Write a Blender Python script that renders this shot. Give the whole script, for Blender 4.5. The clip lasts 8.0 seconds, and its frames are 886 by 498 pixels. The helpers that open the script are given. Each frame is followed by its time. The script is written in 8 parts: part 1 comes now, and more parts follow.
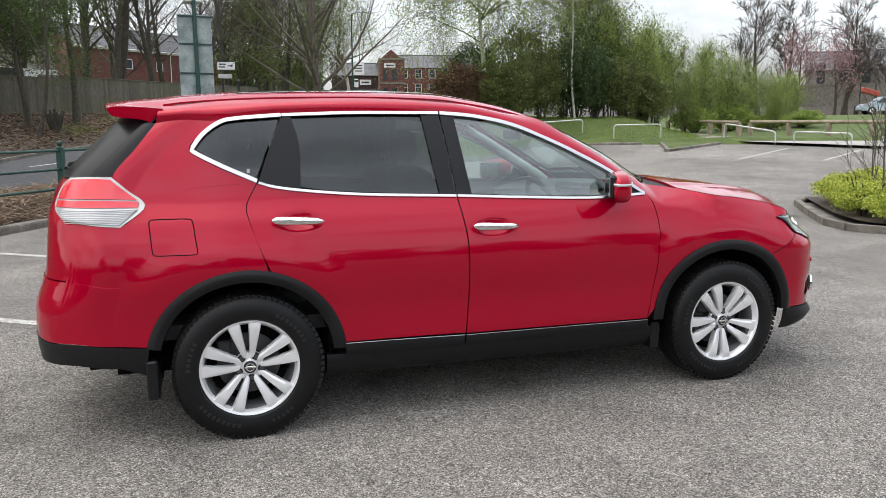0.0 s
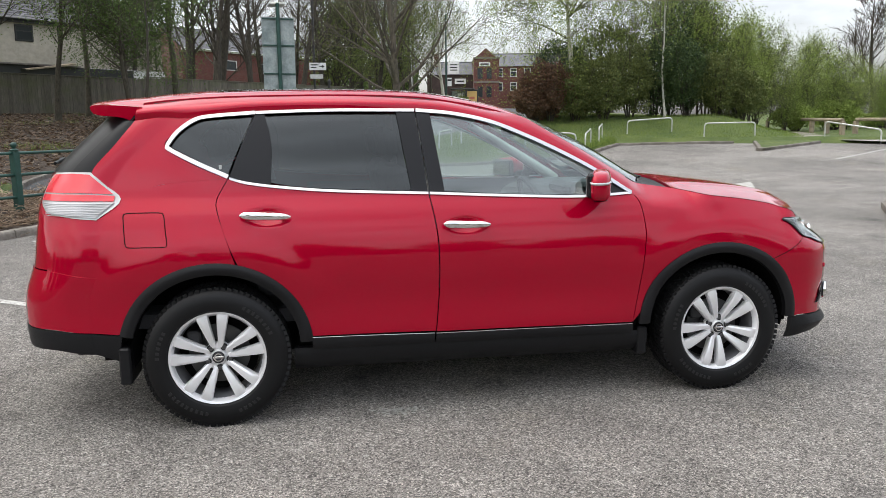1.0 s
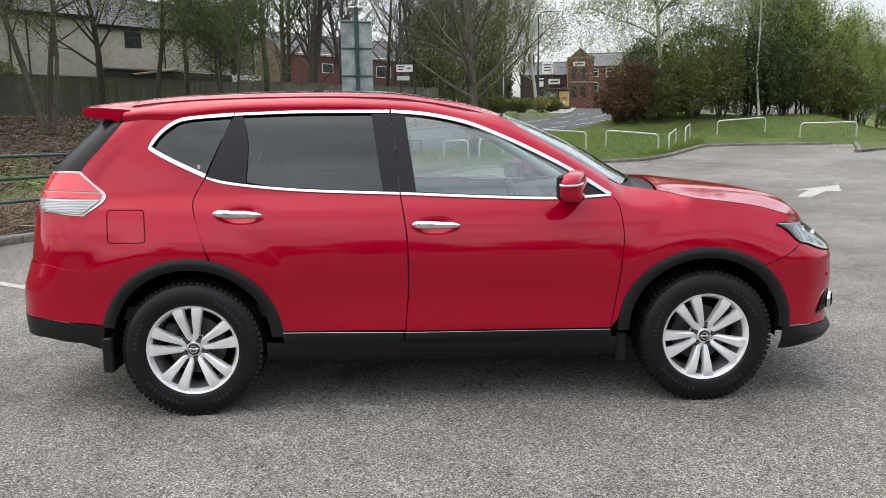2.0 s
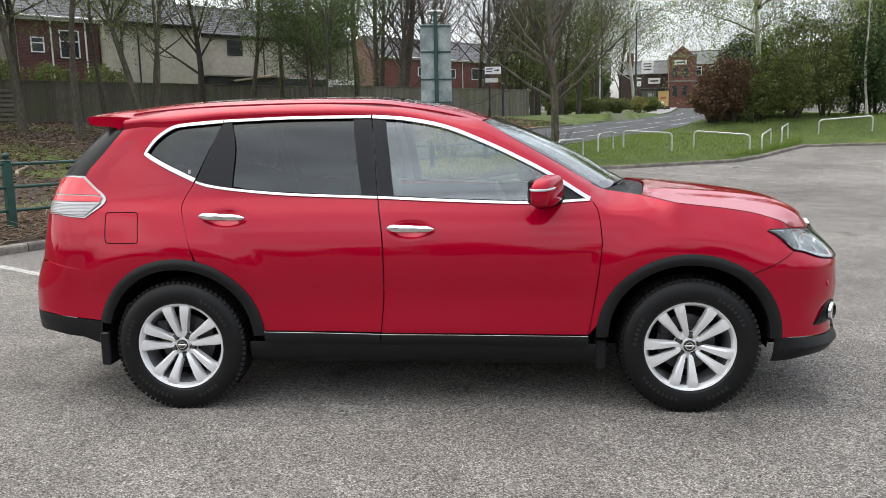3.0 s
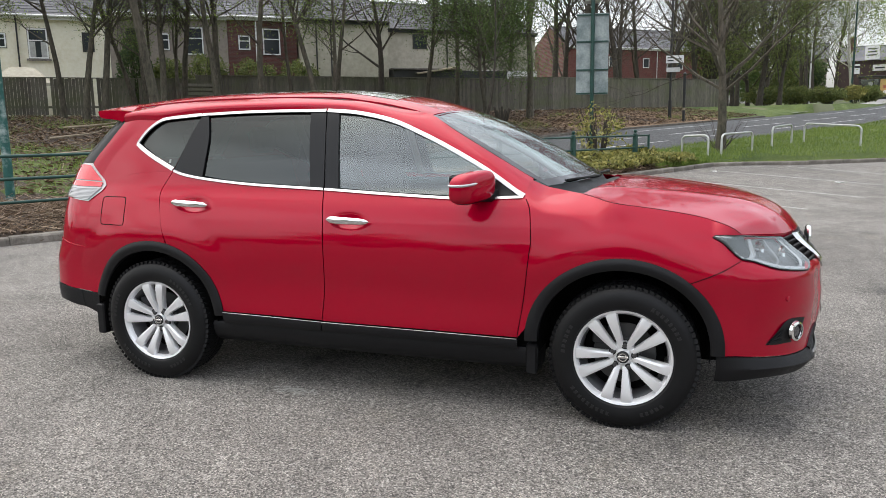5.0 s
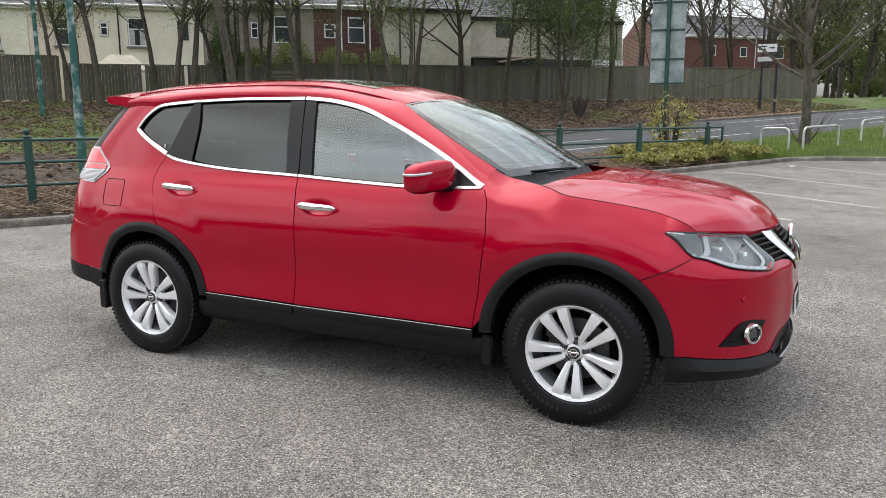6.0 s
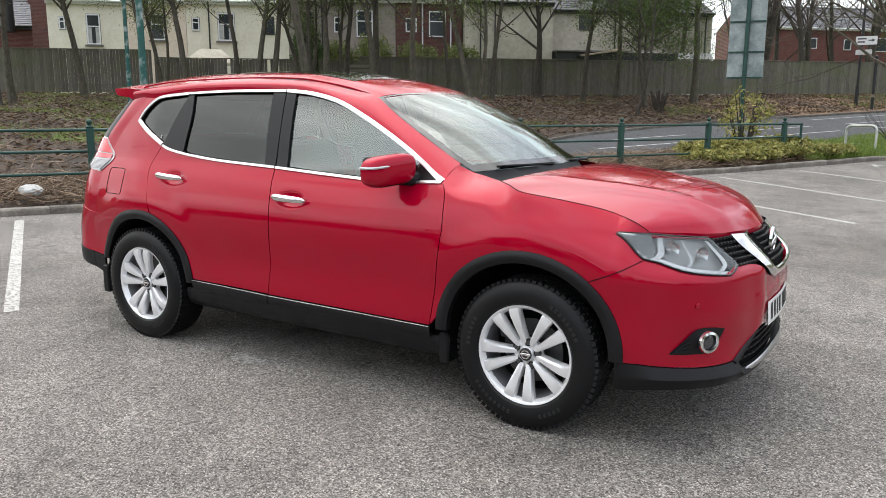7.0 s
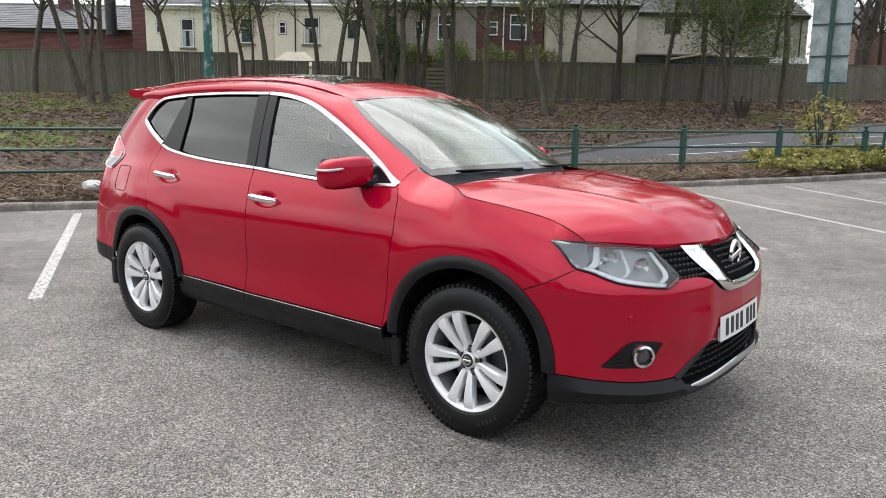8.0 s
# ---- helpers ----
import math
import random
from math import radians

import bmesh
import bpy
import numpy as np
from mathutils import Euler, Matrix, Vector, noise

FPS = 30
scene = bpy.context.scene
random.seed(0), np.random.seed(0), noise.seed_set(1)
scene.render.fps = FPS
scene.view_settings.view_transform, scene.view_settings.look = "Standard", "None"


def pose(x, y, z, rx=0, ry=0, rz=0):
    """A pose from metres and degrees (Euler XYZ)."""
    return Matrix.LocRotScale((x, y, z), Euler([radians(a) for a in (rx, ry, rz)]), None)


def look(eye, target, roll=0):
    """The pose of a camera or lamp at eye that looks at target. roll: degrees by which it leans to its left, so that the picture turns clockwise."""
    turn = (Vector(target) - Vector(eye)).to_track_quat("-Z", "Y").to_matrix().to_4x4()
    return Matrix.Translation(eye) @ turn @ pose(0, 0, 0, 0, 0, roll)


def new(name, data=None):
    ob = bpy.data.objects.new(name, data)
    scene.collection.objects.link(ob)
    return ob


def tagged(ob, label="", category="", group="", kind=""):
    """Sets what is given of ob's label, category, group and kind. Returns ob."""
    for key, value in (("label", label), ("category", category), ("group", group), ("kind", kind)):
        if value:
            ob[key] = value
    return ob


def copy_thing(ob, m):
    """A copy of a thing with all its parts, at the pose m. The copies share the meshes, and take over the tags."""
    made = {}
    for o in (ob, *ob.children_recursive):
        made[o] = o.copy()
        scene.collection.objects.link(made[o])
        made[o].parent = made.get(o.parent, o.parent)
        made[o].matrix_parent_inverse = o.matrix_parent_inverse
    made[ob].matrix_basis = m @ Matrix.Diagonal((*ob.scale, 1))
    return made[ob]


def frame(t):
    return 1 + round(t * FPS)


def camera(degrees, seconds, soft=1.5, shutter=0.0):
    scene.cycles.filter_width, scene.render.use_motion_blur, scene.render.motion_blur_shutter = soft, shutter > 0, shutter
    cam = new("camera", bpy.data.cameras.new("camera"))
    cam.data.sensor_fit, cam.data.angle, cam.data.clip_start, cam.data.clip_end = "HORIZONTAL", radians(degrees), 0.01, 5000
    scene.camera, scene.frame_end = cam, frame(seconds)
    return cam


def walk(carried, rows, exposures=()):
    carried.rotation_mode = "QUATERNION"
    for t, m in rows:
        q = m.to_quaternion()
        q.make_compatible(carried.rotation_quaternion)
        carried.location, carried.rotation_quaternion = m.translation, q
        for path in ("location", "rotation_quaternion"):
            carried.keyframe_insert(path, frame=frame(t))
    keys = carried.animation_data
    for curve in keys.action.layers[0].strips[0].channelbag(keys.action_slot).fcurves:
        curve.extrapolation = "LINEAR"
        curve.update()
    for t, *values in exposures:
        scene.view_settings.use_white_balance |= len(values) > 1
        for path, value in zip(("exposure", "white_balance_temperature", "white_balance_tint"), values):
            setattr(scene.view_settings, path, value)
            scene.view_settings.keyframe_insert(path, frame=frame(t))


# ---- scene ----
cam = camera(60.4, 8.0, soft=0.8)
PATH = [
    (0, (-0.151, -4.485, 1.481), (0.448, -2.603, 1.164), -0.4),
    (0.5, (0.142, -4.517, 1.468), (0.62, -2.6, 1.152), -0.5),
    (1, (0.473, -4.628, 1.468), (0.828, -2.686, 1.15), -0.5),
    (1.5, (0.793, -4.689, 1.461), (1.026, -2.729, 1.143), -0.5),
    (3, (1.744, -4.737, 1.467), (1.596, -2.766, 1.162), -1.1),
    (3.5, (2.079, -4.697, 1.47), (1.799, -2.74, 1.168), -1.3),
    (4, (2.438, -4.701, 1.477), (2.031, -2.767, 1.173), -1.4),
    (4.5, (2.758, -4.601, 1.467), (2.231, -2.696, 1.158), -1.2),
    (6, (3.646, -4.234, 1.454), (2.797, -2.456, 1.109), -0.2),
    (6.5, (3.963, -4.115, 1.467), (3.015, -2.389, 1.112), 0.0),
    (7, (4.161, -3.887, 1.45), (3.118, -2.219, 1.09), 0.2),
    (7.5, (4.416, -3.696, 1.45), (3.281, -2.089, 1.09), 0.5),
    (8, (4.681, -3.522, 1.459), (3.456, -1.981, 1.105), 0.8),
]
walk(cam, [(t, look(eye, target, roll)) for t, eye, target, roll in PATH],
     exposures=[(0.0, 0.20), (4.5, 0.20), (8.0, 0.30)])

# ---- sky and sun: bright overcast ----
SUN_ELEVATION, SUN_AZIMUTH = radians(70), radians(282)
world = bpy.data.worlds.new("overcast_sky")
scene.world = world
world.use_nodes = True
wn, wl = world.node_tree.nodes, world.node_tree.links
wn.clear()
w_out = wn.new("ShaderNodeOutputWorld")
w_bg = wn.new("ShaderNodeBackground")
w_sky = wn.new("ShaderNodeTexSky")
w_sky.sky_type = "NISHITA"
w_sky.sun_disc = False
w_sky.sun_elevation = SUN_ELEVATION
w_sky.sun_rotation = SUN_AZIMUTH
w_sky.dust_density = 4.0
w_sat = wn.new("ShaderNodeHueSaturation")
w_sat.inputs["Saturation"].default_value = 0.32
w_co = wn.new("ShaderNodeTexCoord")
w_map = wn.new("ShaderNodeMapping")
w_map.inputs["Scale"].default_value = (1.6, 1.6, 4.5)
w_noise = wn.new("ShaderNodeTexNoise")
w_noise.inputs["Scale"].default_value = 1.7
w_noise.inputs["Detail"].default_value = 6
w_noise.inputs["Roughness"].default_value = 0.55
w_ramp = wn.new("ShaderNodeMapRange")
w_ramp.inputs["From Min"].default_value = 0.3
w_ramp.inputs["From Max"].default_value = 0.72
w_ramp.inputs["To Min"].default_value = 0.6
w_ramp.inputs["To Max"].default_value = 1.4
w_mul = wn.new("ShaderNodeVectorMath")
w_mul.operation = "MULTIPLY"
wl.new(w_sky.outputs[0], w_sat.inputs["Color"])
wl.new(w_co.outputs["Generated"], w_map.inputs[0])
wl.new(w_map.outputs[0], w_noise.inputs["Vector"])
wl.new(w_noise.outputs["Fac"], w_ramp.inputs["Value"])
# the cloud veil hides the glow round the sun
w_veil = wn.new("ShaderNodeVectorMath")
w_veil.operation = "MINIMUM"
w_veil.inputs[1].default_value = (4.2, 4.2, 4.2)
wl.new(w_sat.outputs[0], w_veil.inputs[0])
wl.new(w_veil.outputs[0], w_mul.inputs[0])
wl.new(w_ramp.outputs[0], w_mul.inputs[1])
# overcast: brighter overhead than at the horizon
w_sep = wn.new("ShaderNodeSeparateXYZ")
w_zen = wn.new("ShaderNodeMapRange")
w_zen.inputs["From Min"].default_value = 0.0
w_zen.inputs["From Max"].default_value = 1.0
w_zen.inputs["To Min"].default_value = 1.35
w_zen.inputs["To Max"].default_value = 2.6
w_mul2 = wn.new("ShaderNodeVectorMath")
w_mul2.operation = "MULTIPLY"
wl.new(w_co.outputs["Generated"], w_sep.inputs[0])
wl.new(w_sep.outputs[2], w_zen.inputs["Value"])
wl.new(w_mul.outputs[0], w_mul2.inputs[0])
wl.new(w_zen.outputs[0], w_mul2.inputs[1])
wl.new(w_mul2.outputs[0], w_bg.inputs["Color"])
w_bg.inputs["Strength"].default_value = 0.215
wl.new(w_bg.outputs[0], w_out.inputs[0])

sun = new("sun", bpy.data.lights.new("sun", "SUN"))
sun.data.energy = 1.0
sun.data.angle = radians(60)
sun.data.color = (1.0, 0.965, 0.92)
sun.matrix_world = look((0, 0, 0), (-math.sin(SUN_AZIMUTH) * math.cos(SUN_ELEVATION),
                                    -math.cos(SUN_AZIMUTH) * math.cos(SUN_ELEVATION), -math.sin(SUN_ELEVATION)))

# ---- materials ----
def nodes_of(name):
    m = bpy.data.materials.new(name)
    m.use_nodes = True
    t = m.node_tree
    return m, t, t.nodes["Principled BSDF"]


def coords(t, scale, kind="Object"):
    co, mp = t.nodes.new("ShaderNodeTexCoord"), t.nodes.new("ShaderNodeMapping")
    mp.inputs["Scale"].default_value = scale if hasattr(scale, "__len__") else (scale,) * 3
    t.links.new(co.outputs[kind], mp.inputs[0])
    return mp.outputs[0]


def world_coords(t, scale):
    g, mp = t.nodes.new("ShaderNodeNewGeometry"), t.nodes.new("ShaderNodeMapping")
    mp.inputs["Scale"].default_value = scale if hasattr(scale, "__len__") else (scale,) * 3
    t.links.new(g.outputs["Position"], mp.inputs[0])
    return mp.outputs[0]


def noise_of(t, vec, scale, detail=4, rough=0.6):
    n = t.nodes.new("ShaderNodeTexNoise")
    n.inputs["Scale"].default_value, n.inputs["Detail"].default_value = scale, detail
    n.inputs["Roughness"].default_value = rough
    t.links.new(vec, n.inputs["Vector"])
    return n.outputs["Fac"]


def ramp_of(t, fac, stops):
    r = t.nodes.new("ShaderNodeValToRGB")
    while len(r.color_ramp.elements) < len(stops):
        r.color_ramp.elements.new(0.5)
    for e, (p, c) in zip(r.color_ramp.elements, stops):
        e.position, e.color = p, (*c, 1) if len(c) == 3 else c
    t.links.new(fac, r.inputs["Fac"])
    return r.outputs["Color"]


def mixed(t, fac, a, b, how="MIX"):
    m = t.nodes.new("ShaderNodeMix")
    m.data_type, m.blend_type = "RGBA", how
    for sock, v in ((m.inputs[0], fac), (m.inputs[6], a), (m.inputs[7], b)):
        if hasattr(v, "is_linked"):
            t.links.new(v, sock)
        elif hasattr(v, "__len__"):
            sock.default_value = (*v, 1)
        else:
            sock.default_value = v
    return m.outputs[2]


def bump_of(t, p, height, strength, distance=0.01):
    b = t.nodes.new("ShaderNodeBump")
    b.inputs["Strength"].default_value, b.inputs["Distance"].default_value = strength, distance
    t.links.new(height, b.inputs["Height"])
    t.links.new(b.outputs[0], p.inputs["Normal"])


def grey(v):
    return (v, v, v)


def mottled(name, dark, light, scale, rough=0.85, bump=0.3, fine=None, metallic=0.0, spread=(0.3, 0.7), per=0.0, dist=0.01, how="Object"):
    """Two-scale mottled surface with fine relief; per varies the tone of single pieces."""
    m, t, p = nodes_of(name)
    v = coords(t, 1.0, how)
    c = ramp_of(t, noise_of(t, v, scale, 6), [(spread[0], dark), (spread[1], light)])
    f = noise_of(t, v, fine or scale * 9, 3)
    c = mixed(t, 0.35, c, ramp_of(t, f, [(0.3, grey(0.35)), (0.7, grey(0.75))]), "OVERLAY")
    if per:
        info = t.nodes.new("ShaderNodeObjectInfo")
        c = mixed(t, 1.0, c, ramp_of(t, info.outputs["Random"], [(0, grey(1 - per)), (1, grey(1.0))]), "MULTIPLY")
    t.links.new(c, p.inputs["Base Color"])
    p.inputs["Roughness"].default_value, p.inputs["Metallic"].default_value = rough, metallic
    if bump:
        bump_of(t, p, f, bump, dist)
    return m


def plain(name, color, rough=0.5, metallic=0.0, coat=0.0, grain=0.0, spec=0.5):
    m, t, p = nodes_of(name)
    p.inputs["Base Color"].default_value = (*color, 1)
    p.inputs["Roughness"].default_value, p.inputs["Metallic"].default_value = rough, metallic
    p.inputs["Specular IOR Level"].default_value = spec
    p.inputs["Coat Weight"].default_value = coat
    p.inputs["Coat Roughness"].default_value = 0.03
    if grain:
        f = noise_of(t, coords(t, 1.0), 260, 2)
        bump_of(t, p, f, grain, 0.002)
        t.links.new(ramp_of(t, noise_of(t, coords(t, 1.0), 9, 5), [(0.3, grey(max(0, rough - 0.1))), (0.7, grey(min(1, rough + 0.1)))]), p.inputs["Roughness"])
    return m


def asphalt(name, dark, light, stone, scale=1.0, chip=150, stains=0.0):
    m, t, p = nodes_of(name)
    v = world_coords(t, 1.0)
    big = noise_of(t, v, 0.30 * scale, 6, 0.62)
    mid = noise_of(t, v, 2.2, 7, 0.68)
    c = ramp_of(t, big, [(0.32, dark), (0.66, light)])
    c = mixed(t, 0.6, c, ramp_of(t, mid, [(0.3, grey(0.34)), (0.7, grey(0.68))]), "OVERLAY")
    if stains:
        pale = ramp_of(t, noise_of(t, v, 0.9, 6, 0.7), [(0.56, grey(0)), (0.68, grey(stains))])
        c = mixed(t, pale, c, (0.33, 0.30, 0.25))
        oil = ramp_of(t, noise_of(t, world_coords(t, (1.3, 0.8, 1.0)), 1.4, 5, 0.6), [(0.60, grey(0)), (0.74, grey(stains))])
        c = mixed(t, oil, c, (0.045, 0.045, 0.046))
    vo = t.nodes.new("ShaderNodeTexVoronoi")
    vo.inputs["Scale"].default_value = chip
    t.links.new(v, vo.inputs["Vector"])
    sp = t.nodes.new("ShaderNodeSeparateColor")
    t.links.new(vo.outputs["Color"], sp.inputs[0])
    chips = ramp_of(t, sp.outputs[0], [(0.0, grey(0.08)), (0.5, grey(0.46)), (0.82, grey(0.66)), (0.95, grey(1.0))])
    c = mixed(t, stone, c, chips, "OVERLAY")
    vo2 = t.nodes.new("ShaderNodeTexVoronoi")
    vo2.inputs["Scale"].default_value = chip * 0.42
    t.links.new(v, vo2.inputs["Vector"])
    sp2 = t.nodes.new("ShaderNodeSeparateColor")
    t.links.new(vo2.outputs["Color"], sp2.inputs[0])
    c = mixed(t, stone * 0.28, c, ramp_of(t, sp2.outputs[1], [(0.0, grey(0.22)), (0.5, grey(0.5)), (0.9, grey(0.78))]), "OVERLAY")
    crack = t.nodes.new("ShaderNodeTexVoronoi")
    crack.feature = "DISTANCE_TO_EDGE"
    crack.inputs["Scale"].default_value = chip
    t.links.new(v, crack.inputs["Vector"])
    gaps = ramp_of(t, crack.outputs["Distance"], [(0.0, grey(0.25)), (0.22, grey(1.0))])
    c = mixed(t, 0.7, c, gaps, "MULTIPLY")
    t.links.new(c, p.inputs["Base Color"])
    p.inputs["Roughness"].default_value = 0.82
    p.inputs["Specular IOR Level"].default_value = 0.35
    bump_of(t, p, crack.outputs["Distance"], 1.0, 0.008)
    return m


def worn_paint(name, paint, under):
    m, t, p = nodes_of(name)
    v = world_coords(t, 1.0)
    wear = ramp_of(t, noise_of(t, v, 38, 6, 0.75), [(0.40, grey(0)), (0.53, grey(1))])
    patch = ramp_of(t, noise_of(t, v, 2.2, 4), [(0.3, grey(0.75)), (0.55, grey(1))])
    w = mixed(t, 1.0, wear, patch, "MULTIPLY")
    t.links.new(mixed(t, w, under, paint), p.inputs["Base Color"])
    p.inputs["Roughness"].default_value = 0.8
    bump_of(t, p, noise_of(t, v, 140, 2), 0.5, 0.004)
    return m


def bark(name, dark, light, stripe=6.0):
    m, t, p = nodes_of(name)
    v = coords(t, (stripe, stripe, stripe * 0.35))
    f = noise_of(t, v, 2.2, 7, 0.7)
    c = ramp_of(t, f, [(0.3, dark), (0.62, light)])
    g = noise_of(t, coords(t, 1.0), 1.1, 3)
    c = mixed(t, 0.5, c, ramp_of(t, g, [(0.35, (0.30, 0.36, 0.24)), (0.65, (0.62, 0.58, 0.52))]), "OVERLAY")
    t.links.new(c, p.inputs["Base Color"])
    p.inputs["Roughness"].default_value = 0.95
    bump_of(t, p, f, 0.7, 0.02)
    return m


def leaf(name, dark, light):
    """Foliage: each leaf has its own tone, and lets some light through."""
    m, t, p = nodes_of(name)
    g = t.nodes.new("ShaderNodeNewGeometry")
    c = ramp_of(t, g.outputs["Random Per Island"], [(0.0, dark), (1.0, light)])
    t.links.new(c, p.inputs["Base Color"])
    p.inputs["Roughness"].default_value = 0.6
    tr = t.nodes.new("ShaderNodeBsdfTranslucent")
    t.links.new(c, tr.inputs["Color"])
    mx = t.nodes.new("ShaderNodeMixShader")
    mx.inputs[0].default_value = 0.35
    t.links.new(p.outputs[0], mx.inputs[1])
    t.links.new(tr.outputs[0], mx.inputs[2])
    t.links.new(mx.outputs[0], t.nodes["Material Output"].inputs["Surface"])
    return m


def planks(name, dark, light):
    m, t, p = nodes_of(name)
    v = coords(t, (14, 14, 0.9))
    f = noise_of(t, v, 3, 6, 0.7)
    info = t.nodes.new("ShaderNodeNewGeometry")
    c = ramp_of(t, f, [(0.25, dark), (0.75, light)])
    c = mixed(t, 0.8, c, ramp_of(t, info.outputs["Random Per Island"], [(0, grey(0.55)), (1, grey(1.0))]), "MULTIPLY")
    green = ramp_of(t, noise_of(t, coords(t, (0.5, 0.5, 0.8)), 1.2, 4), [(0.45, grey(0)), (0.7, grey(0.6))])
    c = mixed(t, green, c, (0.10, 0.12, 0.045))
    t.links.new(c, p.inputs["Base Color"])
    p.inputs["Roughness"].default_value = 0.9
    bump_of(t, p, f, 0.5, 0.01)
    return m


def brickwork(name, a, b, mortar, course=0.075):
    m, t, p = nodes_of(name)
    v = coords(t, 1.0)
    br = t.nodes.new("ShaderNodeTexBrick")
    br.inputs["Scale"].default_value = 1.0
    br.inputs["Brick Width"].default_value, br.inputs["Row Height"].default_value = course * 3, course
    br.inputs["Mortar Size"].default_value = 0.009
    br.inputs["Color1"].default_value, br.inputs["Color2"].default_value = (*a, 1), (*b, 1)
    br.inputs["Mortar"].default_value = (*mortar, 1)
    sx = t.nodes.new("ShaderNodeSeparateXYZ")
    cx = t.nodes.new("ShaderNodeCombineXYZ")
    t.links.new(v, sx.inputs[0])
    t.links.new(sx.outputs[0], cx.inputs[0])
    t.links.new(sx.outputs[2], cx.inputs[1])
    t.links.new(cx.outputs[0], br.inputs["Vector"])
    n = ramp_of(t, noise_of(t, v, 1.3, 5), [(0.3, grey(0.38)), (0.7, grey(0.62))])
    t.links.new(mixed(t, 0.7, br.outputs["Color"], n, "OVERLAY"), p.inputs["Base Color"])
    p.inputs["Roughness"].default_value = 0.9
    bump_of(t, p, br.outputs["Fac"], -0.4, 0.01)
    return m


def glass_of(name, tint, straight, rough=0.0):
    """Thin pane: a tinted see-through part and a mirror part that grows towards grazing."""
    m, t, p = nodes_of(name)
    t.nodes.remove(p)
    tr, gl = t.nodes.new("ShaderNodeBsdfTransparent"), t.nodes.new("ShaderNodeBsdfGlossy")
    tr.inputs["Color"].default_value = (*tint, 1)
    gl.inputs["Roughness"].default_value = rough
    gl.inputs["Color"].default_value = (0.95, 1.0, 0.98, 1)
    lw = t.nodes.new("ShaderNodeLayerWeight")
    lw.inputs["Blend"].default_value = 0.5
    po = t.nodes.new("ShaderNodeMath")
    po.operation, po.inputs[1].default_value = "POWER", 4.0
    ma = t.nodes.new("ShaderNodeMapRange")
    ma.inputs["To Min"].default_value, ma.inputs["To Max"].default_value = straight, 1.0
    mx = t.nodes.new("ShaderNodeMixShader")
    t.links.new(lw.outputs["Facing"], po.inputs[0])
    t.links.new(po.outputs[0], ma.inputs["Value"])
    t.links.new(ma.outputs[0], mx.inputs[0])
    t.links.new(tr.outputs[0], mx.inputs[1])
    t.links.new(gl.outputs[0], mx.inputs[2])
    t.links.new(mx.outputs[0], t.nodes["Material Output"].inputs["Surface"])
    return m


def car_paint():
    """Deep red under a smooth clear coat, with a trace of fine flake."""
    m, t, p = nodes_of("red_pearl_paint")
    f = noise_of(t, coords(t, 1.0), 900, 2)
    c = ramp_of(t, f, [(0.3, (0.305, 0.0003, 0.014)), (0.7, (0.39, 0.0005, 0.022))])
    t.links.new(c, p.inputs["Base Color"])
    p.inputs["Metallic"].default_value = 0.25
    p.inputs["Roughness"].default_value = 0.36
    p.inputs["Specular IOR Level"].default_value = 0.0
    p.inputs["Coat Weight"].default_value = 1.0
    p.inputs["Coat Roughness"].default_value = 0.008
    p.inputs["Coat IOR"].default_value = 1.40
    return m


ASPHALT = asphalt("worn_car_park_asphalt", (0.186, 0.172, 0.156), (0.345, 0.321, 0.292), 0.95, stains=0.6)
ROAD = asphalt("road_asphalt", (0.075, 0.077, 0.081), (0.105, 0.107, 0.111), 0.4, 0.5)
PAVING = mottled("pale_concrete_paving", (0.26, 0.25, 0.235), (0.36, 0.35, 0.33), 1.5, how="Object")
PATHWAY = mottled("trodden_path", (0.17, 0.15, 0.125), (0.27, 0.245, 0.21), 2.5, bump=0.6, fine=30)
KERB = mottled("kerb_concrete", (0.10, 0.085, 0.07), (0.27, 0.245, 0.21), 4.0, bump=0.8, per=0.35, fine=22, dist=0.03)
LINE = worn_paint("worn_white_line_paint", (0.50, 0.49, 0.455), (0.16, 0.15, 0.14))
ROADLINE = worn_paint("road_line_paint", (0.7, 0.7, 0.68), (0.2, 0.2, 0.2))
SOIL = mottled("dead_leaf_soil", (0.026, 0.018, 0.013), (0.085, 0.060, 0.042), 1.6, bump=1.0, fine=28, dist=0.05)
GRASS = mottled("grass_ground", (0.045, 0.078, 0.012), (0.11, 0.145, 0.028), 0.9, bump=1.0, fine=40, dist=0.05)
CHIPS = mottled("wood_chip_mulch", (0.12, 0.075, 0.042), (0.27, 0.18, 0.105), 2.5, bump=1.0, fine=30, dist=0.05)
MEADOW = mottled("far_ground", (0.06, 0.075, 0.03), (0.13, 0.13, 0.06), 0.12, bump=0.6, fine=6)
TWIG = leaf("dry_twig", (0.12, 0.08, 0.05), (0.50, 0.38, 0.27))
DRYLEAF = leaf("dead_leaf", (0.028, 0.017, 0.010), (0.15, 0.095, 0.055))
BLADE = leaf("grass_blade", (0.085, 0.15, 0.02), (0.26, 0.33, 0.07))
IVY = leaf("ivy_leaf", (0.10, 0.12, 0.025), (0.44, 0.40, 0.13))
LAUREL = leaf("yellow_green_leaf", (0.16, 0.24, 0.02), (0.60, 0.62, 0.12))
FRESH = leaf("fresh_green_leaf", (0.13, 0.20, 0.03), (0.34, 0.42, 0.10))
SPRING = leaf("spring_leaf", (0.085, 0.135, 0.024), (0.22, 0.28, 0.065))
DEEP = leaf("evergreen_leaf", (0.022, 0.05, 0.014), (0.085, 0.13, 0.035))
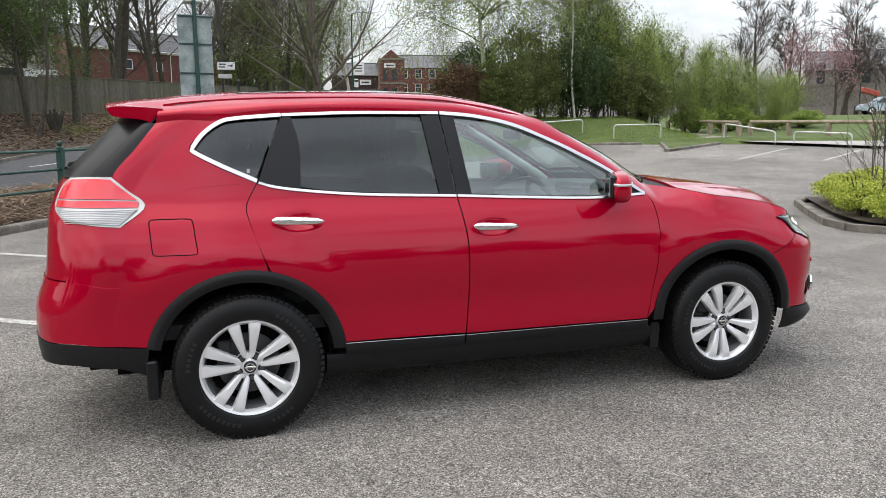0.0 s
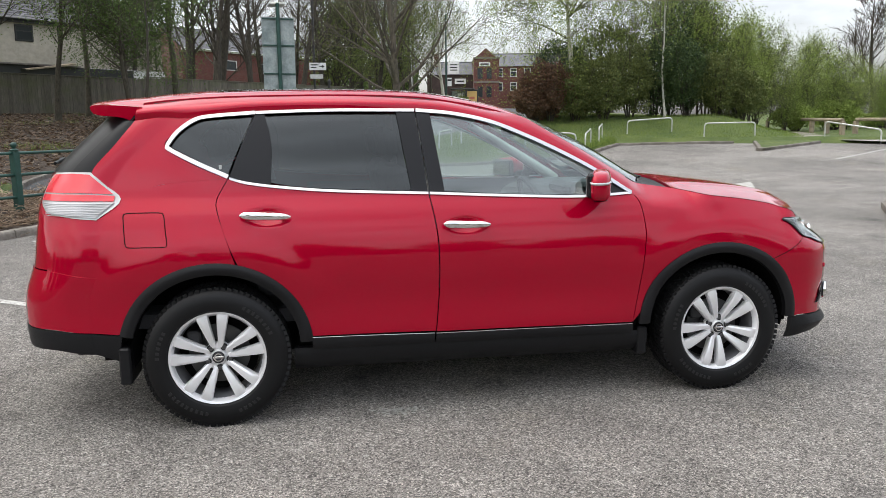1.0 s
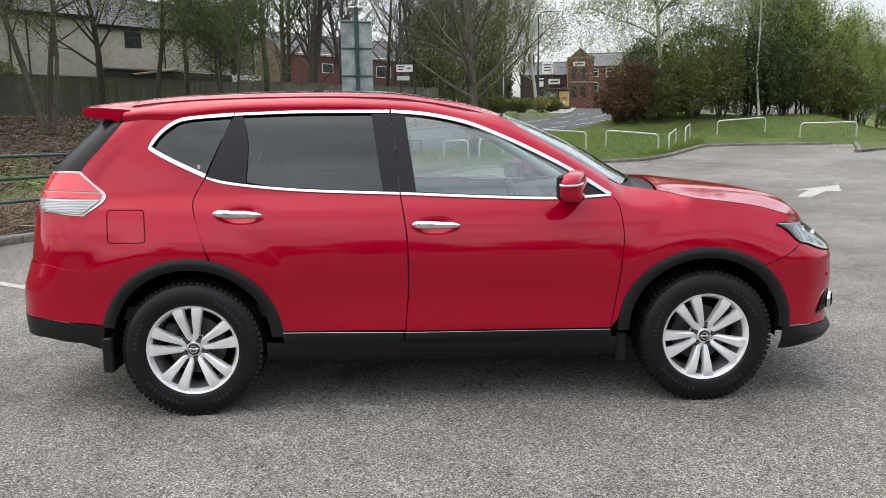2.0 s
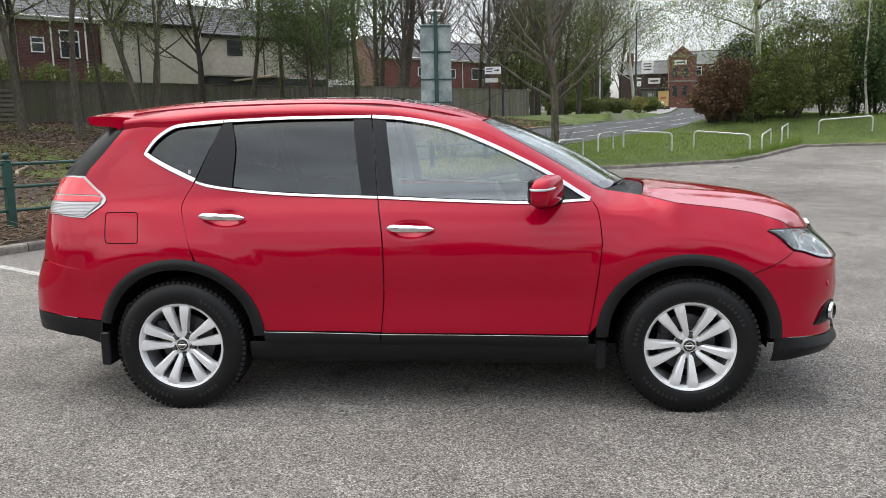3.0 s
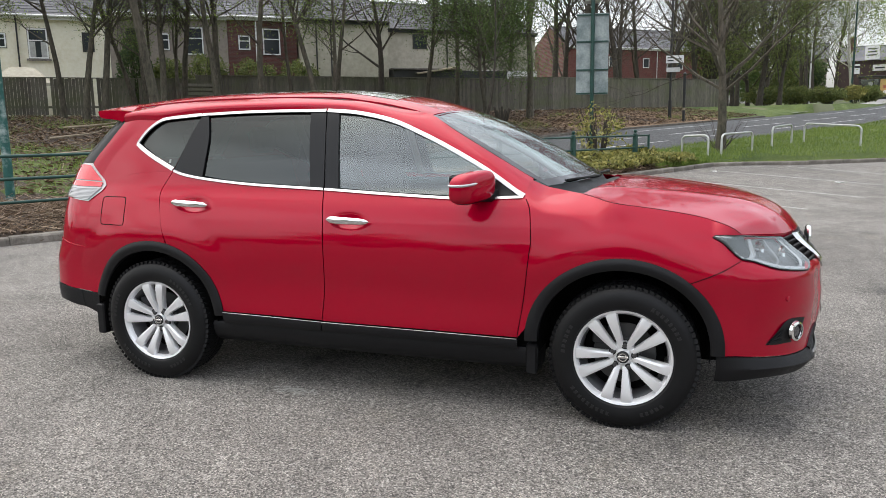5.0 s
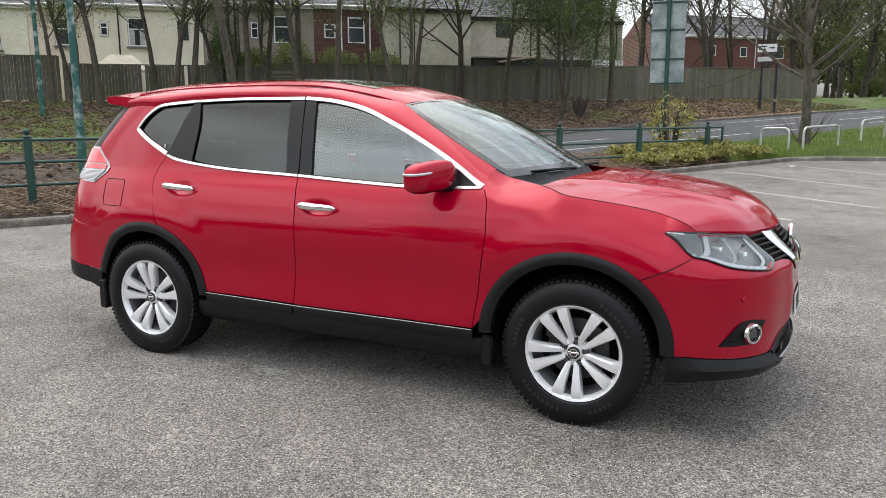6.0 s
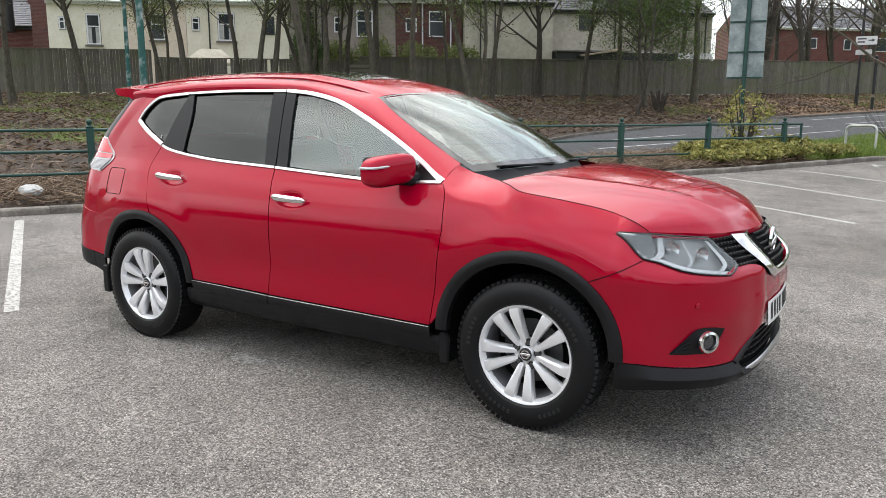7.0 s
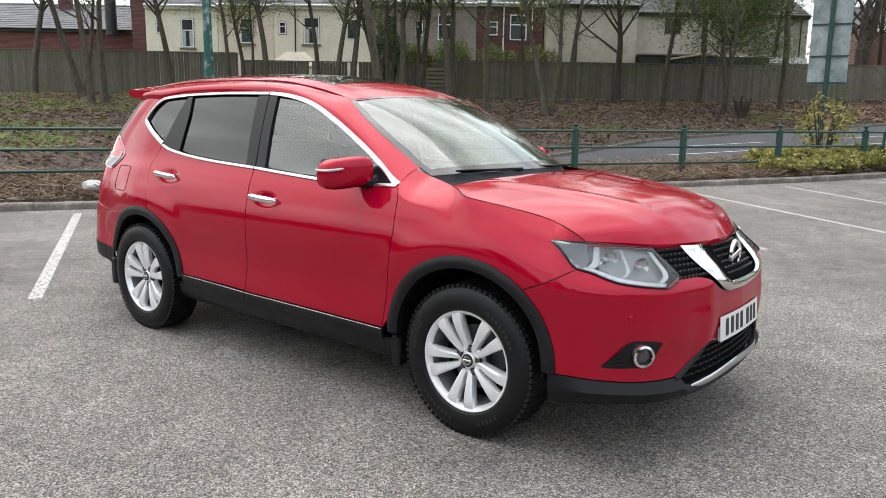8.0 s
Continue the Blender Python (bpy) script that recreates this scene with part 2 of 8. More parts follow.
HEDGE = leaf("hedge_leaf", (0.06, 0.09, 0.02), (0.18, 0.20, 0.055))
RUSSET = leaf("russet_leaf", (0.07, 0.04, 0.025), (0.20, 0.11, 0.06))
BLOSSOM = leaf("pink_blossom", (0.24, 0.12, 0.13), (0.45, 0.26, 0.28))
BARK = bark("grey_brown_bark", (0.032, 0.027, 0.021), (0.115, 0.10, 0.08))
SPRINGDARK = leaf("mid_green_leaf", (0.05, 0.095, 0.018), (0.14, 0.20, 0.05))
DARKBARK = bark("dark_bark", (0.022, 0.018, 0.015), (0.075, 0.063, 0.052))
BIRCH = bark("birch_bark", (0.18, 0.17, 0.15), (0.62, 0.60, 0.56), 9)
GREENPAINT = mottled("dark_green_paint", (0.005, 0.034, 0.026), (0.010, 0.056, 0.042), 7, 0.42, 0.15)
WORNGREEN = mottled("flaking_green_paint", (0.012, 0.085, 0.07), (0.30, 0.36, 0.34), 3.2, 0.6, 0.3, spread=(0.5, 0.62))
GALV = mottled("galvanised_steel", (0.42, 0.42, 0.40), (0.62, 0.62, 0.60), 7, 0.45, 0.1, metallic=0.6)
SIGNBACK = mottled("weathered_sign_back", (0.15, 0.19, 0.19), (0.31, 0.35, 0.345), 2.4, 0.6, 0.1, spread=(0.35, 0.6))
FENCEWOOD = planks("weathered_fence_wood", (0.070, 0.062, 0.050), (0.25, 0.228, 0.185))
TIMBER = mottled("weathered_timber", (0.16, 0.13, 0.09), (0.34, 0.28, 0.2), 4)
CREAM = mottled("cream_painted_render", (0.66, 0.61, 0.47), (0.80, 0.76, 0.62), 0.6, 0.85, 0.15)
PINKISH = mottled("pink_cream_render", (0.62, 0.52, 0.41), (0.72, 0.62, 0.50), 0.6, 0.85, 0.15)
BEIGE = mottled("stained_beige_render", (0.31, 0.285, 0.225), (0.49, 0.455, 0.375), 0.4, 0.9, 0.2)
GREYREND = mottled("grey_render", (0.20, 0.17, 0.145), (0.30, 0.26, 0.225), 0.7, 0.9, 0.3)
WHITEREND = mottled("white_render", (0.62, 0.62, 0.60), (0.76, 0.76, 0.74), 0.6, 0.85, 0.15)
BRICK = brickwork("dark_red_brick", (0.080, 0.026, 0.022), (0.120, 0.040, 0.033), (0.11, 0.085, 0.078))
REDBRICK = brickwork("red_brick", (0.095, 0.022, 0.019), (0.138, 0.034, 0.028), (0.15, 0.105, 0.09))
PUBDARK = mottled("dark_brown_cladding", (0.035, 0.022, 0.02), (0.07, 0.045, 0.04), 1.0)
SLATE = mottled("grey_slate", (0.07, 0.07, 0.078), (0.16, 0.16, 0.17), 0.9, 0.7, 0.3, per=0.35)
WHITE = plain("white_upvc", (0.72, 0.72, 0.71), 0.4)
DARKTRIM = plain("dark_trim", (0.02, 0.02, 0.02), 0.5)
DARKPANE = plain("window_pane_glass", (0.03, 0.035, 0.04), 0.06)
CURTAIN = mottled("net_curtain", (0.30, 0.30, 0.29), (0.46, 0.46, 0.44), 3.0)
STONE = mottled("stone_sill", (0.10, 0.09, 0.08), (0.2, 0.18, 0.16), 3.0)
PAINT = car_paint()
BLACKPLASTIC = plain("grained_black_plastic", (0.0075, 0.0075, 0.0085), 0.46, grain=0.25, spec=0.25)
GLOSSBLACK = plain("gloss_black_pillar", (0.010, 0.010, 0.011), 0.3, spec=0.25)
RUBBER = plain("tyre_rubber", (0.007, 0.007, 0.0075), 0.46, grain=0.2, spec=0.22)
CHROME = plain("chrome", (0.78, 0.78, 0.78), 0.06, 1.0)
SATIN = plain("satin_bright_trim", (0.56, 0.56, 0.57), 0.28, 1.0)
MIRROR = plain("mirror_silver", (0.42, 0.43, 0.44), 0.03, 1.0)
ALLOY = plain("silver_alloy", (0.84, 0.84, 0.85), 0.34, 0.5, 0.2)
# shade inside the wheel is put into this dark tone; the cap shares it
DARKALLOY = plain("shadowed_brake_metal", (0.03, 0.03, 0.032), 0.6, 0.5)
BARREL = plain("dull_rim_barrel", (0.20, 0.20, 0.21), 0.5, 0.5)
DISC = plain("brake_disc_steel", (0.10, 0.10, 0.10), 0.45, 0.8)
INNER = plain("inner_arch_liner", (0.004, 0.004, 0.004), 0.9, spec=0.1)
GLASS = glass_of("clear_green_window_glass", (0.76, 0.86, 0.82), 0.15)
SCREEN = glass_of("windscreen_glass", (0.60, 0.70, 0.70), 0.14)
PRIVACY = glass_of("dark_privacy_glass", (0.10, 0.105, 0.11), 0.06)
LENS = glass_of("clear_lamp_lens", (0.92, 0.94, 0.94), 0.05)
REDLENS = plain("red_lamp_lens", (0.68, 0.012, 0.03), 0.12, 0.0, 1.0)
CLEARLENS = plain("ribbed_clear_lens", (0.46, 0.46, 0.47), 0.15, 0.25, 1.0)
LAMPDARK = plain("dark_lamp_inner", (0.025, 0.03, 0.028), 0.25)
LAMPGREY = plain("satin_lamp_bowl", (0.30, 0.31, 0.32), 0.3, 0.3)
LAMPSILVER = plain("bright_lamp_inner", (0.48, 0.49, 0.50), 0.22, 0.5)
LAMPBOWL = plain("grey_lamp_bowl", (0.15, 0.155, 0.155), 0.3, 0.2)
REFLECTOR = plain("lamp_reflector", (0.66, 0.67, 0.67), 0.2, 0.9)
LAMPTIP = plain("smoked_lamp_tip", (0.10, 0.105, 0.105), 0.25, 0.3)
WHITEFIN = plain("pale_lamp_fin", (0.40, 0.41, 0.42), 0.35, 0.2)
PLATE = plain("number_plate_white", (0.70, 0.70, 0.67), 0.45)
SEAT = plain("dark_grey_seat_cloth", (0.045, 0.045, 0.048), 0.85)
DASH = plain("dark_dashboard_plastic", (0.06, 0.061, 0.064), 0.6)
HEADLINING = plain("pale_headlining", (0.55, 0.54, 0.52), 0.9)

# ---- building helpers ----
def mesh_of(name, verts, faces, mat=None, smooth=False, mats=None, index=None):
    me = bpy.data.meshes.new(name)
    me.from_pydata([tuple(v) for v in verts], [], faces)
    for m in (mats or ([mat] if mat else [])):
        me.materials.append(m)
    if index is not None:
        me.polygons.foreach_set("material_index", np.array(index, dtype=np.int32))
    if smooth:
        me.polygons.foreach_set("use_smooth", np.ones(len(me.polygons), dtype=bool))
    me.update()
    return me


class Shape:
    """Collects vertices and faces of one mesh."""

    def __init__(self):
        self.v, self.f = [], []

    def add(self, verts, faces):
        k = len(self.v)
        self.v += [tuple(p) for p in verts]
        self.f += [tuple(i + k for i in f) for f in faces]
        return self

    def box(self, lo, hi, m=None, bevel=0.0):
        (x0, y0, z0), (x1, y1, z1) = lo, hi
        b = min(bevel, (x1 - x0) / 3, (y1 - y0) / 3, (z1 - z0) / 3)
        if b <= 0:
            vs = [(x, y, z) for z in (z0, z1) for y in (y0, y1) for x in (x0, x1)]
            fs = [(0, 2, 3, 1), (4, 5, 7, 6), (0, 1, 5, 4), (2, 6, 7, 3), (0, 4, 6, 2), (1, 3, 7, 5)]
        else:
            vs, fs = [], []
            ring = [(x0 + b, y0), (x1 - b, y0), (x1, y0 + b), (x1, y1 - b), (x1 - b, y1), (x0 + b, y1), (x0, y1 - b), (x0, y0 + b)]
            cx, cy = (x0 + x1) / 2, (y0 + y1) / 2
            sx, sy = 1 - 2 * b / (x1 - x0), 1 - 2 * b / (y1 - y0)
            for z, s in ((z0, 0), (z0 + b, 1), (z1 - b, 1), (z1, 0)):
                vs += [(x, y, z) if s else (cx + (x - cx) * sx, cy + (y - cy) * sy, z) for x, y in ring]
            for r in range(3):
                fs += [(r * 8 + i, r * 8 + (i + 1) % 8, r * 8 + 8 + (i + 1) % 8, r * 8 + 8 + i) for i in range(8)]
            fs += [tuple(range(7, -1, -1)), tuple(range(24, 32))]
        if m is not None:
            vs = [m @ Vector(v) for v in vs]
        return self.add(vs, fs)

    def tube(self, pts, radii, n=8, cap=True, closed=False):
        pts = [Vector(p) for p in pts]
        if not hasattr(radii, "__len__"):
            radii = [radii] * len(pts)
        k, m, side = len(self.v), len(pts), None
        for i, p in enumerate(pts):
            if closed:
                d = pts[(i + 1) % m] - pts[i - 1]
            else:
                d = pts[min(i + 1, m - 1)] - pts[max(i - 1, 0)]
            d.normalize()
            if side is None:
                side = d.orthogonal().normalized()
            side = (side - d * side.dot(d))
            side = side.normalized() if side.length > 1e-6 else d.orthogonal().normalized()
            up = d.cross(side)
            for j in range(n):
                a = 2 * math.pi * j / n
                self.v.append(tuple(p + (side * math.cos(a) + up * math.sin(a)) * radii[i]))
        for i in range(m if closed else m - 1):
            q = (i + 1) % m
            self.f += [(k + i * n + j, k + i * n + (j + 1) % n, k + q * n + (j + 1) % n, k + q * n + j) for j in range(n)]
        if cap and not closed:
            self.f += [tuple(k + j for j in reversed(range(n))), tuple(k + (m - 1) * n + j for j in range(n))]
        return self

    def lathe(self, profile, centre=(0, 0, 0), n=16, axis="z", ends=True):
        """profile: (radius, height) from one end to the other."""
        k = len(self.v)
        for r, h in profile:
            for j in range(n):
                a = 2 * math.pi * j / n
                c, s = r * math.cos(a), r * math.sin(a)
                p = (c, s, h) if axis == "z" else (c, -h, s)
                self.v.append(tuple(Vector(p) + Vector(centre)))
        for i in range(len(profile) - 1):
            self.f += [(k + i * n + j, k + i * n + (j + 1) % n, k + (i + 1) * n + (j + 1) % n, k + (i + 1) * n + j) for j in range(n)]
        if ends:
            self.f += [tuple(k + j for j in reversed(range(n))), tuple(k + (len(profile) - 1) * n + j for j in range(n))]
        return self

    def grid(self, fn, nu, nv):
        k = len(self.v)
        for i in range(nu + 1):
            for j in range(nv + 1):
                self.v.append(tuple(fn(i / nu, j / nv)))
        for i in range(nu):
            for j in range(nv):
                a = k + i * (nv + 1) + j
                self.f.append((a, a + nv + 1, a + nv + 2, a + 1))
        return self

    def mesh(self, name, mat, smooth=False):
        return mesh_of(name, self.v, self.f, mat, smooth)


def part(name, shape, mat, parent=None, label="", smooth=False, kind="", at=None):
    """One mesh object, under a thing or a part where parent is given."""
    me = shape.mesh(name, mat, smooth) if isinstance(shape, Shape) else shape
    ob = new(name, me)
    if parent is not None:
        ob.parent = parent
    if at is not None:
        ob.matrix_basis = at
    return tagged(ob, label=label, kind=kind)


def thing(name, label, category, group="", at=None):
    ob = new(name)
    ob.empty_display_size = 0.1
    if at is not None:
        ob.matrix_basis = at
    return tagged(ob, label, category, group)


def smoothed(ob, angle=40):
    ob.data.polygons.foreach_set("use_smooth", np.ones(len(ob.data.polygons), dtype=bool))
    ob.data.set_sharp_from_angle(angle=radians(angle))
    return ob


# ---- plan: a runs along the kerb and the road, b from the car towards the road ----
def xy(a, b):
    return 0.5 * a - 0.866 * b, 0.866 * a + 0.5 * b


def to_ab(x, y):
    return 0.5 * x + 0.866 * y, -0.866 * x + 0.5 * y


def park_z(a, b):
    """The car park, rising gently towards the road and its far end."""
    s = min(max((b - 0.6) / 5, 0), 1)
    return (0.09 + 0.009 * min(max(a, 0), 20)) * s + 0.0145 * min(max(0, a - 11.5), 8.5) + 0.052 * min(max(0, a - 18), 12) + 0.012 * min(max(0, a - 30), 40)


def road_z(a, b):
    return 0.30 + 0.033 * (min(b, 40) - 8.7) + 0.038 * min(max(0, a - 10), 90)


KERB_LINE = [(-60, 5.55), (16.3, 5.55), (17.4, 5.0), (18.6, 3.9), (20.0, 2.7), (21.4, 1.8), (23.0, 1.45), (25, 1.25), (27.7, 0.95)]
KERB_A, KERB_B = [p[0] for p in KERB_LINE], [p[1] for p in KERB_LINE]
PARK_END, ROAD_NEAR, ROAD_FAR = 29.5, 8.8, 16.0


def road_far(a):
    """The far edge of the road, which swings in to the verge at the lower end."""
    return float(np.interp(a, (6.0, 8.0, 10.0, 12.0, 14.0, 18.0, 24.0), (8.8, 10.6, 12.0, 13.1, 14.2, 15.2, ROAD_FAR)))


def bend(a):
    """The road swings a little to the left far along."""
    return 0.0045 * max(0, a - 42) ** 2 if a < 75 else 4.9 + 0.29 * (a - 75)


def fence_c(x, y):
    return -0.669 * x + 0.743 * y


def smooth_step(t):
    t = min(max(t, 0), 1)
    return t * t * (3 - 2 * t)


def ground_z(a, b):
    x, y = xy(a, b)
    lump = 0.05 * noise.noise((x * 0.9, y * 0.9, 0)) + 0.03 * noise.noise((x * 3, y * 3, 4))
    kb = float(np.interp(a, KERB_A, KERB_B)) if a < PARK_END else -300
    edge = max(float(np.interp(a - 0.5, KERB_A, KERB_B)), float(np.interp(a + 0.5, KERB_A, KERB_B))) + 0.22 if a < PARK_END else -300
    if a < -60 and b < 5.55 or b < edge:
        return park_z(a, b) - 0.06
    o = bend(a)
    if b < ROAD_NEAR + o:
        z0, z1 = park_z(a, b) + 0.10 + 0.85 * max(smooth_step((a - 29.6) / 4.5) * smooth_step((b + 6) / 3.5) * smooth_step((8.6 - b) / 3.5), smooth_step((a - 48) / 10)), road_z(a, ROAD_NEAR) + 0.05
        f = min(max((b - 6.3) / (ROAD_NEAR + o - 6.3), 0), 1) if a < PARK_END else min(max((b + 4) / (ROAD_NEAR + o + 4), 0), 1)
        mound = 0.10 * min(1, max(0, b - kb - 0.2)) * (1 - f)
        z1 = max(z0, z1) if a > PARK_END else z1
        return z0 + (z1 - z0) * f * f + (mound + lump if 0.3 < b - kb < 2000 and f < 0.98 else 0)
    rf = road_far(a)
    if b < rf + o:
        return road_z(a, b - o) - 0.06
    x, y = xy(a, b)
    zr, zf = road_z(a, rf) + 0.06, 2.15 + 0.012 * max(0, min(a, 60) - 20)
    zf = max(zf, zr)
    gap = 33.3 - fence_c(x, y)
    if gap <= 0 or a > 46:
        return max(zf, zr) + 0.3 * lump
    f = (b - rf - o) / (b - rf - o + gap)
    return zr + (zf - zr) * (f ** 0.85) + lump * min(1, (b - rf - o))


def spread_steps(lo, hi, fine_lo, fine_hi, step, grow=1.18):
    vals = list(np.arange(fine_lo, fine_hi + step / 2, step))
    s, v = step, fine_hi
    while v < hi:
        s *= grow
        v += s
        vals.append(v)
    s, v = step, fine_lo
    while v > lo:
        s *= grow
        v -= s
        vals.insert(0, v)
    return vals


def build_ground():
    aa = spread_steps(-1500, 1500, -14, 46, 0.5)
    bb = spread_steps(-1500, 1500, -8.0, 30, 0.34)
    bb = sorted(set(bb) | {5.56, ROAD_NEAR, ROAD_FAR})
    verts = [(*xy(a, b), ground_z(a, b)) for a in aa for b in bb]
    nb = len(bb)
    faces, idx = [], []
    for i in range(len(aa) - 1):
        for j in range(nb - 1):
            faces.append((i * nb + j, (i + 1) * nb + j, (i + 1) * nb + j + 1, i * nb + j + 1))
            a, b = (aa[i] + aa[i + 1]) / 2, (bb[j] + bb[j + 1]) / 2
            x, y = xy(a, b)
            n = noise.noise((x * 0.35, y * 0.35, 9))
            gap = 33.3 - fence_c(x, y)
            if b < ROAD_NEAR + bend(a):
                k = 1 if a + 2.2 * n > 14.8 else 0
                if a > 60 or a < -60 or b < -40:
                    k = 3
            elif gap > 0 and a < 44:
                k = 0
                if n > 0.05 and a < 8:
                    k = 1
                if 24 < a < 36 and b < 22 and n > -0.25:
                    k = 2
                if a > 36:
                    k = 1
            else:
                k = 1 if a < 90 and n > -0.1 else 3
            idx.append(k)
    me = mesh_of("ground", verts, faces, mats=[SOIL, GRASS, CHIPS, MEADOW], index=idx, smooth=True)
    tagged(new("ground", me), "leaf-strewn soil and rough grass beyond the car park", "ground", kind="structure")


def strip(name, mat, rows, label, lift=0.0, kind="structure", category=""):
    """A surface from rows of points."""
    n = len(rows[0])
    verts = [p for r in rows for p in r]
    faces = [(i * n + j, (i + 1) * n + j, (i + 1) * n + j + 1, i * n + j + 1) for i in range(len(rows) - 1) for j in range(n - 1)]
    ob = new(name, mesh_of(name, [(x, y, z + lift) for x, y, z in verts], faces, mat, True))
    return tagged(ob, label, category or name, kind=kind)


def build_surfaces():
    rows = []
    for a in sorted(list(np.arange(-60, PARK_END + 0.1, 1.0)) + KERB_A[1:-1]):
        kb = float(np.interp(a, KERB_A, KERB_B))
        rows.append([(*xy(a, b), park_z(a, b)) for b in [-60, -40, -25, -15, -10, -6, -3, -1] + [0.6 + (kb - 0.6) * k / 8 for k in range(9)]])
    strip("car_park", ASPHALT, rows, "worn grey asphalt car park with pale chippings", category="car park")
    rows = []
    for a in list(np.arange(5.6, 26, 0.5)) + list(np.arange(26, 120, 2.0)):
        rows.append([(*xy(a, b + bend(a)), road_z(a, b)) for b in np.linspace(ROAD_NEAR, road_far(a) + 0.1, 7)])
    strip("road", ROAD, rows, "smooth grey asphalt road climbing past the car park", category="road")
    rows = []
    for a in np.arange(44, 118, 2.0):
        rows.append([(*xy(a, b + bend(a)), road_z(a, ROAD_FAR) + 0.1) for b in (ROAD_FAR + 0.05, ROAD_FAR + 1.0, ROAD_FAR + 2.2)])
    strip("pavement", PAVING, rows, "pale footway along the far side of the road", category="pavement")
    rows = [[(*xy(29.6 - 0.6 * k + j, -6.7 - k - 0.45 * j), park_z(29.6 - 0.6 * k + j, -9) + 0.115) for k in (0, 2, 4, 7, 10, 14)] for j in (0, 1.2, 2.4, 3.6)]
    strip("pavement", PAVING, rows, "pale concrete paved area beside the car park", category="pavement")

    rows = [[(*xy(a, b + k), park_z(a, b) + 0.20) for k in (0.45, 1.2, 1.9)] for a, b in ((29.9, -7.0), (32.0, -7.7), (37.6, -7.1), (42, -6.4), (47, -5.6), (60, -2.0))]
    strip("footpath", PATHWAY, rows, "narrow trodden footpath beside the timber barrier", category="footpath")


build_ground()
build_surfaces()


def flat_mark(name, pts, mat, label, lift=0.004, group="", category="road marking"):
    """A painted mark: outline in plan, laid just above its surface."""
    sh = Shape()
    sh.add([(x, y, z + lift) for x, y, z in pts], [tuple(range(len(pts)))])
    return tagged(new(name, sh.mesh(name, mat)), label, category, group, "structure")


# bay lines: 2.4 m apart, 4.6 m long, square to the kerb
for k in range(-3, 10):
    a = -1.54 + 2.41 * k
    kb = float(np.interp(a, KERB_A, KERB_B))
    b0, b1 = 0.62, min(5.15, kb - 0.35)
    if b1 - b0 < 0.6:
        continue
    sh = Shape()
    sh.grid(lambda u, v: (*xy(a - 0.05 + 0.1 * u, b0 + (b1 - b0) * v), park_z(a, b0 + (b1 - b0) * v) + 0.004), 1, 12)
    tagged(new("parking_bay_line", sh.mesh("parking_bay_line", LINE)), "worn white painted parking bay line on asphalt", "parking line", "parking bay lines", "structure")
# bays on the other side of the aisle
for a0, b0, a1, b1 in ((22.5, -6.25, 27.0, -8.7), (22.2, -8.75, 26.4, -11.1)):
    sh = Shape()
    sh.grid(lambda u, v: (*xy(a0 + (a1 - a0) * v + 0.05 * u, b0 + (b1 - b0) * v + 0.1 * u), park_z(a0 + (a1 - a0) * v + 0.05 * u, 0) + 0.006), 1, 6)
    tagged(new("parking_bay_line", sh.mesh("parking_bay_line", LINE)), "worn white painted parking bay line on asphalt", "parking line", "parking bay lines", "structure")
# direction arrow
arrow = [(9.05, 10.1), (9.95, 11.3), (9.75, 11.45), (11.2, 12.3), (10.45, 10.9), (10.22, 11.08), (9.25, 9.95)]
flat_mark("direction_arrow", [(x, y, park_z(*to_ab(x, y))) for x, y in arrow], LINE, "worn white painted direction arrow on the asphalt", category="road marking")
# dashes on the road
for row, (b, length, gap, width) in enumerate(((10.55, 4.0, 2.0, 0.12), (12.4, 4.0, 2.0, 0.12), (14.6, 6.0, 3.0, 0.12))):
    a = -30.0 + row
    while a < 70:
        if a < 9 or b > road_far(a) - 0.5:
            a += length + gap
            continue
        sh = Shape()
        sh.grid(lambda u, v: (*xy(a + length * v, b + bend(a + length * v) + width * u), road_z(a + length * v, b) + 0.005), 1, 4)
        tagged(new("lane_dash", sh.mesh("lane_dash", ROADLINE)), "white painted dash on the road", "road marking", "lane dashes", "structure")
        a += length + gap


# kerbs: single stones along the verge
def kerb_stone_mesh(length):
    sh = Shape()
    w, h, d = 0.125, 0.105, 0.15
    prof = [(0, -d), (0, h - 0.03), (0.012, h - 0.008), (0.03, h), (w, h), (w, -d)]
    n = len(prof)
    for x in (0.004, length - 0.004):
        sh.v += [(x, y, z) for y, z in prof]
    sh.f += [(i, (i + 1) % n, n + (i + 1) % n, n + i) for i in range(n)] + [tuple(reversed(range(n))), tuple(range(n, 2 * n))]
    return sh.mesh("kerb_stone", KERB)


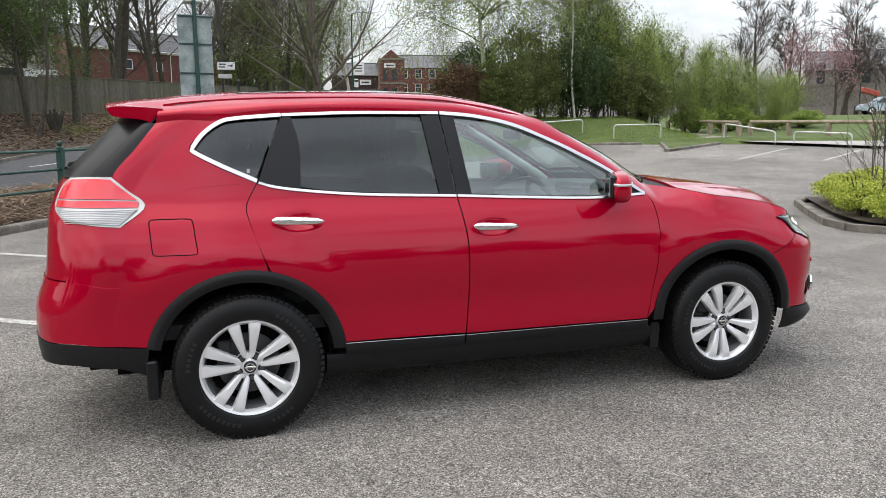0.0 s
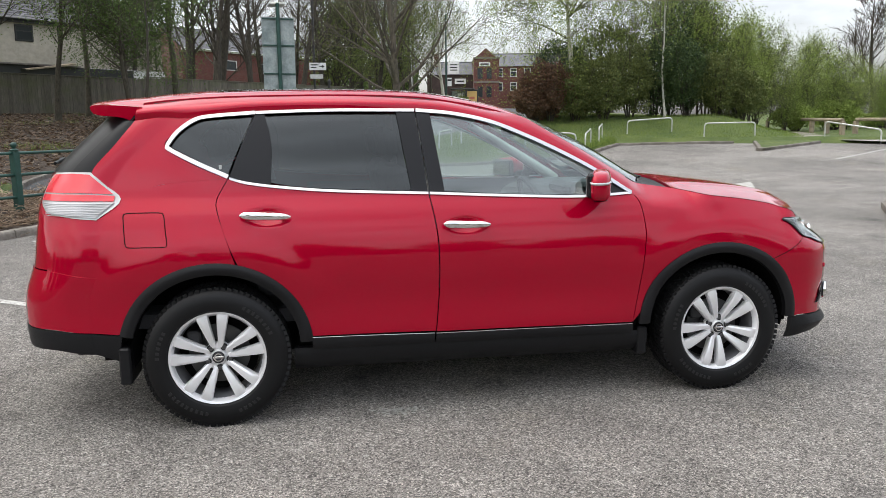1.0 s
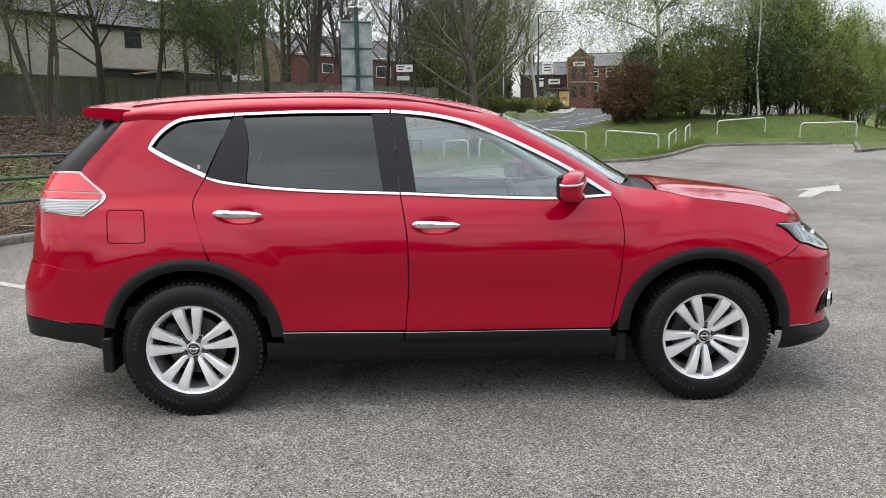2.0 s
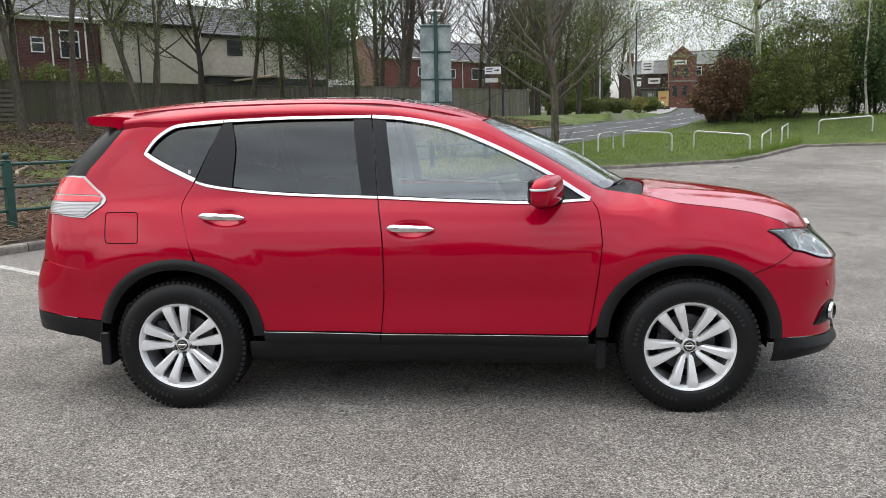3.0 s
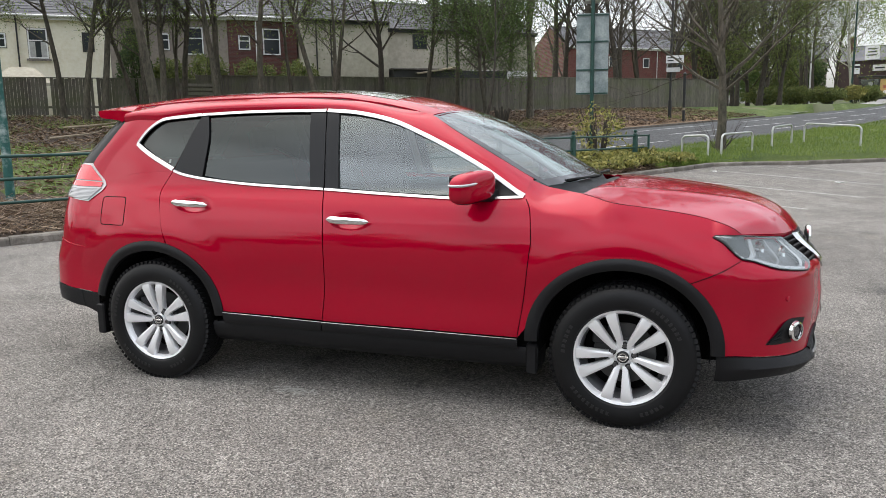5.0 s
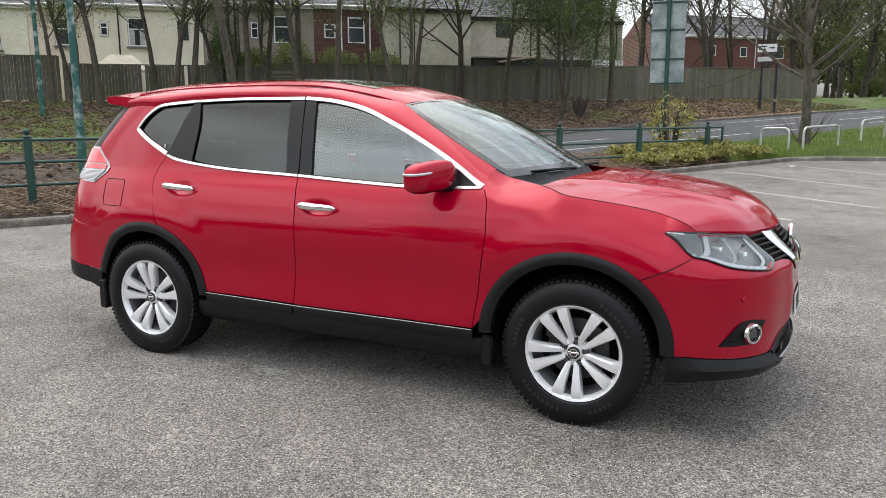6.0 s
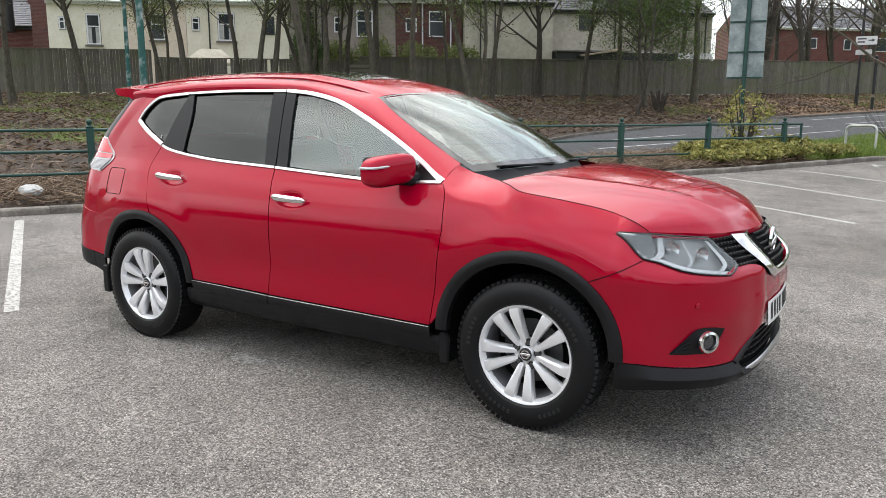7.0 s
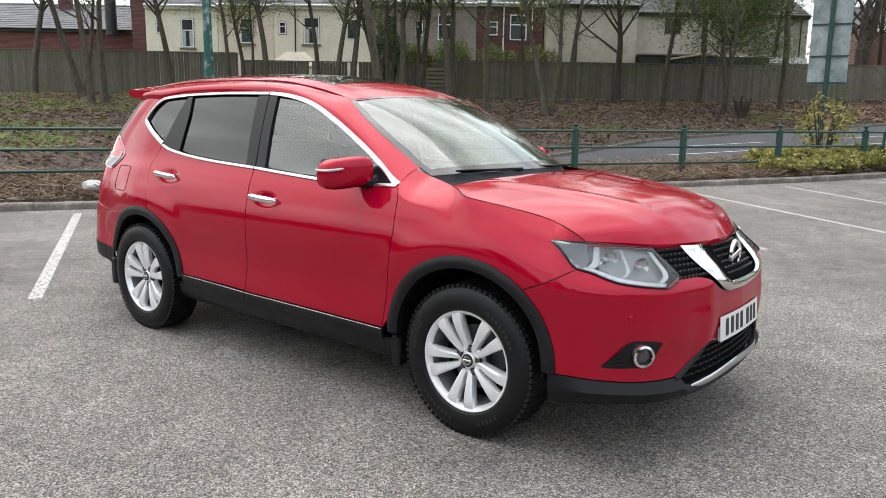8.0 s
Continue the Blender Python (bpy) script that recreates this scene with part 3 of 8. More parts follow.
def lay_kerb(name, points, label, zf, length=0.915, flip=False):
    """points in plan (a, b), followed stone by stone; the stones are pieces of the kerb."""
    root = tagged(new(name), label, "kerb", kind="structure")
    me = kerb_stone_mesh(length)
    pts = [Vector(xy(a, b)) for a, b in points]
    rng = random.Random(5)
    dist = [0]
    for p, q in zip(pts, pts[1:]):
        dist.append(dist[-1] + (q - p).length)

    def at(s):
        s = min(max(s, 0), dist[-1] - 1e-4)
        i = max(k for k in range(len(dist) - 1) if dist[k] <= s)
        return pts[i].lerp(pts[i + 1], (s - dist[i]) / (dist[i + 1] - dist[i]))
    s = 0.0
    while s < dist[-1] - length * 0.6:
        p, q = at(s), at(s + length)
        pa, qa = to_ab(*p), to_ab(*q)
        z0, z1 = zf(*pa), zf(*qa)
        d = Vector((q.x - p.x, q.y - p.y, z1 - z0))
        m = Matrix.Translation((p.x, p.y, z0 + rng.uniform(-0.006, 0.006))) @ pose(0, 0, 0, 0, 0, math.degrees(math.atan2(d.y, d.x)) + rng.uniform(-0.4, 0.4)) @ pose(0, 0, 0, 0, -math.degrees(math.atan2(d.z, math.hypot(d.x, d.y))))
        st = new("kerb_stone", me)
        st.parent, st.matrix_basis = root, m
        s += length
    return root

# ---- kerbs ----
lay_kerb("kerb", [(-14, 5.55)] + KERB_LINE[1:] + [(28.0, 0.5), (28.5, -0.9), (29.0, -3.9)], "weathered concrete kerb between asphalt and planted verge", park_z)
lay_kerb("kerb", [(29.1, -4.1), (25.3, -4.15), (26.9, -5.2), (29.4, -6.75)], "concrete kerb round a grass corner", park_z)
lay_kerb("kerb", [(40, ROAD_FAR)] + [(a, road_far(a)) for a in (24, 21, 18, 16, 14, 13, 12, 11, 10, 9, 8, 7)], "low road kerb below the bank", lambda a, b: road_z(a, b) - 0.02)
# grass corner inside its kerb
sh = Shape()
sh.grid(lambda u, v: (*xy(25.5 + 4.3 * u, -4.26 - v * (0.1 + 2.5 * u)), park_z(25.5 + 4.3 * u, 0) + 0.10), 8, 4)
tagged(new("grass_corner", sh.mesh("grass_corner", GRASS)), "small corner of mown grass inside a kerb", "grass", kind="structure")


# ---- green post-and-rail fence on the verge ----
RAIL0, RAILSTEP = Vector((-2.258, 9.093)), Vector((1.2168, 2.1211))


def rail_post(base_z):
    root = thing("railing_post", "dark green painted square post with a ball finial", "railing post", "green railing posts")
    sh = Shape().box((-0.05, -0.05, -0.25), (0.05, 0.05, 0.93), bevel=0.008)
    part("post", sh, GREENPAINT, root)
    sh = Shape().lathe([(0.055, 0.93), (0.06, 0.945), (0.045, 0.96), (0.02, 0.968), (0.032, 0.985), (0.046, 1.005), (0.046, 1.025), (0.03, 1.045), (0.008, 1.053)], n=14)
    smoothed(part("finial", sh, GREENPAINT, root))
    return root


RAIL_Z = 0.25
post_proto = None
for k in range(-5, 4):
    p = RAIL0 + RAILSTEP * k
    m = pose(p.x, p.y, RAIL_Z, 0, 0, 60.2)
    if post_proto is None:
        post_proto = rail_post(0)
        post_proto.matrix_basis = m
    else:
        copy_thing(post_proto, m)
p0, p1 = RAIL0 + RAILSTEP * -5.5, RAIL0 + RAILSTEP * 3.24
railing = thing("railing", "three long dark green painted tubular rails", "railing")
for h in (0.90, 0.60, 0.29):
    sh = Shape().tube([(p0.x, p0.y, RAIL_Z + h), (p1.x, p1.y, RAIL_Z + h)], 0.022, 10)
    smoothed(part("rail", sh, GREENPAINT, railing))
sh = Shape().tube([(p1.x, p1.y, RAIL_Z + 0.27), (p1.x, p1.y, RAIL_Z + 0.92)], 0.03, 8)
part("end_bar", sh, GREENPAINT, railing)


# ---- galvanised hoop barriers on the grass ----
def hoop(p, q, height=0.58):
    (x0, y0), (x1, y1) = p, q
    z0, z1 = ground_z(*to_ab(x0, y0)), ground_z(*to_ab(x1, y1))
    root = thing("hoop_barrier", "galvanised tubular hoop barrier standing in the grass", "barrier", "hoop barriers")
    r = 0.13
    a, b = Vector((x0, y0, z0)), Vector((x1, y1, z1))
    d = (b - a).normalized()
    up = Vector((0, 0, 1))
    pts = [a - up * 0.15, a + up * (height - r)]
    pts += [a + up * (height - r) + d * r * (1 - math.cos(t)) + up * r * math.sin(t) for t in (0.4, 0.8, 1.2, 1.57)]
    pts += [b + up * (height - r) - d * r * (1 - math.cos(t)) + up * r * math.sin(t) for t in (1.57, 1.2, 0.8, 0.4)]
    pts += [b + up * (height - r), b - up * 0.15]
    smoothed(part("hoop_tube", Shape().tube(pts, 0.03, 8), GALV, root))


for p, q in (((2.45, 18.4), (3.15, 18.0)), ((3.5, 18.2), (4.35, 19.3)), ((4.95, 20.4), (5.6, 21.6)), ((5.95, 21.6), (7.4, 20.9)), ((8.35, 21.9), (9.95, 21.1)),
             ((10.5, 21.6), (11.4, 23.4)), ((12.1, 24.3), (13.0, 26.2)), ((14.48, 27.0), (16.31, 26.5)), ((16.85, 24.7), (18.7, 24.0)),
             ((21.0, 22.8), (21.8, 20.7)), ((22.36, 20.3), (23.1, 18.2)), ((23.5, 17.2), (24.2, 15.2))):
    hoop(p, q)


# ---- sign seen from behind ----
def back_sign(x, y):
    z = ground_z(*to_ab(x, y))
    root = thing("road_sign", "weathered grey back of a road sign on a green post", "road sign", at=pose(x, y, z, 0, 0, 10))
    smoothed(part("post", Shape().tube([(0, 0, -0.2), (0, 0, 4.45)], 0.057, 12), GREENPAINT, root))
    for i, (z0, z1) in enumerate(((1.83, 2.52), (2.53, 3.3), (3.31, 4.08))):
        part("sign_plate", Shape().box((-0.45, 0.075, z0), (0.45, 0.079, z1)), SIGNBACK, root)
    for zz in (1.86, 2.52, 3.3, 4.03):
        part("sign_channel", Shape().box((-0.44, 0.045, zz - 0.02), (0.44, 0.075, zz + 0.02)), GREENPAINT, root)
    part("lamp_hood", Shape().box((-0.22, -0.02, 4.4), (0.22, 0.5, 4.47), bevel=0.02), GALV, root)
    return root


back_sign(-0.05, 17.9)


# ---- close-boarded fence on the bank ----
def fc(f, c):
    return 0.743 * f - 0.669 * c, 0.669 * f + 0.743 * c


FENCE_TURN = math.degrees(math.atan2(0.669, 0.743))


def boarded_fence(f0, f1, top, bottom, label, gap_rng=0.0, lean=0.0, seed=1):
    """One run of fence: boards, two arris rails, posts and a capping board."""
    rng = random.Random(seed)
    x, y = fc(f0, 33.3)
    root = thing("boarded_fence", label, "fence", "boarded fence runs", at=pose(x, y, 0, 0, 0, FENCE_TURN))
    boards = Shape()
    f, run = 0.0, f1 - f0
    while f < run:
        w = rng.uniform(0.13, 0.16)
        t = top + rng.uniform(-0.02, 0.02)
        lo = bottom + rng.uniform(-0.05, 0.03)
        k = rng.uniform(-0.01, 0.01)
        if rng.random() > gap_rng:
            boards.add([(f, k, lo), (f + w - 0.008, k - 0.006, lo), (f + w - 0.008, k - 0.006, t), (f, k, t), (f, k + 0.02, lo), (f + w - 0.008, k + 0.016, lo), (f + w - 0.008, k + 0.016, t), (f, k + 0.02, t)],
                       [(0, 1, 2, 3), (5, 4, 7, 6), (3, 2, 6, 7), (0, 3, 7, 4), (1, 5, 6, 2)])
        f += w
    tagged(part("board_facing", boards, FENCEWOOD, root), kind="stuff")
    part("capping_board", Shape().box((0, -0.04, top), (run, 0.06, top + 0.04)), FENCEWOOD, root)
    part("lower_rail", Shape().box((0, 0.03, bottom + 0.3), (run, 0.09, bottom + 0.4)), FENCEWOOD, root)
    f = 0.0
    while f <= run:
        part("fence_post", Shape().box((f, 0.02, bottom - 0.3), (f + 0.1, 0.12, top + 0.02)), FENCEWOOD, root)
        f += 2.9
    return root


boarded_fence(-40, -6.8, 4.16, 2.2, "weathered close-boarded wooden fence on the bank", seed=2)
boarded_fence(-6.6, 3.0, 3.82, 2.2, "low dilapidated wooden fence with missing boards", gap_rng=0.12, seed=3)
boarded_fence(3.1, 20, 4.0, 2.2, "weathered close-boarded wooden fence, green with algae", seed=4)
boarded_fence(20, 35, 4.12, 2.3, "weathered close-boarded wooden fence, greyed by the weather", seed=5)
# leaning pallet-like panel
x, y = fc(2.2, 32.6)
panel = thing("leaning_panel", "old slatted wooden panel leaning against the fence", "wooden panel", at=pose(x, y, 2.0, -14, 0, FENCE_TURN + 3))
for i in range(8):
    part("slat", Shape().box((0, 0, 0.05 + i * 0.21), (1.9, 0.02, 0.2 + i * 0.21)), FENCEWOOD, panel)
for fx in (0.0, 1.83):
    part("upright", Shape().box((fx, 0.02, 0), (fx + 0.07, 0.07, 1.8)), FENCEWOOD, panel)


# ---- houses behind the fence ----
def window(parent, f0, f1, z0, z1, y, mat=WHITE, sash=True, sill=True, curtain=False):
    w, h = f1 - f0, z1 - z0
    root = part("window", Shape().box((f0 - 0.02, y - 0.02, z0 - 0.02), (f1 + 0.02, y + 0.08, z1 + 0.02)), DARKTRIM, parent)
    fr = Shape()
    t = 0.07
    for lo, hi in (((f0, z0), (f0 + t, z1)), ((f1 - t, z0), (f1, z1)), ((f0 + t, z0), (f1 - t, z0 + t)), ((f0 + t, z1 - t), (f1 - t, z1))):
        fr.box((lo[0], y - 0.06, lo[1]), (hi[0], y - 0.025, hi[1]))
    if sash:
        fr.box((f0 + t, y - 0.05, z0 + h * 0.58), (f1 - t, y - 0.026, z0 + h * 0.58 + 0.06))
    part("window_frame", fr, mat, root)
    pane = Shape().add([(f0 + t, y - 0.03, z0 + t), (f1 - t, y - 0.03, z0 + t), (f1 - t, y - 0.03, z1 - t), (f0 + t, y - 0.03, z1 - t)], [(0, 1, 2, 3)])
    part("pane", pane, DARKPANE, root)
    if curtain:
        for g0, g1 in ((f0 + t, f0 + w * 0.36), (f1 - w * 0.36, f1 - t)):
            part("curtain", Shape().box((g0, y - 0.034, z0 + t), (g1, y - 0.0305, z0 + h * 0.56)), CURTAIN, root)
    if sill:
        part("window_sill", Shape().box((f0 - 0.12, y - 0.12, z0 - 0.12), (f1 + 0.12, y - 0.02, z0 - 0.02)), STONE, root)
    return root


def slate_roof(parent, run, depth, eave, rise, overhang=0.25, group=True):
    """A slate roof of real courses, ridge along the house."""
    n = 13
    sl = math.hypot(depth / 2, rise)
    sh = Shape()
    rng = random.Random(int(run * 10))
    for i in range(n):
        t0, t1 = i / n, (i + 1.15) / n
        f = 0.0
        while f < run:
            w = min(rng.uniform(0.4, 0.6), run - f)
            k = rng.uniform(0, 0.012)
            y0, y1 = -overhang + (depth / 2 + overhang) * t0, -overhang + (depth / 2 + overhang) * t1
            z0, z1 = eave + rise * t0 + 0.03 + k, eave + rise * t1 + k
            sh.add([(f, y0, z0), (f + w - 0.01, y0, z0), (f + w - 0.01, y1, z1), (f, y1, z1), (f, y0, z0 - 0.03), (f + w - 0.01, y0, z0 - 0.03)], [(0, 1, 2, 3), (4, 5, 1, 0)])
            f += w
    sh.add([(0, depth / 2, eave + rise), (run, depth / 2, eave + rise), (run, depth + overhang, eave), (0, depth + overhang, eave)], [(0, 1, 2, 3)])
    root = part("roof", sh, SLATE, parent)
    part("ridge", Shape().tube([(0, depth / 2, eave + rise + 0.02), (run, depth / 2, eave + rise + 0.02)], 0.1, 6), SLATE, root)
    return root


def house(label, f0, f1, c, wall, base, eave, rise=2.4, depth=7.0, windows=(), pipes=(), turn=0.0, gutter=WHITE):
    x, y = fc(f0, c)
    run = f1 - f0
    root = thing("house", label, "house", "terraced houses", at=pose(x, y, 0, 0, 0, FENCE_TURN + turn))
    w = Shape().box((0, 0, base - 1), (run, depth, eave))
    w.add([(0, 0, eave), (0, depth / 2, eave + rise), (0, depth, eave)], [(0, 1, 2)])
    w.add([(run, 0, eave), (run, depth, eave), (run, depth / 2, eave + rise)], [(0, 1, 2)])
    part("wall", w, wall, root)
    slate_roof(root, run, depth, eave, rise)
    part("gutter", Shape().tube([(0, -0.3, eave - 0.02), (run, -0.3, eave - 0.02)], 0.06, 6), gutter, root)
    part("fascia", Shape().box((0, -0.2, eave - 0.2), (run, 0.02, eave - 0.04)), gutter, root)
    for spec in windows:
        g0, g1, z0, z1, *rest = spec
        window(root, g0 - f0, g1 - f0, z0, z1, 0.0, *rest)
    for g, mat in pipes:
        part("drainpipe", Shape().tube([(g - f0, -0.28, eave - 0.05), (g - f0, -0.1, eave - 0.3), (g - f0, -0.1, base)], 0.045, 6), mat, root)
    return root


def chimney(x, y, z, w=0.9, h=1.6):
    root = thing("chimney", "brick chimney stack with pots on a slate roof", "chimney", "chimneys", at=pose(x, y, z, 0, 0, FENCE_TURN))
    part("stack", Shape().box((-w / 2, -0.3, -0.8), (w / 2, 0.3, h)), BRICK, root)
    part("cap", Shape().box((-w / 2 - 0.06, -0.36, h), (w / 2 + 0.06, 0.36, h + 0.12)), STONE, root)
    for i in (-0.25, 0.25):
        part("pot", Shape().lathe([(0.12, h + 0.12), (0.1, h + 0.5), (0.13, h + 0.55)], (i, 0, 0), 10), TIMBER, root)


house("cream rendered terraced house with white sash windows", -13.8, -9.6, 42, CREAM, 2.2, 7.45,
      windows=((-13.2, -12.86, 5.85, 6.55, WHITE, True, False), (-11.74, -11.0, 5.05, 6.72, WHITE, True, True, True)))
house("pink-cream rendered terraced house with a white sash window", -9.58, -6.3, 42, PINKISH, 2.2, 7.55,
      windows=((-8.27, -7.5, 5.36, 6.82, WHITE, True, True, False),))
house("cream rendered terraced house with net curtains", -6.28, -0.5, 42, CREAM, 2.2, 7.62,
      windows=((-5.97, -5.55, 5.92, 6.66, WHITE, True, False), (-4.52, -3.57, 5.38, 6.95, WHITE, True, True, True), (-1.85, -1.3, 5.8, 6.8, DARKTRIM, False, False)), pipes=((-5.0, DARKTRIM),))
house("grey rendered terraced house with white windows", -0.48, 5.9, 42, GREYREND, 2.2, 7.95,
      windows=((2.21, 2.66, 5.98, 6.9, WHITE, True, False), (3.54, 4.52, 5.75, 7.3, WHITE, True, False), (0.4, 1.0, 5.7, 7.1, DARKTRIM, True, False)), pipes=((1.5, DARKTRIM),))
house("dark red brick terraced house with white windows", 5.92, 10.0, 42, BRICK, 2.2, 8.0,
      windows=((6.52, 7.2, 6.1, 6.92, WHITE, True, False), (7.95, 8.98, 5.84, 7.36, WHITE, True, False)), pipes=((7.55, WHITE), (9.3, WHITE)))
x0 = house("stained beige rendered house with slate roof", 10.1, 15.6, 41.2, BEIGE, 2.2, 7.9, rise=2.2, depth=9,
           windows=(), pipes=((11.0, DARKTRIM), (11.9, DARKTRIM)), gutter=DARKTRIM)
house("weathered grey-beige rendered house with a dark window", 15.62, 27.0, 42.6, BEIGE, 2.2, 7.7, rise=2.2, depth=8,
      windows=((17.8, 18.78, 6.5, 7.4, DARKTRIM, True, False),), pipes=((20.2, DARKTRIM), (26.5, DARKTRIM)), gutter=DARKTRIM)
part("lean_to_wall", Shape().box((6.2, -0.4, 2.0), (11.3, 0, 5.15)), WHITEREND, bpy.data.objects["house.006"])
canopy = thing("lean_to_shed", "low dark shed with a sagging felt roof", "shed", at=pose(*fc(15.7, 40.6), 0, 0, 0, FENCE_TURN))
part("wall", Shape().box((0, 0, 2.2), (8.0, 1.8, 5.0)), DARKTRIM, canopy)
part("roof", Shape().box((-0.1, -0.25, 5.0), (4.6, 1.9, 5.08)), STONE, canopy)
part("roof", Shape().add([(1.4, -0.5, 4.75), (4.2, -0.5, 5.2), (4.2, 0, 5.25), (1.4, 0, 4.8), (1.4, -0.5, 4.68), (4.2, -0.5, 5.1)], [(0, 1, 2, 3), (4, 5, 1, 0)]), TIMBER, canopy)
for f, c, z in ((-13.9, 45.5, 9.7), (-6.3, 45.5, 9.8), (-0.5, 45.5, 10.2), (5.9, 45.5, 10.3)):
    chimney(*fc(f, c), z)
# canvas awning behind the low fence
awn = thing("garden_canopy", "faded beige canvas garden canopy behind the fence", "canopy", at=pose(*fc(-6.2, 38.6), 0, 0, 0, FENCE_TURN))
part("canvas", Shape().add([(0, 0, 3.95), (2.9, 0, 3.9), (2.0, 1.4, 4.75), (0.9, 1.4, 4.78), (0, 2.6, 3.95), (2.9, 2.6, 3.9), (0, 0, 3.8), (2.9, 0, 3.75)], [(0, 1, 2, 3), (3, 2, 5, 4), (0, 3, 4), (1, 5, 2), (6, 7, 1, 0)]), BEIGE, awn)
for fx in (0.05, 2.8):
    part("pole", Shape().tube([(fx, 0.05, 2.0), (fx, 0.05, 3.95)], 0.03, 6), DARKTRIM, awn)

# long red brick hall and its slate roofs, beyond the left end of the terrace
house("long red brick hall with a grey slate roof", -34, -15.2, 47, REDBRICK, 2.0, 6.45, rise=2.2, depth=12, gutter=DARKTRIM)
pier = thing("brick_gable_pier", "tall dark red brick gable end", "wall", at=pose(*fc(-15.1, 43.5), 0, 0, 0, FENCE_TURN))
part("wall", Shape().box((0, 0, 2.0), (1.1, 6, 8.9)), BRICK, pier)
for f, c, z in ((-22.4, 52, 8.0), (-17.6, 52.5, 8.0)):
    chimney(*fc(f, c), z, 0.8, 1.4)
flue = thing("chimney_flue", "dark metal flue with a flat cowl", "flue", at=pose(*fc(-17.2, 46), 0))
part("flue_pipe", Shape().lathe([(0.35, 6.0), (0.35, 8.6), (0.5, 8.62), (0.5, 8.8), (0.35, 8.82)], n=14), DARKTRIM, flue)

# red brick houses far along the road
house("red brick house with white windows beyond the trees", 47, 68, 70, REDBRICK, 4.5, 10.1, rise=2.6, depth=8,
      windows=((52.6, 54.2, 8.0, 9.1, WHITE, False, False), (57.4, 58.3, 7.9, 9.0, WHITE, False, False), (60.9, 63.3, 7.8, 9.2, WHITE, False, False)), pipes=((59.4, WHITE),))

# ---- the car: x forward, y to its left, rear axle at the origin ----
def curve(points, n=160):
    """A smooth curve through points (any dimension), as a function of 0..1 by length."""
    P = np.array(points, float)
    if len(P) == 2:
        return lambda t: P[0] + (P[1] - P[0]) * t
    Q = np.vstack([2 * P[0] - P[1], P, 2 * P[-1] - P[-2]])
    out = []
    for i in range(1, len(Q) - 2):
        for s in np.linspace(0, 1, 24, endpoint=False):
            a, b, c, d = Q[i - 1], Q[i], Q[i + 1], Q[i + 2]
            out.append(0.5 * (2 * b + (c - a) * s + (2 * a - 5 * b + 4 * c - d) * s * s + (3 * b - a - 3 * c + d) * s ** 3))
    out.append(P[-1])
    out = np.array(out)
    L = np.concatenate([[0], np.cumsum(np.linalg.norm(np.diff(out, axis=0), axis=1))])
    L /= L[-1]
    return lambda t: np.array([np.interp(t, L, out[:, k]) for k in range(out.shape[1])])


def coons(bottom, top, left, right):
    """A patch between four curves: bottom and top run left to right, left and right run upwards."""
    c00, c10, c01, c11 = bottom(0), bottom(1), top(0), top(1)

    def at(u, v):
        return ((1 - v) * bottom(u) + v * top(u) + (1 - u) * left(v) + u * right(v)
                - ((1 - u) * (1 - v) * c00 + u * (1 - v) * c10 + (1 - u) * v * c01 + u * v * c11))
    return at


def table(points):
    c = curve(points)
    d = np.array([c(t) for t in np.linspace(0, 1, 300)])
    return lambda x: float(np.interp(x, d[:, 0], d[:, 1]))


SIDE = table([(.18, .79), (.30, .85), (.44, .874), (.60, .872), (.75, .878), (.86, .874), (.94, .858), (1.0, .838), (1.06, .812), (1.11, .782), (1.16, .758), (1.3, .712), (1.45, .655), (1.55, .608), (1.60, .56), (1.66, .40)])
SHOULDER = table([(2.15, 1.235), (2.215, 1.197), (2.30, 1.150), (2.38, 1.136), (2.45, 1.127), (2.55, 1.107), (2.64, 1.087), (2.75, 1.072), (2.86, 1.058), (3.02, 1.03), (3.14, .998), (3.2, .97), (3.24, .94), (3.4, .90)])
ROLL_TO = table([(2.15, .64), (2.215, .64), (2.30, .630), (2.38, .65), (2.45, .68), (2.55, .735), (2.64, .797), (2.75, .795), (2.86, .787), (3.02, .766), (3.14, .752), (3.2, .738), (3.24, .71), (3.4, .66)])
LOWFRONT = [(3.642, 0), (3.628, .26), (3.592, .44), (3.532, .585), (3.43, .712), (3.28, .812), (3.10, .868)]
HIGHFRONT = [(3.535, 0), (3.503, .236), (3.447, .40), (3.40, .50), (3.302, .635), (3.221, .722), (3.165, .79), (3.10, .832)]
REARPLAN = [(-.955, 0), (-.95, .3), (-.93, .5), (-.885, .64), (-.80, .735), (-.685, .787), (-.56, .80)]
REAR_DX = table([(.2, .08), (.3, .04), (.42, .01), (.55, 0), (.66, .005), (.78, .045), (.85, .06), (1.0, .075), (1.1, .085), (1.25, .15), (1.4, .29), (1.55, .45), (1.6, .5)])
FRONT_DX = table([(.16, -.10), (.24, -.05), (.32, -.012), (.42, -.02), (.52, -.005), (.62, 0), (.72, -.008), (1.0, -.008)])
lf, hf, rp = curve(LOWFRONT), curve(HIGHFRONT), curve(REARPLAN)


def smooth01(t):
    t = min(max(t, 0), 1)
    return t * t * (3 - 2 * t)


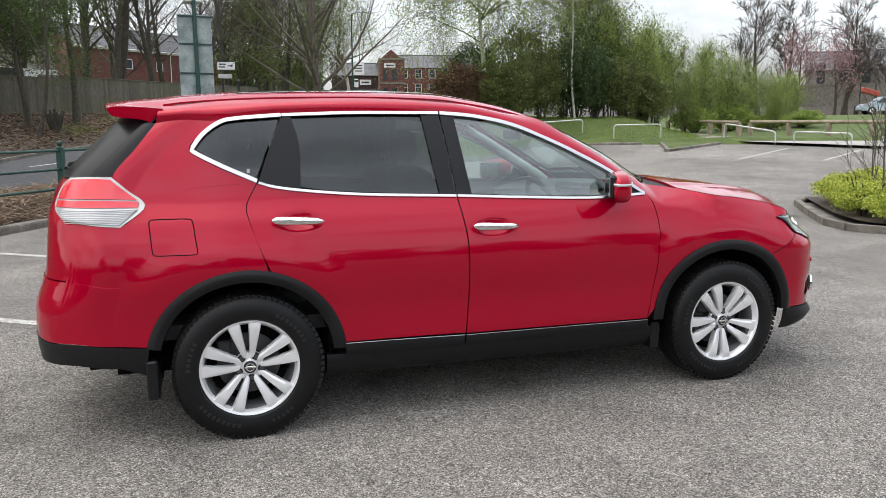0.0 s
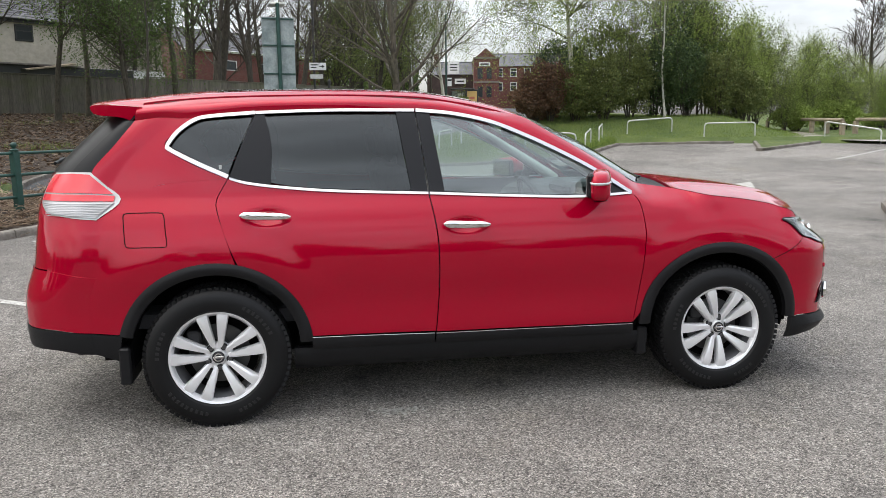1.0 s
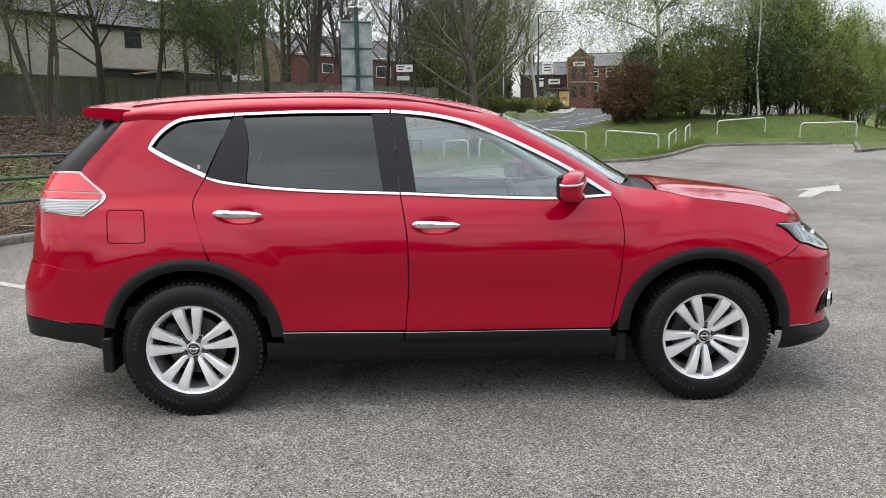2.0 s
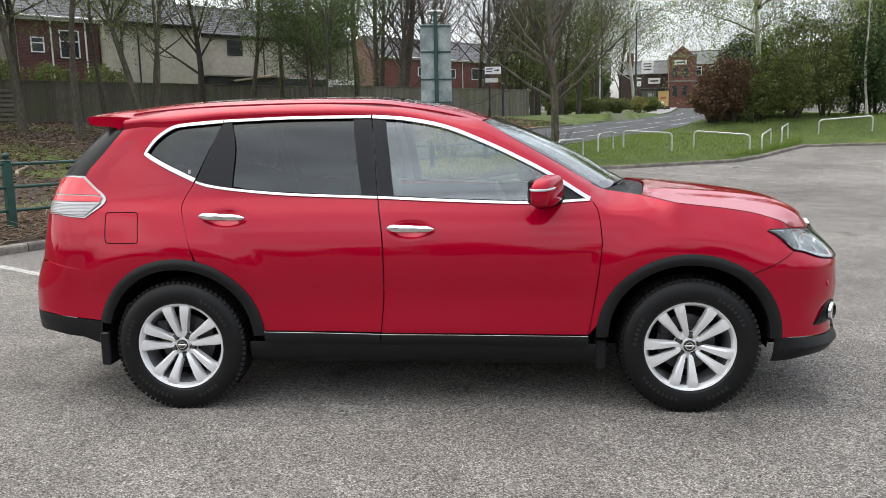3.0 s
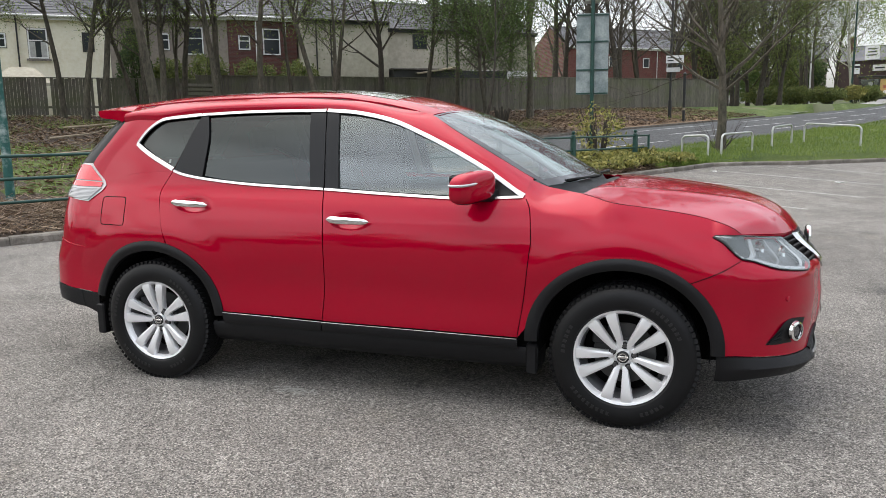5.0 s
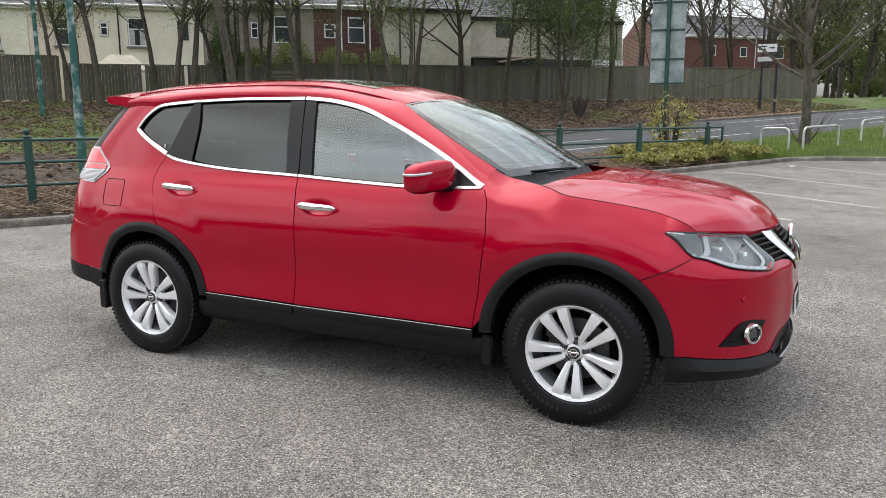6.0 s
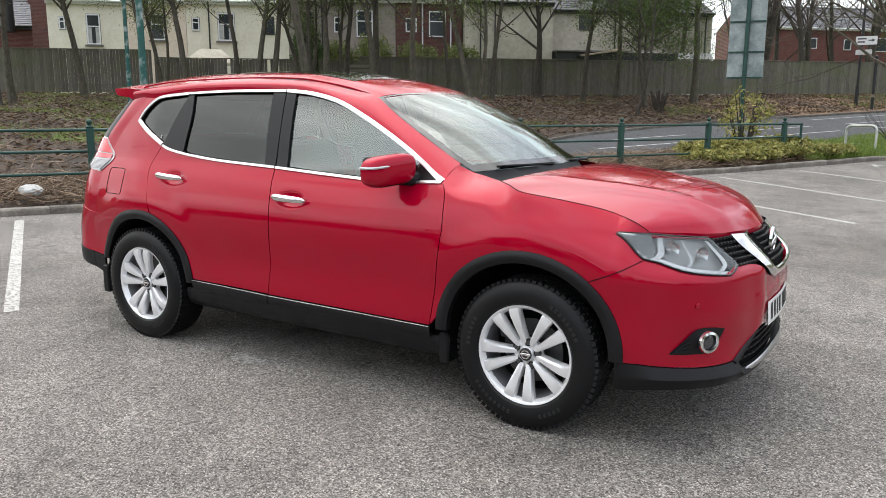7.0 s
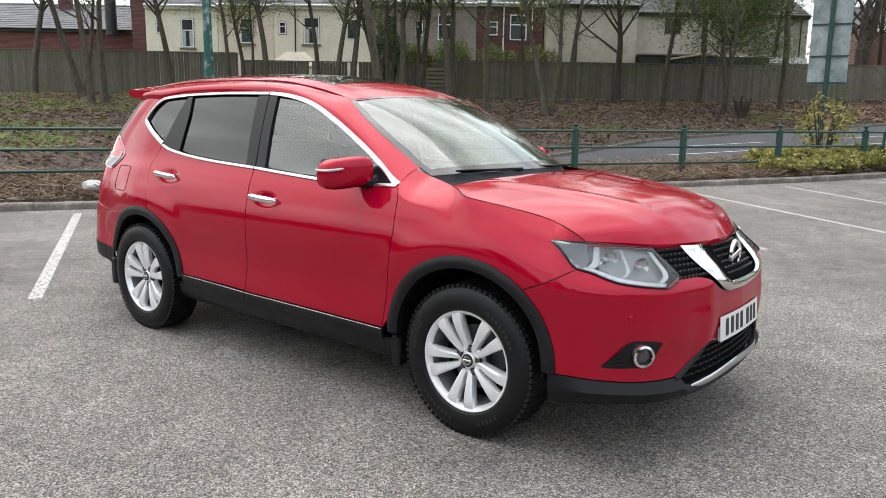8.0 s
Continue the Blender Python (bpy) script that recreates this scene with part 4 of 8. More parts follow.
def side_y(x, z):
    """Half the width of the body at x and z."""
    y = SIDE(z)
    nar = 0.03 * (max(0.0, x - 2.7) / 0.4) ** 2
    y -= nar * smooth01((z - 0.74) / 0.2)
    if x > 2.16:
        zs, to = SHOULDER(min(x, 3.4)), ROLL_TO(min(x, 3.4))
        span = 0.11 + 0.09 * smooth01((x - 2.45) / 0.30)
        if z > zs - span:
            t = min((z - zs + span) / span, 1)
            top = SIDE(zs) - nar * smooth01((zs - 0.74) / 0.2)
            y -= smooth01((x - 2.16) / 0.06) * (top - to) * t ** (1.6 + 0.3 * smooth01((x - 2.40) / 0.30))
    if x < 0:
        y -= 0.085 * smooth01(-x / 0.75) * (0.75 + 0.25 * smooth01((z - 0.45) / 0.35))
    # flared shoulders over the wheels, and the doors' hollow above the sill
    for cx in (0.0, 2.71):
        q = math.hypot((x - cx) / 0.64, (z - 0.40) / 0.56)
        y += 0.012 * smooth01((1.10 - q) / 0.24) * smooth01((z - 0.50) / 0.36)
    mid = smooth01((x - 0.45) / 0.35) * (1 - smooth01((x - 1.95) / 0.35))
    y += mid * (0.004 * math.exp(-((z - 0.42) / 0.06) ** 2) - 0.004 * math.exp(-((z - 0.60) / 0.12) ** 2))
    for hx, hz in ((0.30, 1.035), (1.285, 0.967)):
        r2 = ((x - hx) / 0.125) ** 2 + ((z - hz) / 0.05) ** 2
        if r2 < 1:
            y -= 0.022 * (1 - r2) ** 1.5
    return y


def front(v, z):
    """The nose: v = 0 at the middle, 1 beside the wheel."""
    s = abs(v)
    p = lf(s) * (1 - smooth01((z - 0.74) / 0.19)) + hf(s) * smooth01((z - 0.74) / 0.19)
    x = p[0] + FRONT_DX(min(z, 1)) * (1 - s ** 3)
    y = p[1] + s ** 4 * (side_y(3.10, z) - p[1])
    return np.array([x, math.copysign(y, v) if v else 0.0, z])


def rear(v, z):
    s = abs(v)
    p = rp(s)
    x = p[0] + REAR_DX(z)
    y = p[1] * side_y(-0.56 + REAR_DX(z), z) / 0.80
    return np.array([x, math.copysign(y, v) if v else 0.0, z])


RPL = np.array([rp(t) for t in np.linspace(0, 1, 80)])


def body_y(x, z):
    """Half width at x, z on the flank and round the rear corner."""
    xe = -0.56 + REAR_DX(z)
    if x >= xe:
        return side_y(x, z)
    k = side_y(xe, z) / 0.80
    return float(np.interp(x - REAR_DX(z), RPL[:, 0], RPL[:, 1])) * k


def flank(pt, out=0.0):
    x, z = float(pt[0]), float(pt[1])
    return np.array([x, -body_y(x, z) - out, z])


car = thing("car", "clean red five-door crossover car with silver alloy wheels, parked", "car")


def panel(name, fn, nu, nv, mat, label="", inward=(0, 1, 0), skirt=0.018, gap=0.0, both=True, parent=None, bias=None, thick=True):
    """A body panel with folded-in edges; with both, its mirror image too."""
    made = []
    for side in ((1, -1) if both else (1,)):
        sh = Shape()
        vs = []
        for i in range(nu + 1):
            for j in range(nv + 1):
                u, v = gap + (1 - 2 * gap) * i / nu, gap + (1 - 2 * gap) * j / nv
                if bias:
                    v = bias(v)
                vs.append(Vector(fn(u, v)))
        fs = [(i * (nv + 1) + j, (i + 1) * (nv + 1) + j, (i + 1) * (nv + 1) + j + 1, i * (nv + 1) + j + 1) for i in range(nu) for j in range(nv)]
        ring = [i * (nv + 1) for i in range(nu + 1)] + [nu * (nv + 1) + j for j in range(1, nv + 1)] + [i * (nv + 1) + nv for i in range(nu - 1, -1, -1)] + [j for j in range(nv - 1, 0, -1)]
        if skirt:
            mid = sum(vs, Vector()) / len(vs)
            inn = Vector(inward)
            k = len(vs)
            for r in ring:
                vs.append(vs[r] + inn * skirt + (mid - vs[r]).normalized() * 0.003)
            n = len(ring)
            fs += [(ring[i], ring[(i + 1) % n], k + (i + 1) % n, k + i) for i in range(n)]
        if side < 0:
            vs = [Vector((v.x, -v.y, v.z)) for v in vs]
            fs = [tuple(reversed(f)) for f in fs]
        sh.add(vs, fs)
        ob = part(name, sh, mat, parent or car, label)
        smoothed(ob, 38)
        made.append(ob)
    return made


def line_tube(name, pts, r, mat, label="", both=True, n=6, parents=None):
    for i, side in enumerate((1, -1) if both else (1,)):
        sh = Shape().tube([(p[0], p[1] * side, p[2]) for p in pts], r, n)
        ob = part(name, sh, mat, parents[i] if parents else car, label)
        smoothed(ob, 60)


def squash(cx):
    """The wheel openings are a little lower than they are wide."""
    return 0.91 if cx > 1 else 0.94


def arch(cx, cz, r, a0, a1, n=12):
    return [(cx + r * math.cos(radians(a)), cz + r * squash(cx) * math.sin(radians(a))) for a in np.linspace(a0, a1, n)]


TRIM_TOP = [(-.196, 1.378), (-.150, 1.44), (-.075, 1.508), (.0, 1.53), (.243, 1.549), (.615, 1.559), (1.063, 1.557), (1.258, 1.539), (1.464, 1.495), (1.653, 1.42), (1.821, 1.341), (2.0, 1.246), (2.175, 1.131), (2.217, 1.108)]
TRIM_BOT = [(-.196, 1.378), (.109, 1.223), (.20, 1.196), (.38, 1.171), (.649, 1.148), (1.107, 1.128), (1.512, 1.107), (1.911, 1.092), (2.217, 1.108)]
BSPLIT = [(1.12, .424), (1.139, .643), (1.137, .908), (1.107, 1.128)]
FSPLIT = [(2.2, .413), (2.235, .621), (2.26, .838), (2.265, .905), (2.25, 1.046), (2.217, 1.108)]
RARC, FARC = (0.03, .39, .455), (2.705, .41, .46)

# doors
door_f = coons(curve([(1.12, .424), (1.657, .42), (2.2, .413)]), curve([(1.107, 1.128), (1.512, 1.107), (1.911, 1.092), (2.217, 1.108)]), curve(BSPLIT), curve(FSPLIT))
fdoors = panel("front_door", lambda u, v: flank(door_f(u, v)), 64, 56, PAINT, "red front door", gap=0.0028)
door_r = coons(curve([(.482, .436), (.8, .434), (1.12, .427)]), curve([(.109, 1.223), (.20, 1.196), (.38, 1.171), (.649, 1.148), (1.107, 1.128)]),
               curve(arch(*RARC, 6, 74.5) + [(.092, .944), (.057, 1.062), (.054, 1.124), (.109, 1.223)]), curve([(1.12, .427)] + BSPLIT[1:]))
rdoors = panel("rear_door", lambda u, v: flank(door_r(u, v)), 64, 56, PAINT, "red rear door", gap=0.0028)

# rear quarter, lower and upper
q_low = coons(curve([(-.755, .795), (-.55, .762), (-.34, .735)] + arch(*RARC, 129, 76, 8)), curve([(-.745, 1.068), (-.51, 1.042), (-.408, 1.127), (-.2, 1.20), (.109, 1.223)]),
              curve([(-.755, .795), (-.752, .93), (-.745, 1.068)]), curve([(.14, .805), (.095, .944), (.057, 1.062), (.054, 1.124), (.109, 1.223)]))
quarters = panel("rear_quarter", lambda u, v: flank(q_low(u, v)), 64, 32, PAINT, gap=0.0015)
q_up = coons(curve([(-.408, 1.127), (-.2, 1.20), (.109, 1.223)]), curve([(-.334, 1.509), (-.2, 1.523), (-.046, 1.518)]),
             curve([(-.408, 1.127), (-.47, 1.195), (-.535, 1.262), (-.43, 1.39), (-.334, 1.509)]), curve([(.109, 1.223), (-.05, 1.29), (-.188, 1.38), (-.13, 1.46), (-.046, 1.518)]))
panel("d_pillar", lambda u, v: flank(q_up(u, v)), 40, 36, PAINT, skirt=0.012)


# roof side rail and windscreen pillar
def roof_z(x, y):
    zc = ROOFLINE(x)
    t = abs(y) / 0.62
    return zc - 0.045 * t ** 2 - 0.085 * t ** 9


ROOFLINE = table([(-.6, 1.60), (-.45, 1.625), (-.30, 1.648), (-.16, 1.664), (.09, 1.68), (.44, 1.688), (.78, 1.688), (1.08, 1.678), (1.23, 1.66), (1.4, 1.632), (1.57, 1.592), (1.70, 1.545), (1.8, 1.50)])
edge_y = 0.535
top_edge = curve([(-.31, -edge_y, roof_z(-.31, edge_y) - .004)] + [(x, -edge_y, roof_z(x, edge_y) - .004) for x in (0, .4, .8, 1.2, 1.5)] + [(1.655, -.555, 1.52), (1.80, -.60, 1.437), (2.0, -.635, 1.323), (2.232, -.639, 1.187)])
low_edge = curve([flank((-.334, 1.509)), flank((-.2, 1.523)), flank((-.046, 1.520))] + [flank(p) for p in TRIM_TOP[4:]])
rail_patch = coons(low_edge, top_edge, curve([flank((-.334, 1.509)), (-.325, -.60, 1.55), top_edge(0)]), curve([flank((2.217, 1.108)), flank((2.222, 1.155)), top_edge(1)]))


def rail_fn(u, v):
    p = rail_patch(u, v)
    k = 0.004 * 4 * v * (1 - v)
    return np.array([p[0], p[1] - k, p[2] + 0.6 * k])


panel("roof_side_rail", rail_fn, 90, 10, PAINT, skirt=0.01)

# front wing
def nose_flank(pt, out=0.0):
    x, z = float(pt[0]), float(pt[1])
    return np.array([x, -(front_flank(x, z) if x > 3.1 else side_y(x, z)) - out, z])


def front_flank(x, z):
    best = [front(s, z) for s in np.linspace(1, .5, 20)]
    return float(np.interp(x, [b[0] for b in best], [b[1] for b in best]))


SHUT = [(2.489, 1.119), (2.55, 1.107), (2.64, 1.087), (2.75, 1.072), (2.86, 1.058), (3.02, 1.03), (3.13, 1.0), (3.186, .977), (3.225, .945)]
wing = coons(curve([(2.2, .418)] + arch(*FARC, 178, 49.6, 16)[1:]), curve([(2.217, 1.108), (2.30, 1.104), (2.39, 1.109)] + SHUT),
             curve(FSPLIT), curve([(3.003, .729), (3.13, .785), (3.222, .836), (3.235, .89), (3.225, .945)]))
panel("front_wing", lambda u, v: nose_flank(wing(u, v)), 84, 64, PAINT, "red front wing", gap=0.0016, bias=lambda v: 1 - (1 - v) ** 1.5)

wing_top = coons(curve([(2.217, 1.096), (2.30, 1.092), (2.39, 1.098), (2.489, 1.110)]), curve([(2.224, 1.184), (2.30, 1.149), (2.38, 1.135), (2.489, 1.1195)]),
                 curve([(2.217, 1.096), (2.215, 1.145), (2.224, 1.184)]), curve([(2.489, 1.110), (2.489, 1.1195)]))
panel("front_wing_top", lambda u, v: nose_flank(wing_top(u, v), .0003), 40, 24, PAINT, "upper corner of the red wing", skirt=0)

# bonnet
shut = [tuple(nose_flank(p) + np.array([0, .004, .001])) for p in SHUT]
mir = lambda pts: [(x, -y, z) for x, y, z in pts]
bon_rear = [shut[0], (2.54, -.45, 1.141), (2.585, -.2, 1.151), (2.60, 0, 1.154)]
bon_front = [shut[-1], (3.302, -.63, .934), (3.402, -.50, .922), (3.45, -.40, .916), (3.503, -.236, .912), (3.537, 0, .910)]
bon = coons(curve(bon_rear + mir(bon_rear[:-1])[::-1]), curve(bon_front + mir(bon_front[:-1])[::-1]), curve(shut), curve(mir(shut)))


CROWN = table([(0, 0), (.12, .022), (.25, .037), (.5, .05), (.75, .06), (.88, .045), (1, 0)])


def bonnet_fn(u, v):
    p = bon(u, v)
    crown = CROWN(v) * (1 - abs(2 * u - 1) ** 2.4)
    ridge_y = 0.52 - 0.22 * v
    crown += 0.008 * math.exp(-((abs(p[1]) - ridge_y) / 0.05) ** 2) * math.sin(math.pi * v) ** 0.5
    return np.array([p[0], p[1], p[2] + crown])


panel("bonnet", bonnet_fn, 80, 56, PAINT, "red bonnet", inward=(0, 0, -1), skirt=0.025, gap=0.0016, both=False)

# dark shut lines of the bonnet and the bumper
for side in (1, -1):
    part("shut_line", Shape().tube([(p[0], (p[1] - .002) * side, p[2] + .0005) for p in (nose_flank(curve(SHUT)(t), -.003) for t in np.linspace(0, 1, 60))], .0020, 5), INNER, car, "dark bonnet shut line")
    part("shut_line", Shape().tube([(p[0], p[1] * side, p[2]) for p in (nose_flank(curve([(3.003, .728), (3.13, .784), (3.222, .836)])(t), -.0005) for t in np.linspace(0, 1, 24))], .0022, 5), INNER, car)

# roof, glass roof, ditch strips
hdr = lambda y: 1.655 + 0.075 * (1 - (abs(y) / 0.53) ** 2)


def roof_fn(u, v):
    y = -edge_y + 0.012 + (2 * edge_y - 0.024) * u
    x = -.30 + (hdr(y) - .01 + .30) * v
    return np.array([x, y, roof_z(x, y) + .0])


panel("roof", roof_fn, 40, 60, PAINT, "red roof", inward=(0, 0, -1), skirt=0.02, both=False)


def sunroof_fn(u, v):
    y, x = -.43 + .86 * u, 0.05 + 1.36 * v
    return np.array([x, y, roof_z(x, y) + .002])


panel("glass_roof", sunroof_fn, 24, 30, plain("black_roof_glass", (0.008, 0.009, 0.01), 0.04, 0, 1.0), "black panoramic glass roof", inward=(0, 0, -1), skirt=0.006, both=False)
line_tube("roof_strip", [(x, -edge_y + .002, roof_z(x, edge_y) - .009) for x in np.linspace(-.25, 1.60, 30)], 0.0055, BLACKPLASTIC, "dark roof channel strip")

# windscreen, cowl
scr_low = [(2.30, -.628, 1.148), (2.40, -.45, 1.158), (2.47, -.2, 1.162), (2.49, 0, 1.163)]
scr_top = [(1.665, -.553, 1.513), (1.70, -.35, 1.536), (1.725, -.12, 1.545), (1.73, 0, 1.546)]
left_edge = [(2.30, -.628, 1.148), (2.18, -.636, 1.215), (2.0, -.632, 1.322), (1.80, -.597, 1.436), (1.665, -.553, 1.513)]
scr = coons(curve(scr_low + mir(scr_low[:-1])[::-1]), curve(scr_top + mir(scr_top[:-1])[::-1]), curve(left_edge), curve(mir(left_edge)))


def screen_fn(u, v):
    p = scr(u, v)
    k = 0.028 * math.sin(math.pi * v) * math.sin(math.pi * u) ** 0.7
    return np.array([p[0] + 0.5 * k, p[1], p[2] + 0.85 * k])


screen = panel("windscreen", screen_fn, 40, 30, SCREEN, "clear raked windscreen", skirt=0, both=False)[0]
band = plain("black_glass_border", (0.006, 0.006, 0.007), 0.08, 0, 0.5)
panel("screen_border", lambda u, v: screen_fn(u, 0.985 + 0.012 * v) + np.array([0, 0, .004]), 40, 1, band, skirt=0, both=False)
panel("screen_border", lambda u, v: screen_fn(u, 0.075 * v) + np.array([0.002, 0, .003]), 40, 3, band, skirt=0, both=False)
panel("screen_border", lambda u, v: screen_fn(0.028 * u, v) + np.array([0.002, 0, .003]), 2, 24, band, skirt=0)
cowl = coons(curve(scr_low + mir(scr_low[:-1])[::-1]), curve([(x - .004, y, z - .012) for x, y, z in bon_rear + mir(bon_rear[:-1])[::-1]]), curve([scr_low[0], (2.38, -.622, 1.106), (2.485, -.69, 1.107)]), curve([(2.30, .628, 1.148), (2.38, .622, 1.106), (2.485, .69, 1.107)]))
panel("cowl", lambda u, v: cowl(u, v) - np.array([0, 0, .014 * math.sin(math.pi * v)]), 40, 6, BLACKPLASTIC, "black plastic cowl panel", skirt=0.01, inward=(0, 0, -1), both=False)
# wipers
for y0, y1 in ((-.10, -.52), (.38, -.04)):
    w0 = np.array([2.52, y0, 1.160])
    pts = [w0 + np.array([-.03 - .035 * t - 0.14 * abs(y1) * t, (y1 - y0) * t, .010 + .006 * t]) for t in np.linspace(0, 1, 8)]
    wp = part("wiper", Shape().tube([tuple(p) for p in pts], [.009, .008, .007, .006, .005, .005, .005, .003], 6), BLACKPLASTIC, car, "black wiper arm and blade")
    part("blade", Shape().tube([tuple(p + np.array([-.010, 0, -.004])) for p in pts[2:]], .006, 5), RUBBER, wp)

# side glass, black pillars, bright trim
glass_f = coons(curve([(1.183, 1.138), (1.5, 1.12), (1.93, 1.106), (2.12, 1.12)]), curve([(1.128, 1.545), (1.258, 1.528), (1.464, 1.484), (1.65, 1.41), (1.9, 1.285), (2.12, 1.155)]), curve([(1.183, 1.138), (1.155, 1.34), (1.128, 1.545)]), curve([(2.12, 1.12), (2.12, 1.155)]))
glass_r = coons(curve([(.312, 1.198), (.45, 1.176), (.70, 1.158), (1.028, 1.142)]), curve([(.278, 1.540), (.6, 1.549), (.97, 1.547)]), curve([(.312, 1.198), (.318, 1.42), (.278, 1.540)]), curve([(1.028, 1.142), (1.0, 1.34), (.97, 1.547)]))
glass_q = coons(curve([(-.165, 1.382), (-.05, 1.318), (.106, 1.238)]), curve([(-.045, 1.51), (.10, 1.529), (.242, 1.541)]), curve([(-.165, 1.382), (-.12, 1.45), (-.045, 1.51)]), curve([(.106, 1.238), (.172, 1.39), (.242, 1.541)]))
for ds, nm, g, mat, lab in ((fdoors, "window_glass", glass_f, GLASS, "lightly tinted clear door glass"), (rdoors, "window_glass", glass_r, PRIVACY, "dark tinted privacy glass"), (None, "quarter_window", glass_q, PRIVACY, "dark tinted quarter window")):
    obs = panel(nm, lambda u, v, g=g: flank(g(u, v), -0.012), 30, 20, mat, lab, skirt=0)
    if ds:
        for o, d in zip(obs, ds):
            o.parent = d
bp_r = coons(curve([(1.020, 1.142), (1.102, 1.136)]), curve([(.962, 1.552), (1.058, 1.553)]), curve([(1.020, 1.142), (.99, 1.34), (.962, 1.552)]), curve([(1.102, 1.136), (1.084, 1.34), (1.058, 1.553)]))
bp_f = coons(curve([(1.112, 1.136), (1.192, 1.130)]), curve([(1.066, 1.553), (1.138, 1.548)]), curve([(1.112, 1.136), (1.09, 1.34), (1.066, 1.553)]), curve([(1.192, 1.130), (1.164, 1.34), (1.138, 1.548)]))
cp = coons(curve([(.116, 1.226), (.21, 1.204), (.315, 1.188)]), curve([(.252, 1.546), (.27, 1.547), (.29, 1.548)]), curve([(.116, 1.226), (.18, 1.39), (.252, 1.546)]), curve([(.315, 1.188), (.322, 1.40), (.29, 1.548)]))
for nm, g, par in (("door_pillar_trim", bp_r, rdoors), ("door_pillar_trim", bp_f, fdoors), ("door_pillar_trim", cp, rdoors)):
    for o, d in zip(panel(nm, lambda u, v, g=g: flank(g(u, v), 0.001), 6, 20, GLOSSBLACK, "satin black pillar trim", skirt=0.012), par):
        o.parent = d
mp = coons(curve([(2.06, 1.102), (2.20, 1.112)]), curve([(2.06, 1.19), (2.19, 1.118)]), curve([(2.06, 1.102), (2.06, 1.19)]), curve([(2.20, 1.112), (2.19, 1.118)]))
for o, d in zip(panel("mirror_triangle", lambda u, v: flank(mp(u, v), -.004), 8, 8, GLOSSBLACK, skirt=0.01), fdoors):
    o.parent = d


def trim_band(pts, width, name, label, parents, n=60, close=False):
    """Bright strip that follows the window line."""
    c = curve(pts)
    for side, par in zip((1, -1), parents):
        sh = Shape()
        for i in range(n + 1):
            t = i / n
            p, q = c(max(0, t - .004)), c(min(1, t + .004))
            d = (q - p) / max(1e-9, np.linalg.norm(q - p))
            nrm = np.array([-d[1], d[0]])
            m = c(t)
            for k, o in ((-.5, .0), (-.35, .009), (.35, .009), (.5, .0)):
                e = flank(m + nrm * width * k, o)
                sh.v.append((e[0], e[1] * side, e[2]))
        for i in range(n):
            for k in range(3):
                f = (i * 4 + k, i * 4 + k + 1, i * 4 + k + 5, i * 4 + k + 4)
                sh.f.append(f if side > 0 else tuple(reversed(f)))
        smoothed(part(name, sh, SATIN, par, label), 60)


off = lambda pts, d: [(x, z + d) for x, z in pts]
trim_band([(.109, 1.231), (-.05, 1.305), (-.172, 1.372), (-.172, 1.395), (-.125, 1.455), (-.055, 1.506), (.02, 1.528), (.246, 1.546)], 0.024, "window_trim", "bright window surround", [car, car])
trim_band([(.25, 1.546), (.615, 1.556), (1.058, 1.554)], 0.020, "window_trim", "bright window surround", rdoors)
trim_band([(.116, 1.224), (.20, 1.199), (.38, 1.174), (.649, 1.151), (1.103, 1.131)], 0.015, "window_trim", "bright window surround", rdoors)
trim_band([(1.067, 1.554), (1.258, 1.536), (1.464, 1.491), (1.653, 1.416), (1.821, 1.337), (2.0, 1.242), (2.17, 1.134), (2.212, 1.110)], 0.023, "window_trim", "bright window surround", fdoors)
trim_band([(1.111, 1.131), (1.512, 1.110), (1.911, 1.096), (2.21, 1.108)], 0.015, "window_trim", "bright window surround", fdoors)
# pale sticker on the quarter window
part("sticker", Shape().grid(lambda u, v: flank((.066 + .014 * u, 1.268 + .020 * v), -.009), 2, 2), CURTAIN, car, "small white sticker")

# handles
for doors, (hx, hz, slope) in ((rdoors, (0.285, 1.043, -.045)), (fdoors, (1.288, 0.975, -.03))):
    for side, d in zip((1, -1), doors):
        sh = Shape()
        n, m = 18, 10
        for i in range(n + 1):
            t = -1 + 2 * i / n
            x, z = hx + .122 * t, hz + slope * .122 * t
            yb = -SIDE(hz) - .030 - .012 * (1 - t * t)
            r = 0.0185 * max(0.05, 1 - abs(t) ** 6) ** 0.5
            for j in range(m):
                a = 2 * math.pi * j / m
                sh.v.append((x, (yb + .55 * r * math.sin(a) + .004) * side, z + r * math.cos(a) * (1 - .15 * t)))
        for i in range(n):
            sh.f += [(i * m + j, i * m + (j + 1) % m, (i + 1) * m + (j + 1) % m, (i + 1) * m + j) for j in range(m)]
        sh.f += [tuple(range(m)), tuple(n * m + j for j in reversed(range(m)))]
        smoothed(part("door_handle", sh, CHROME, d, "chrome door handle"), 50)
        for t in (-.085, .085):
            part("handle_mount", Shape().box((hx + t - .014, -SIDE(hz) * side - .03, hz - .012), (hx + t + .014, -SIDE(hz) * side + .03, hz + .010), bevel=.004), CHROME, d)

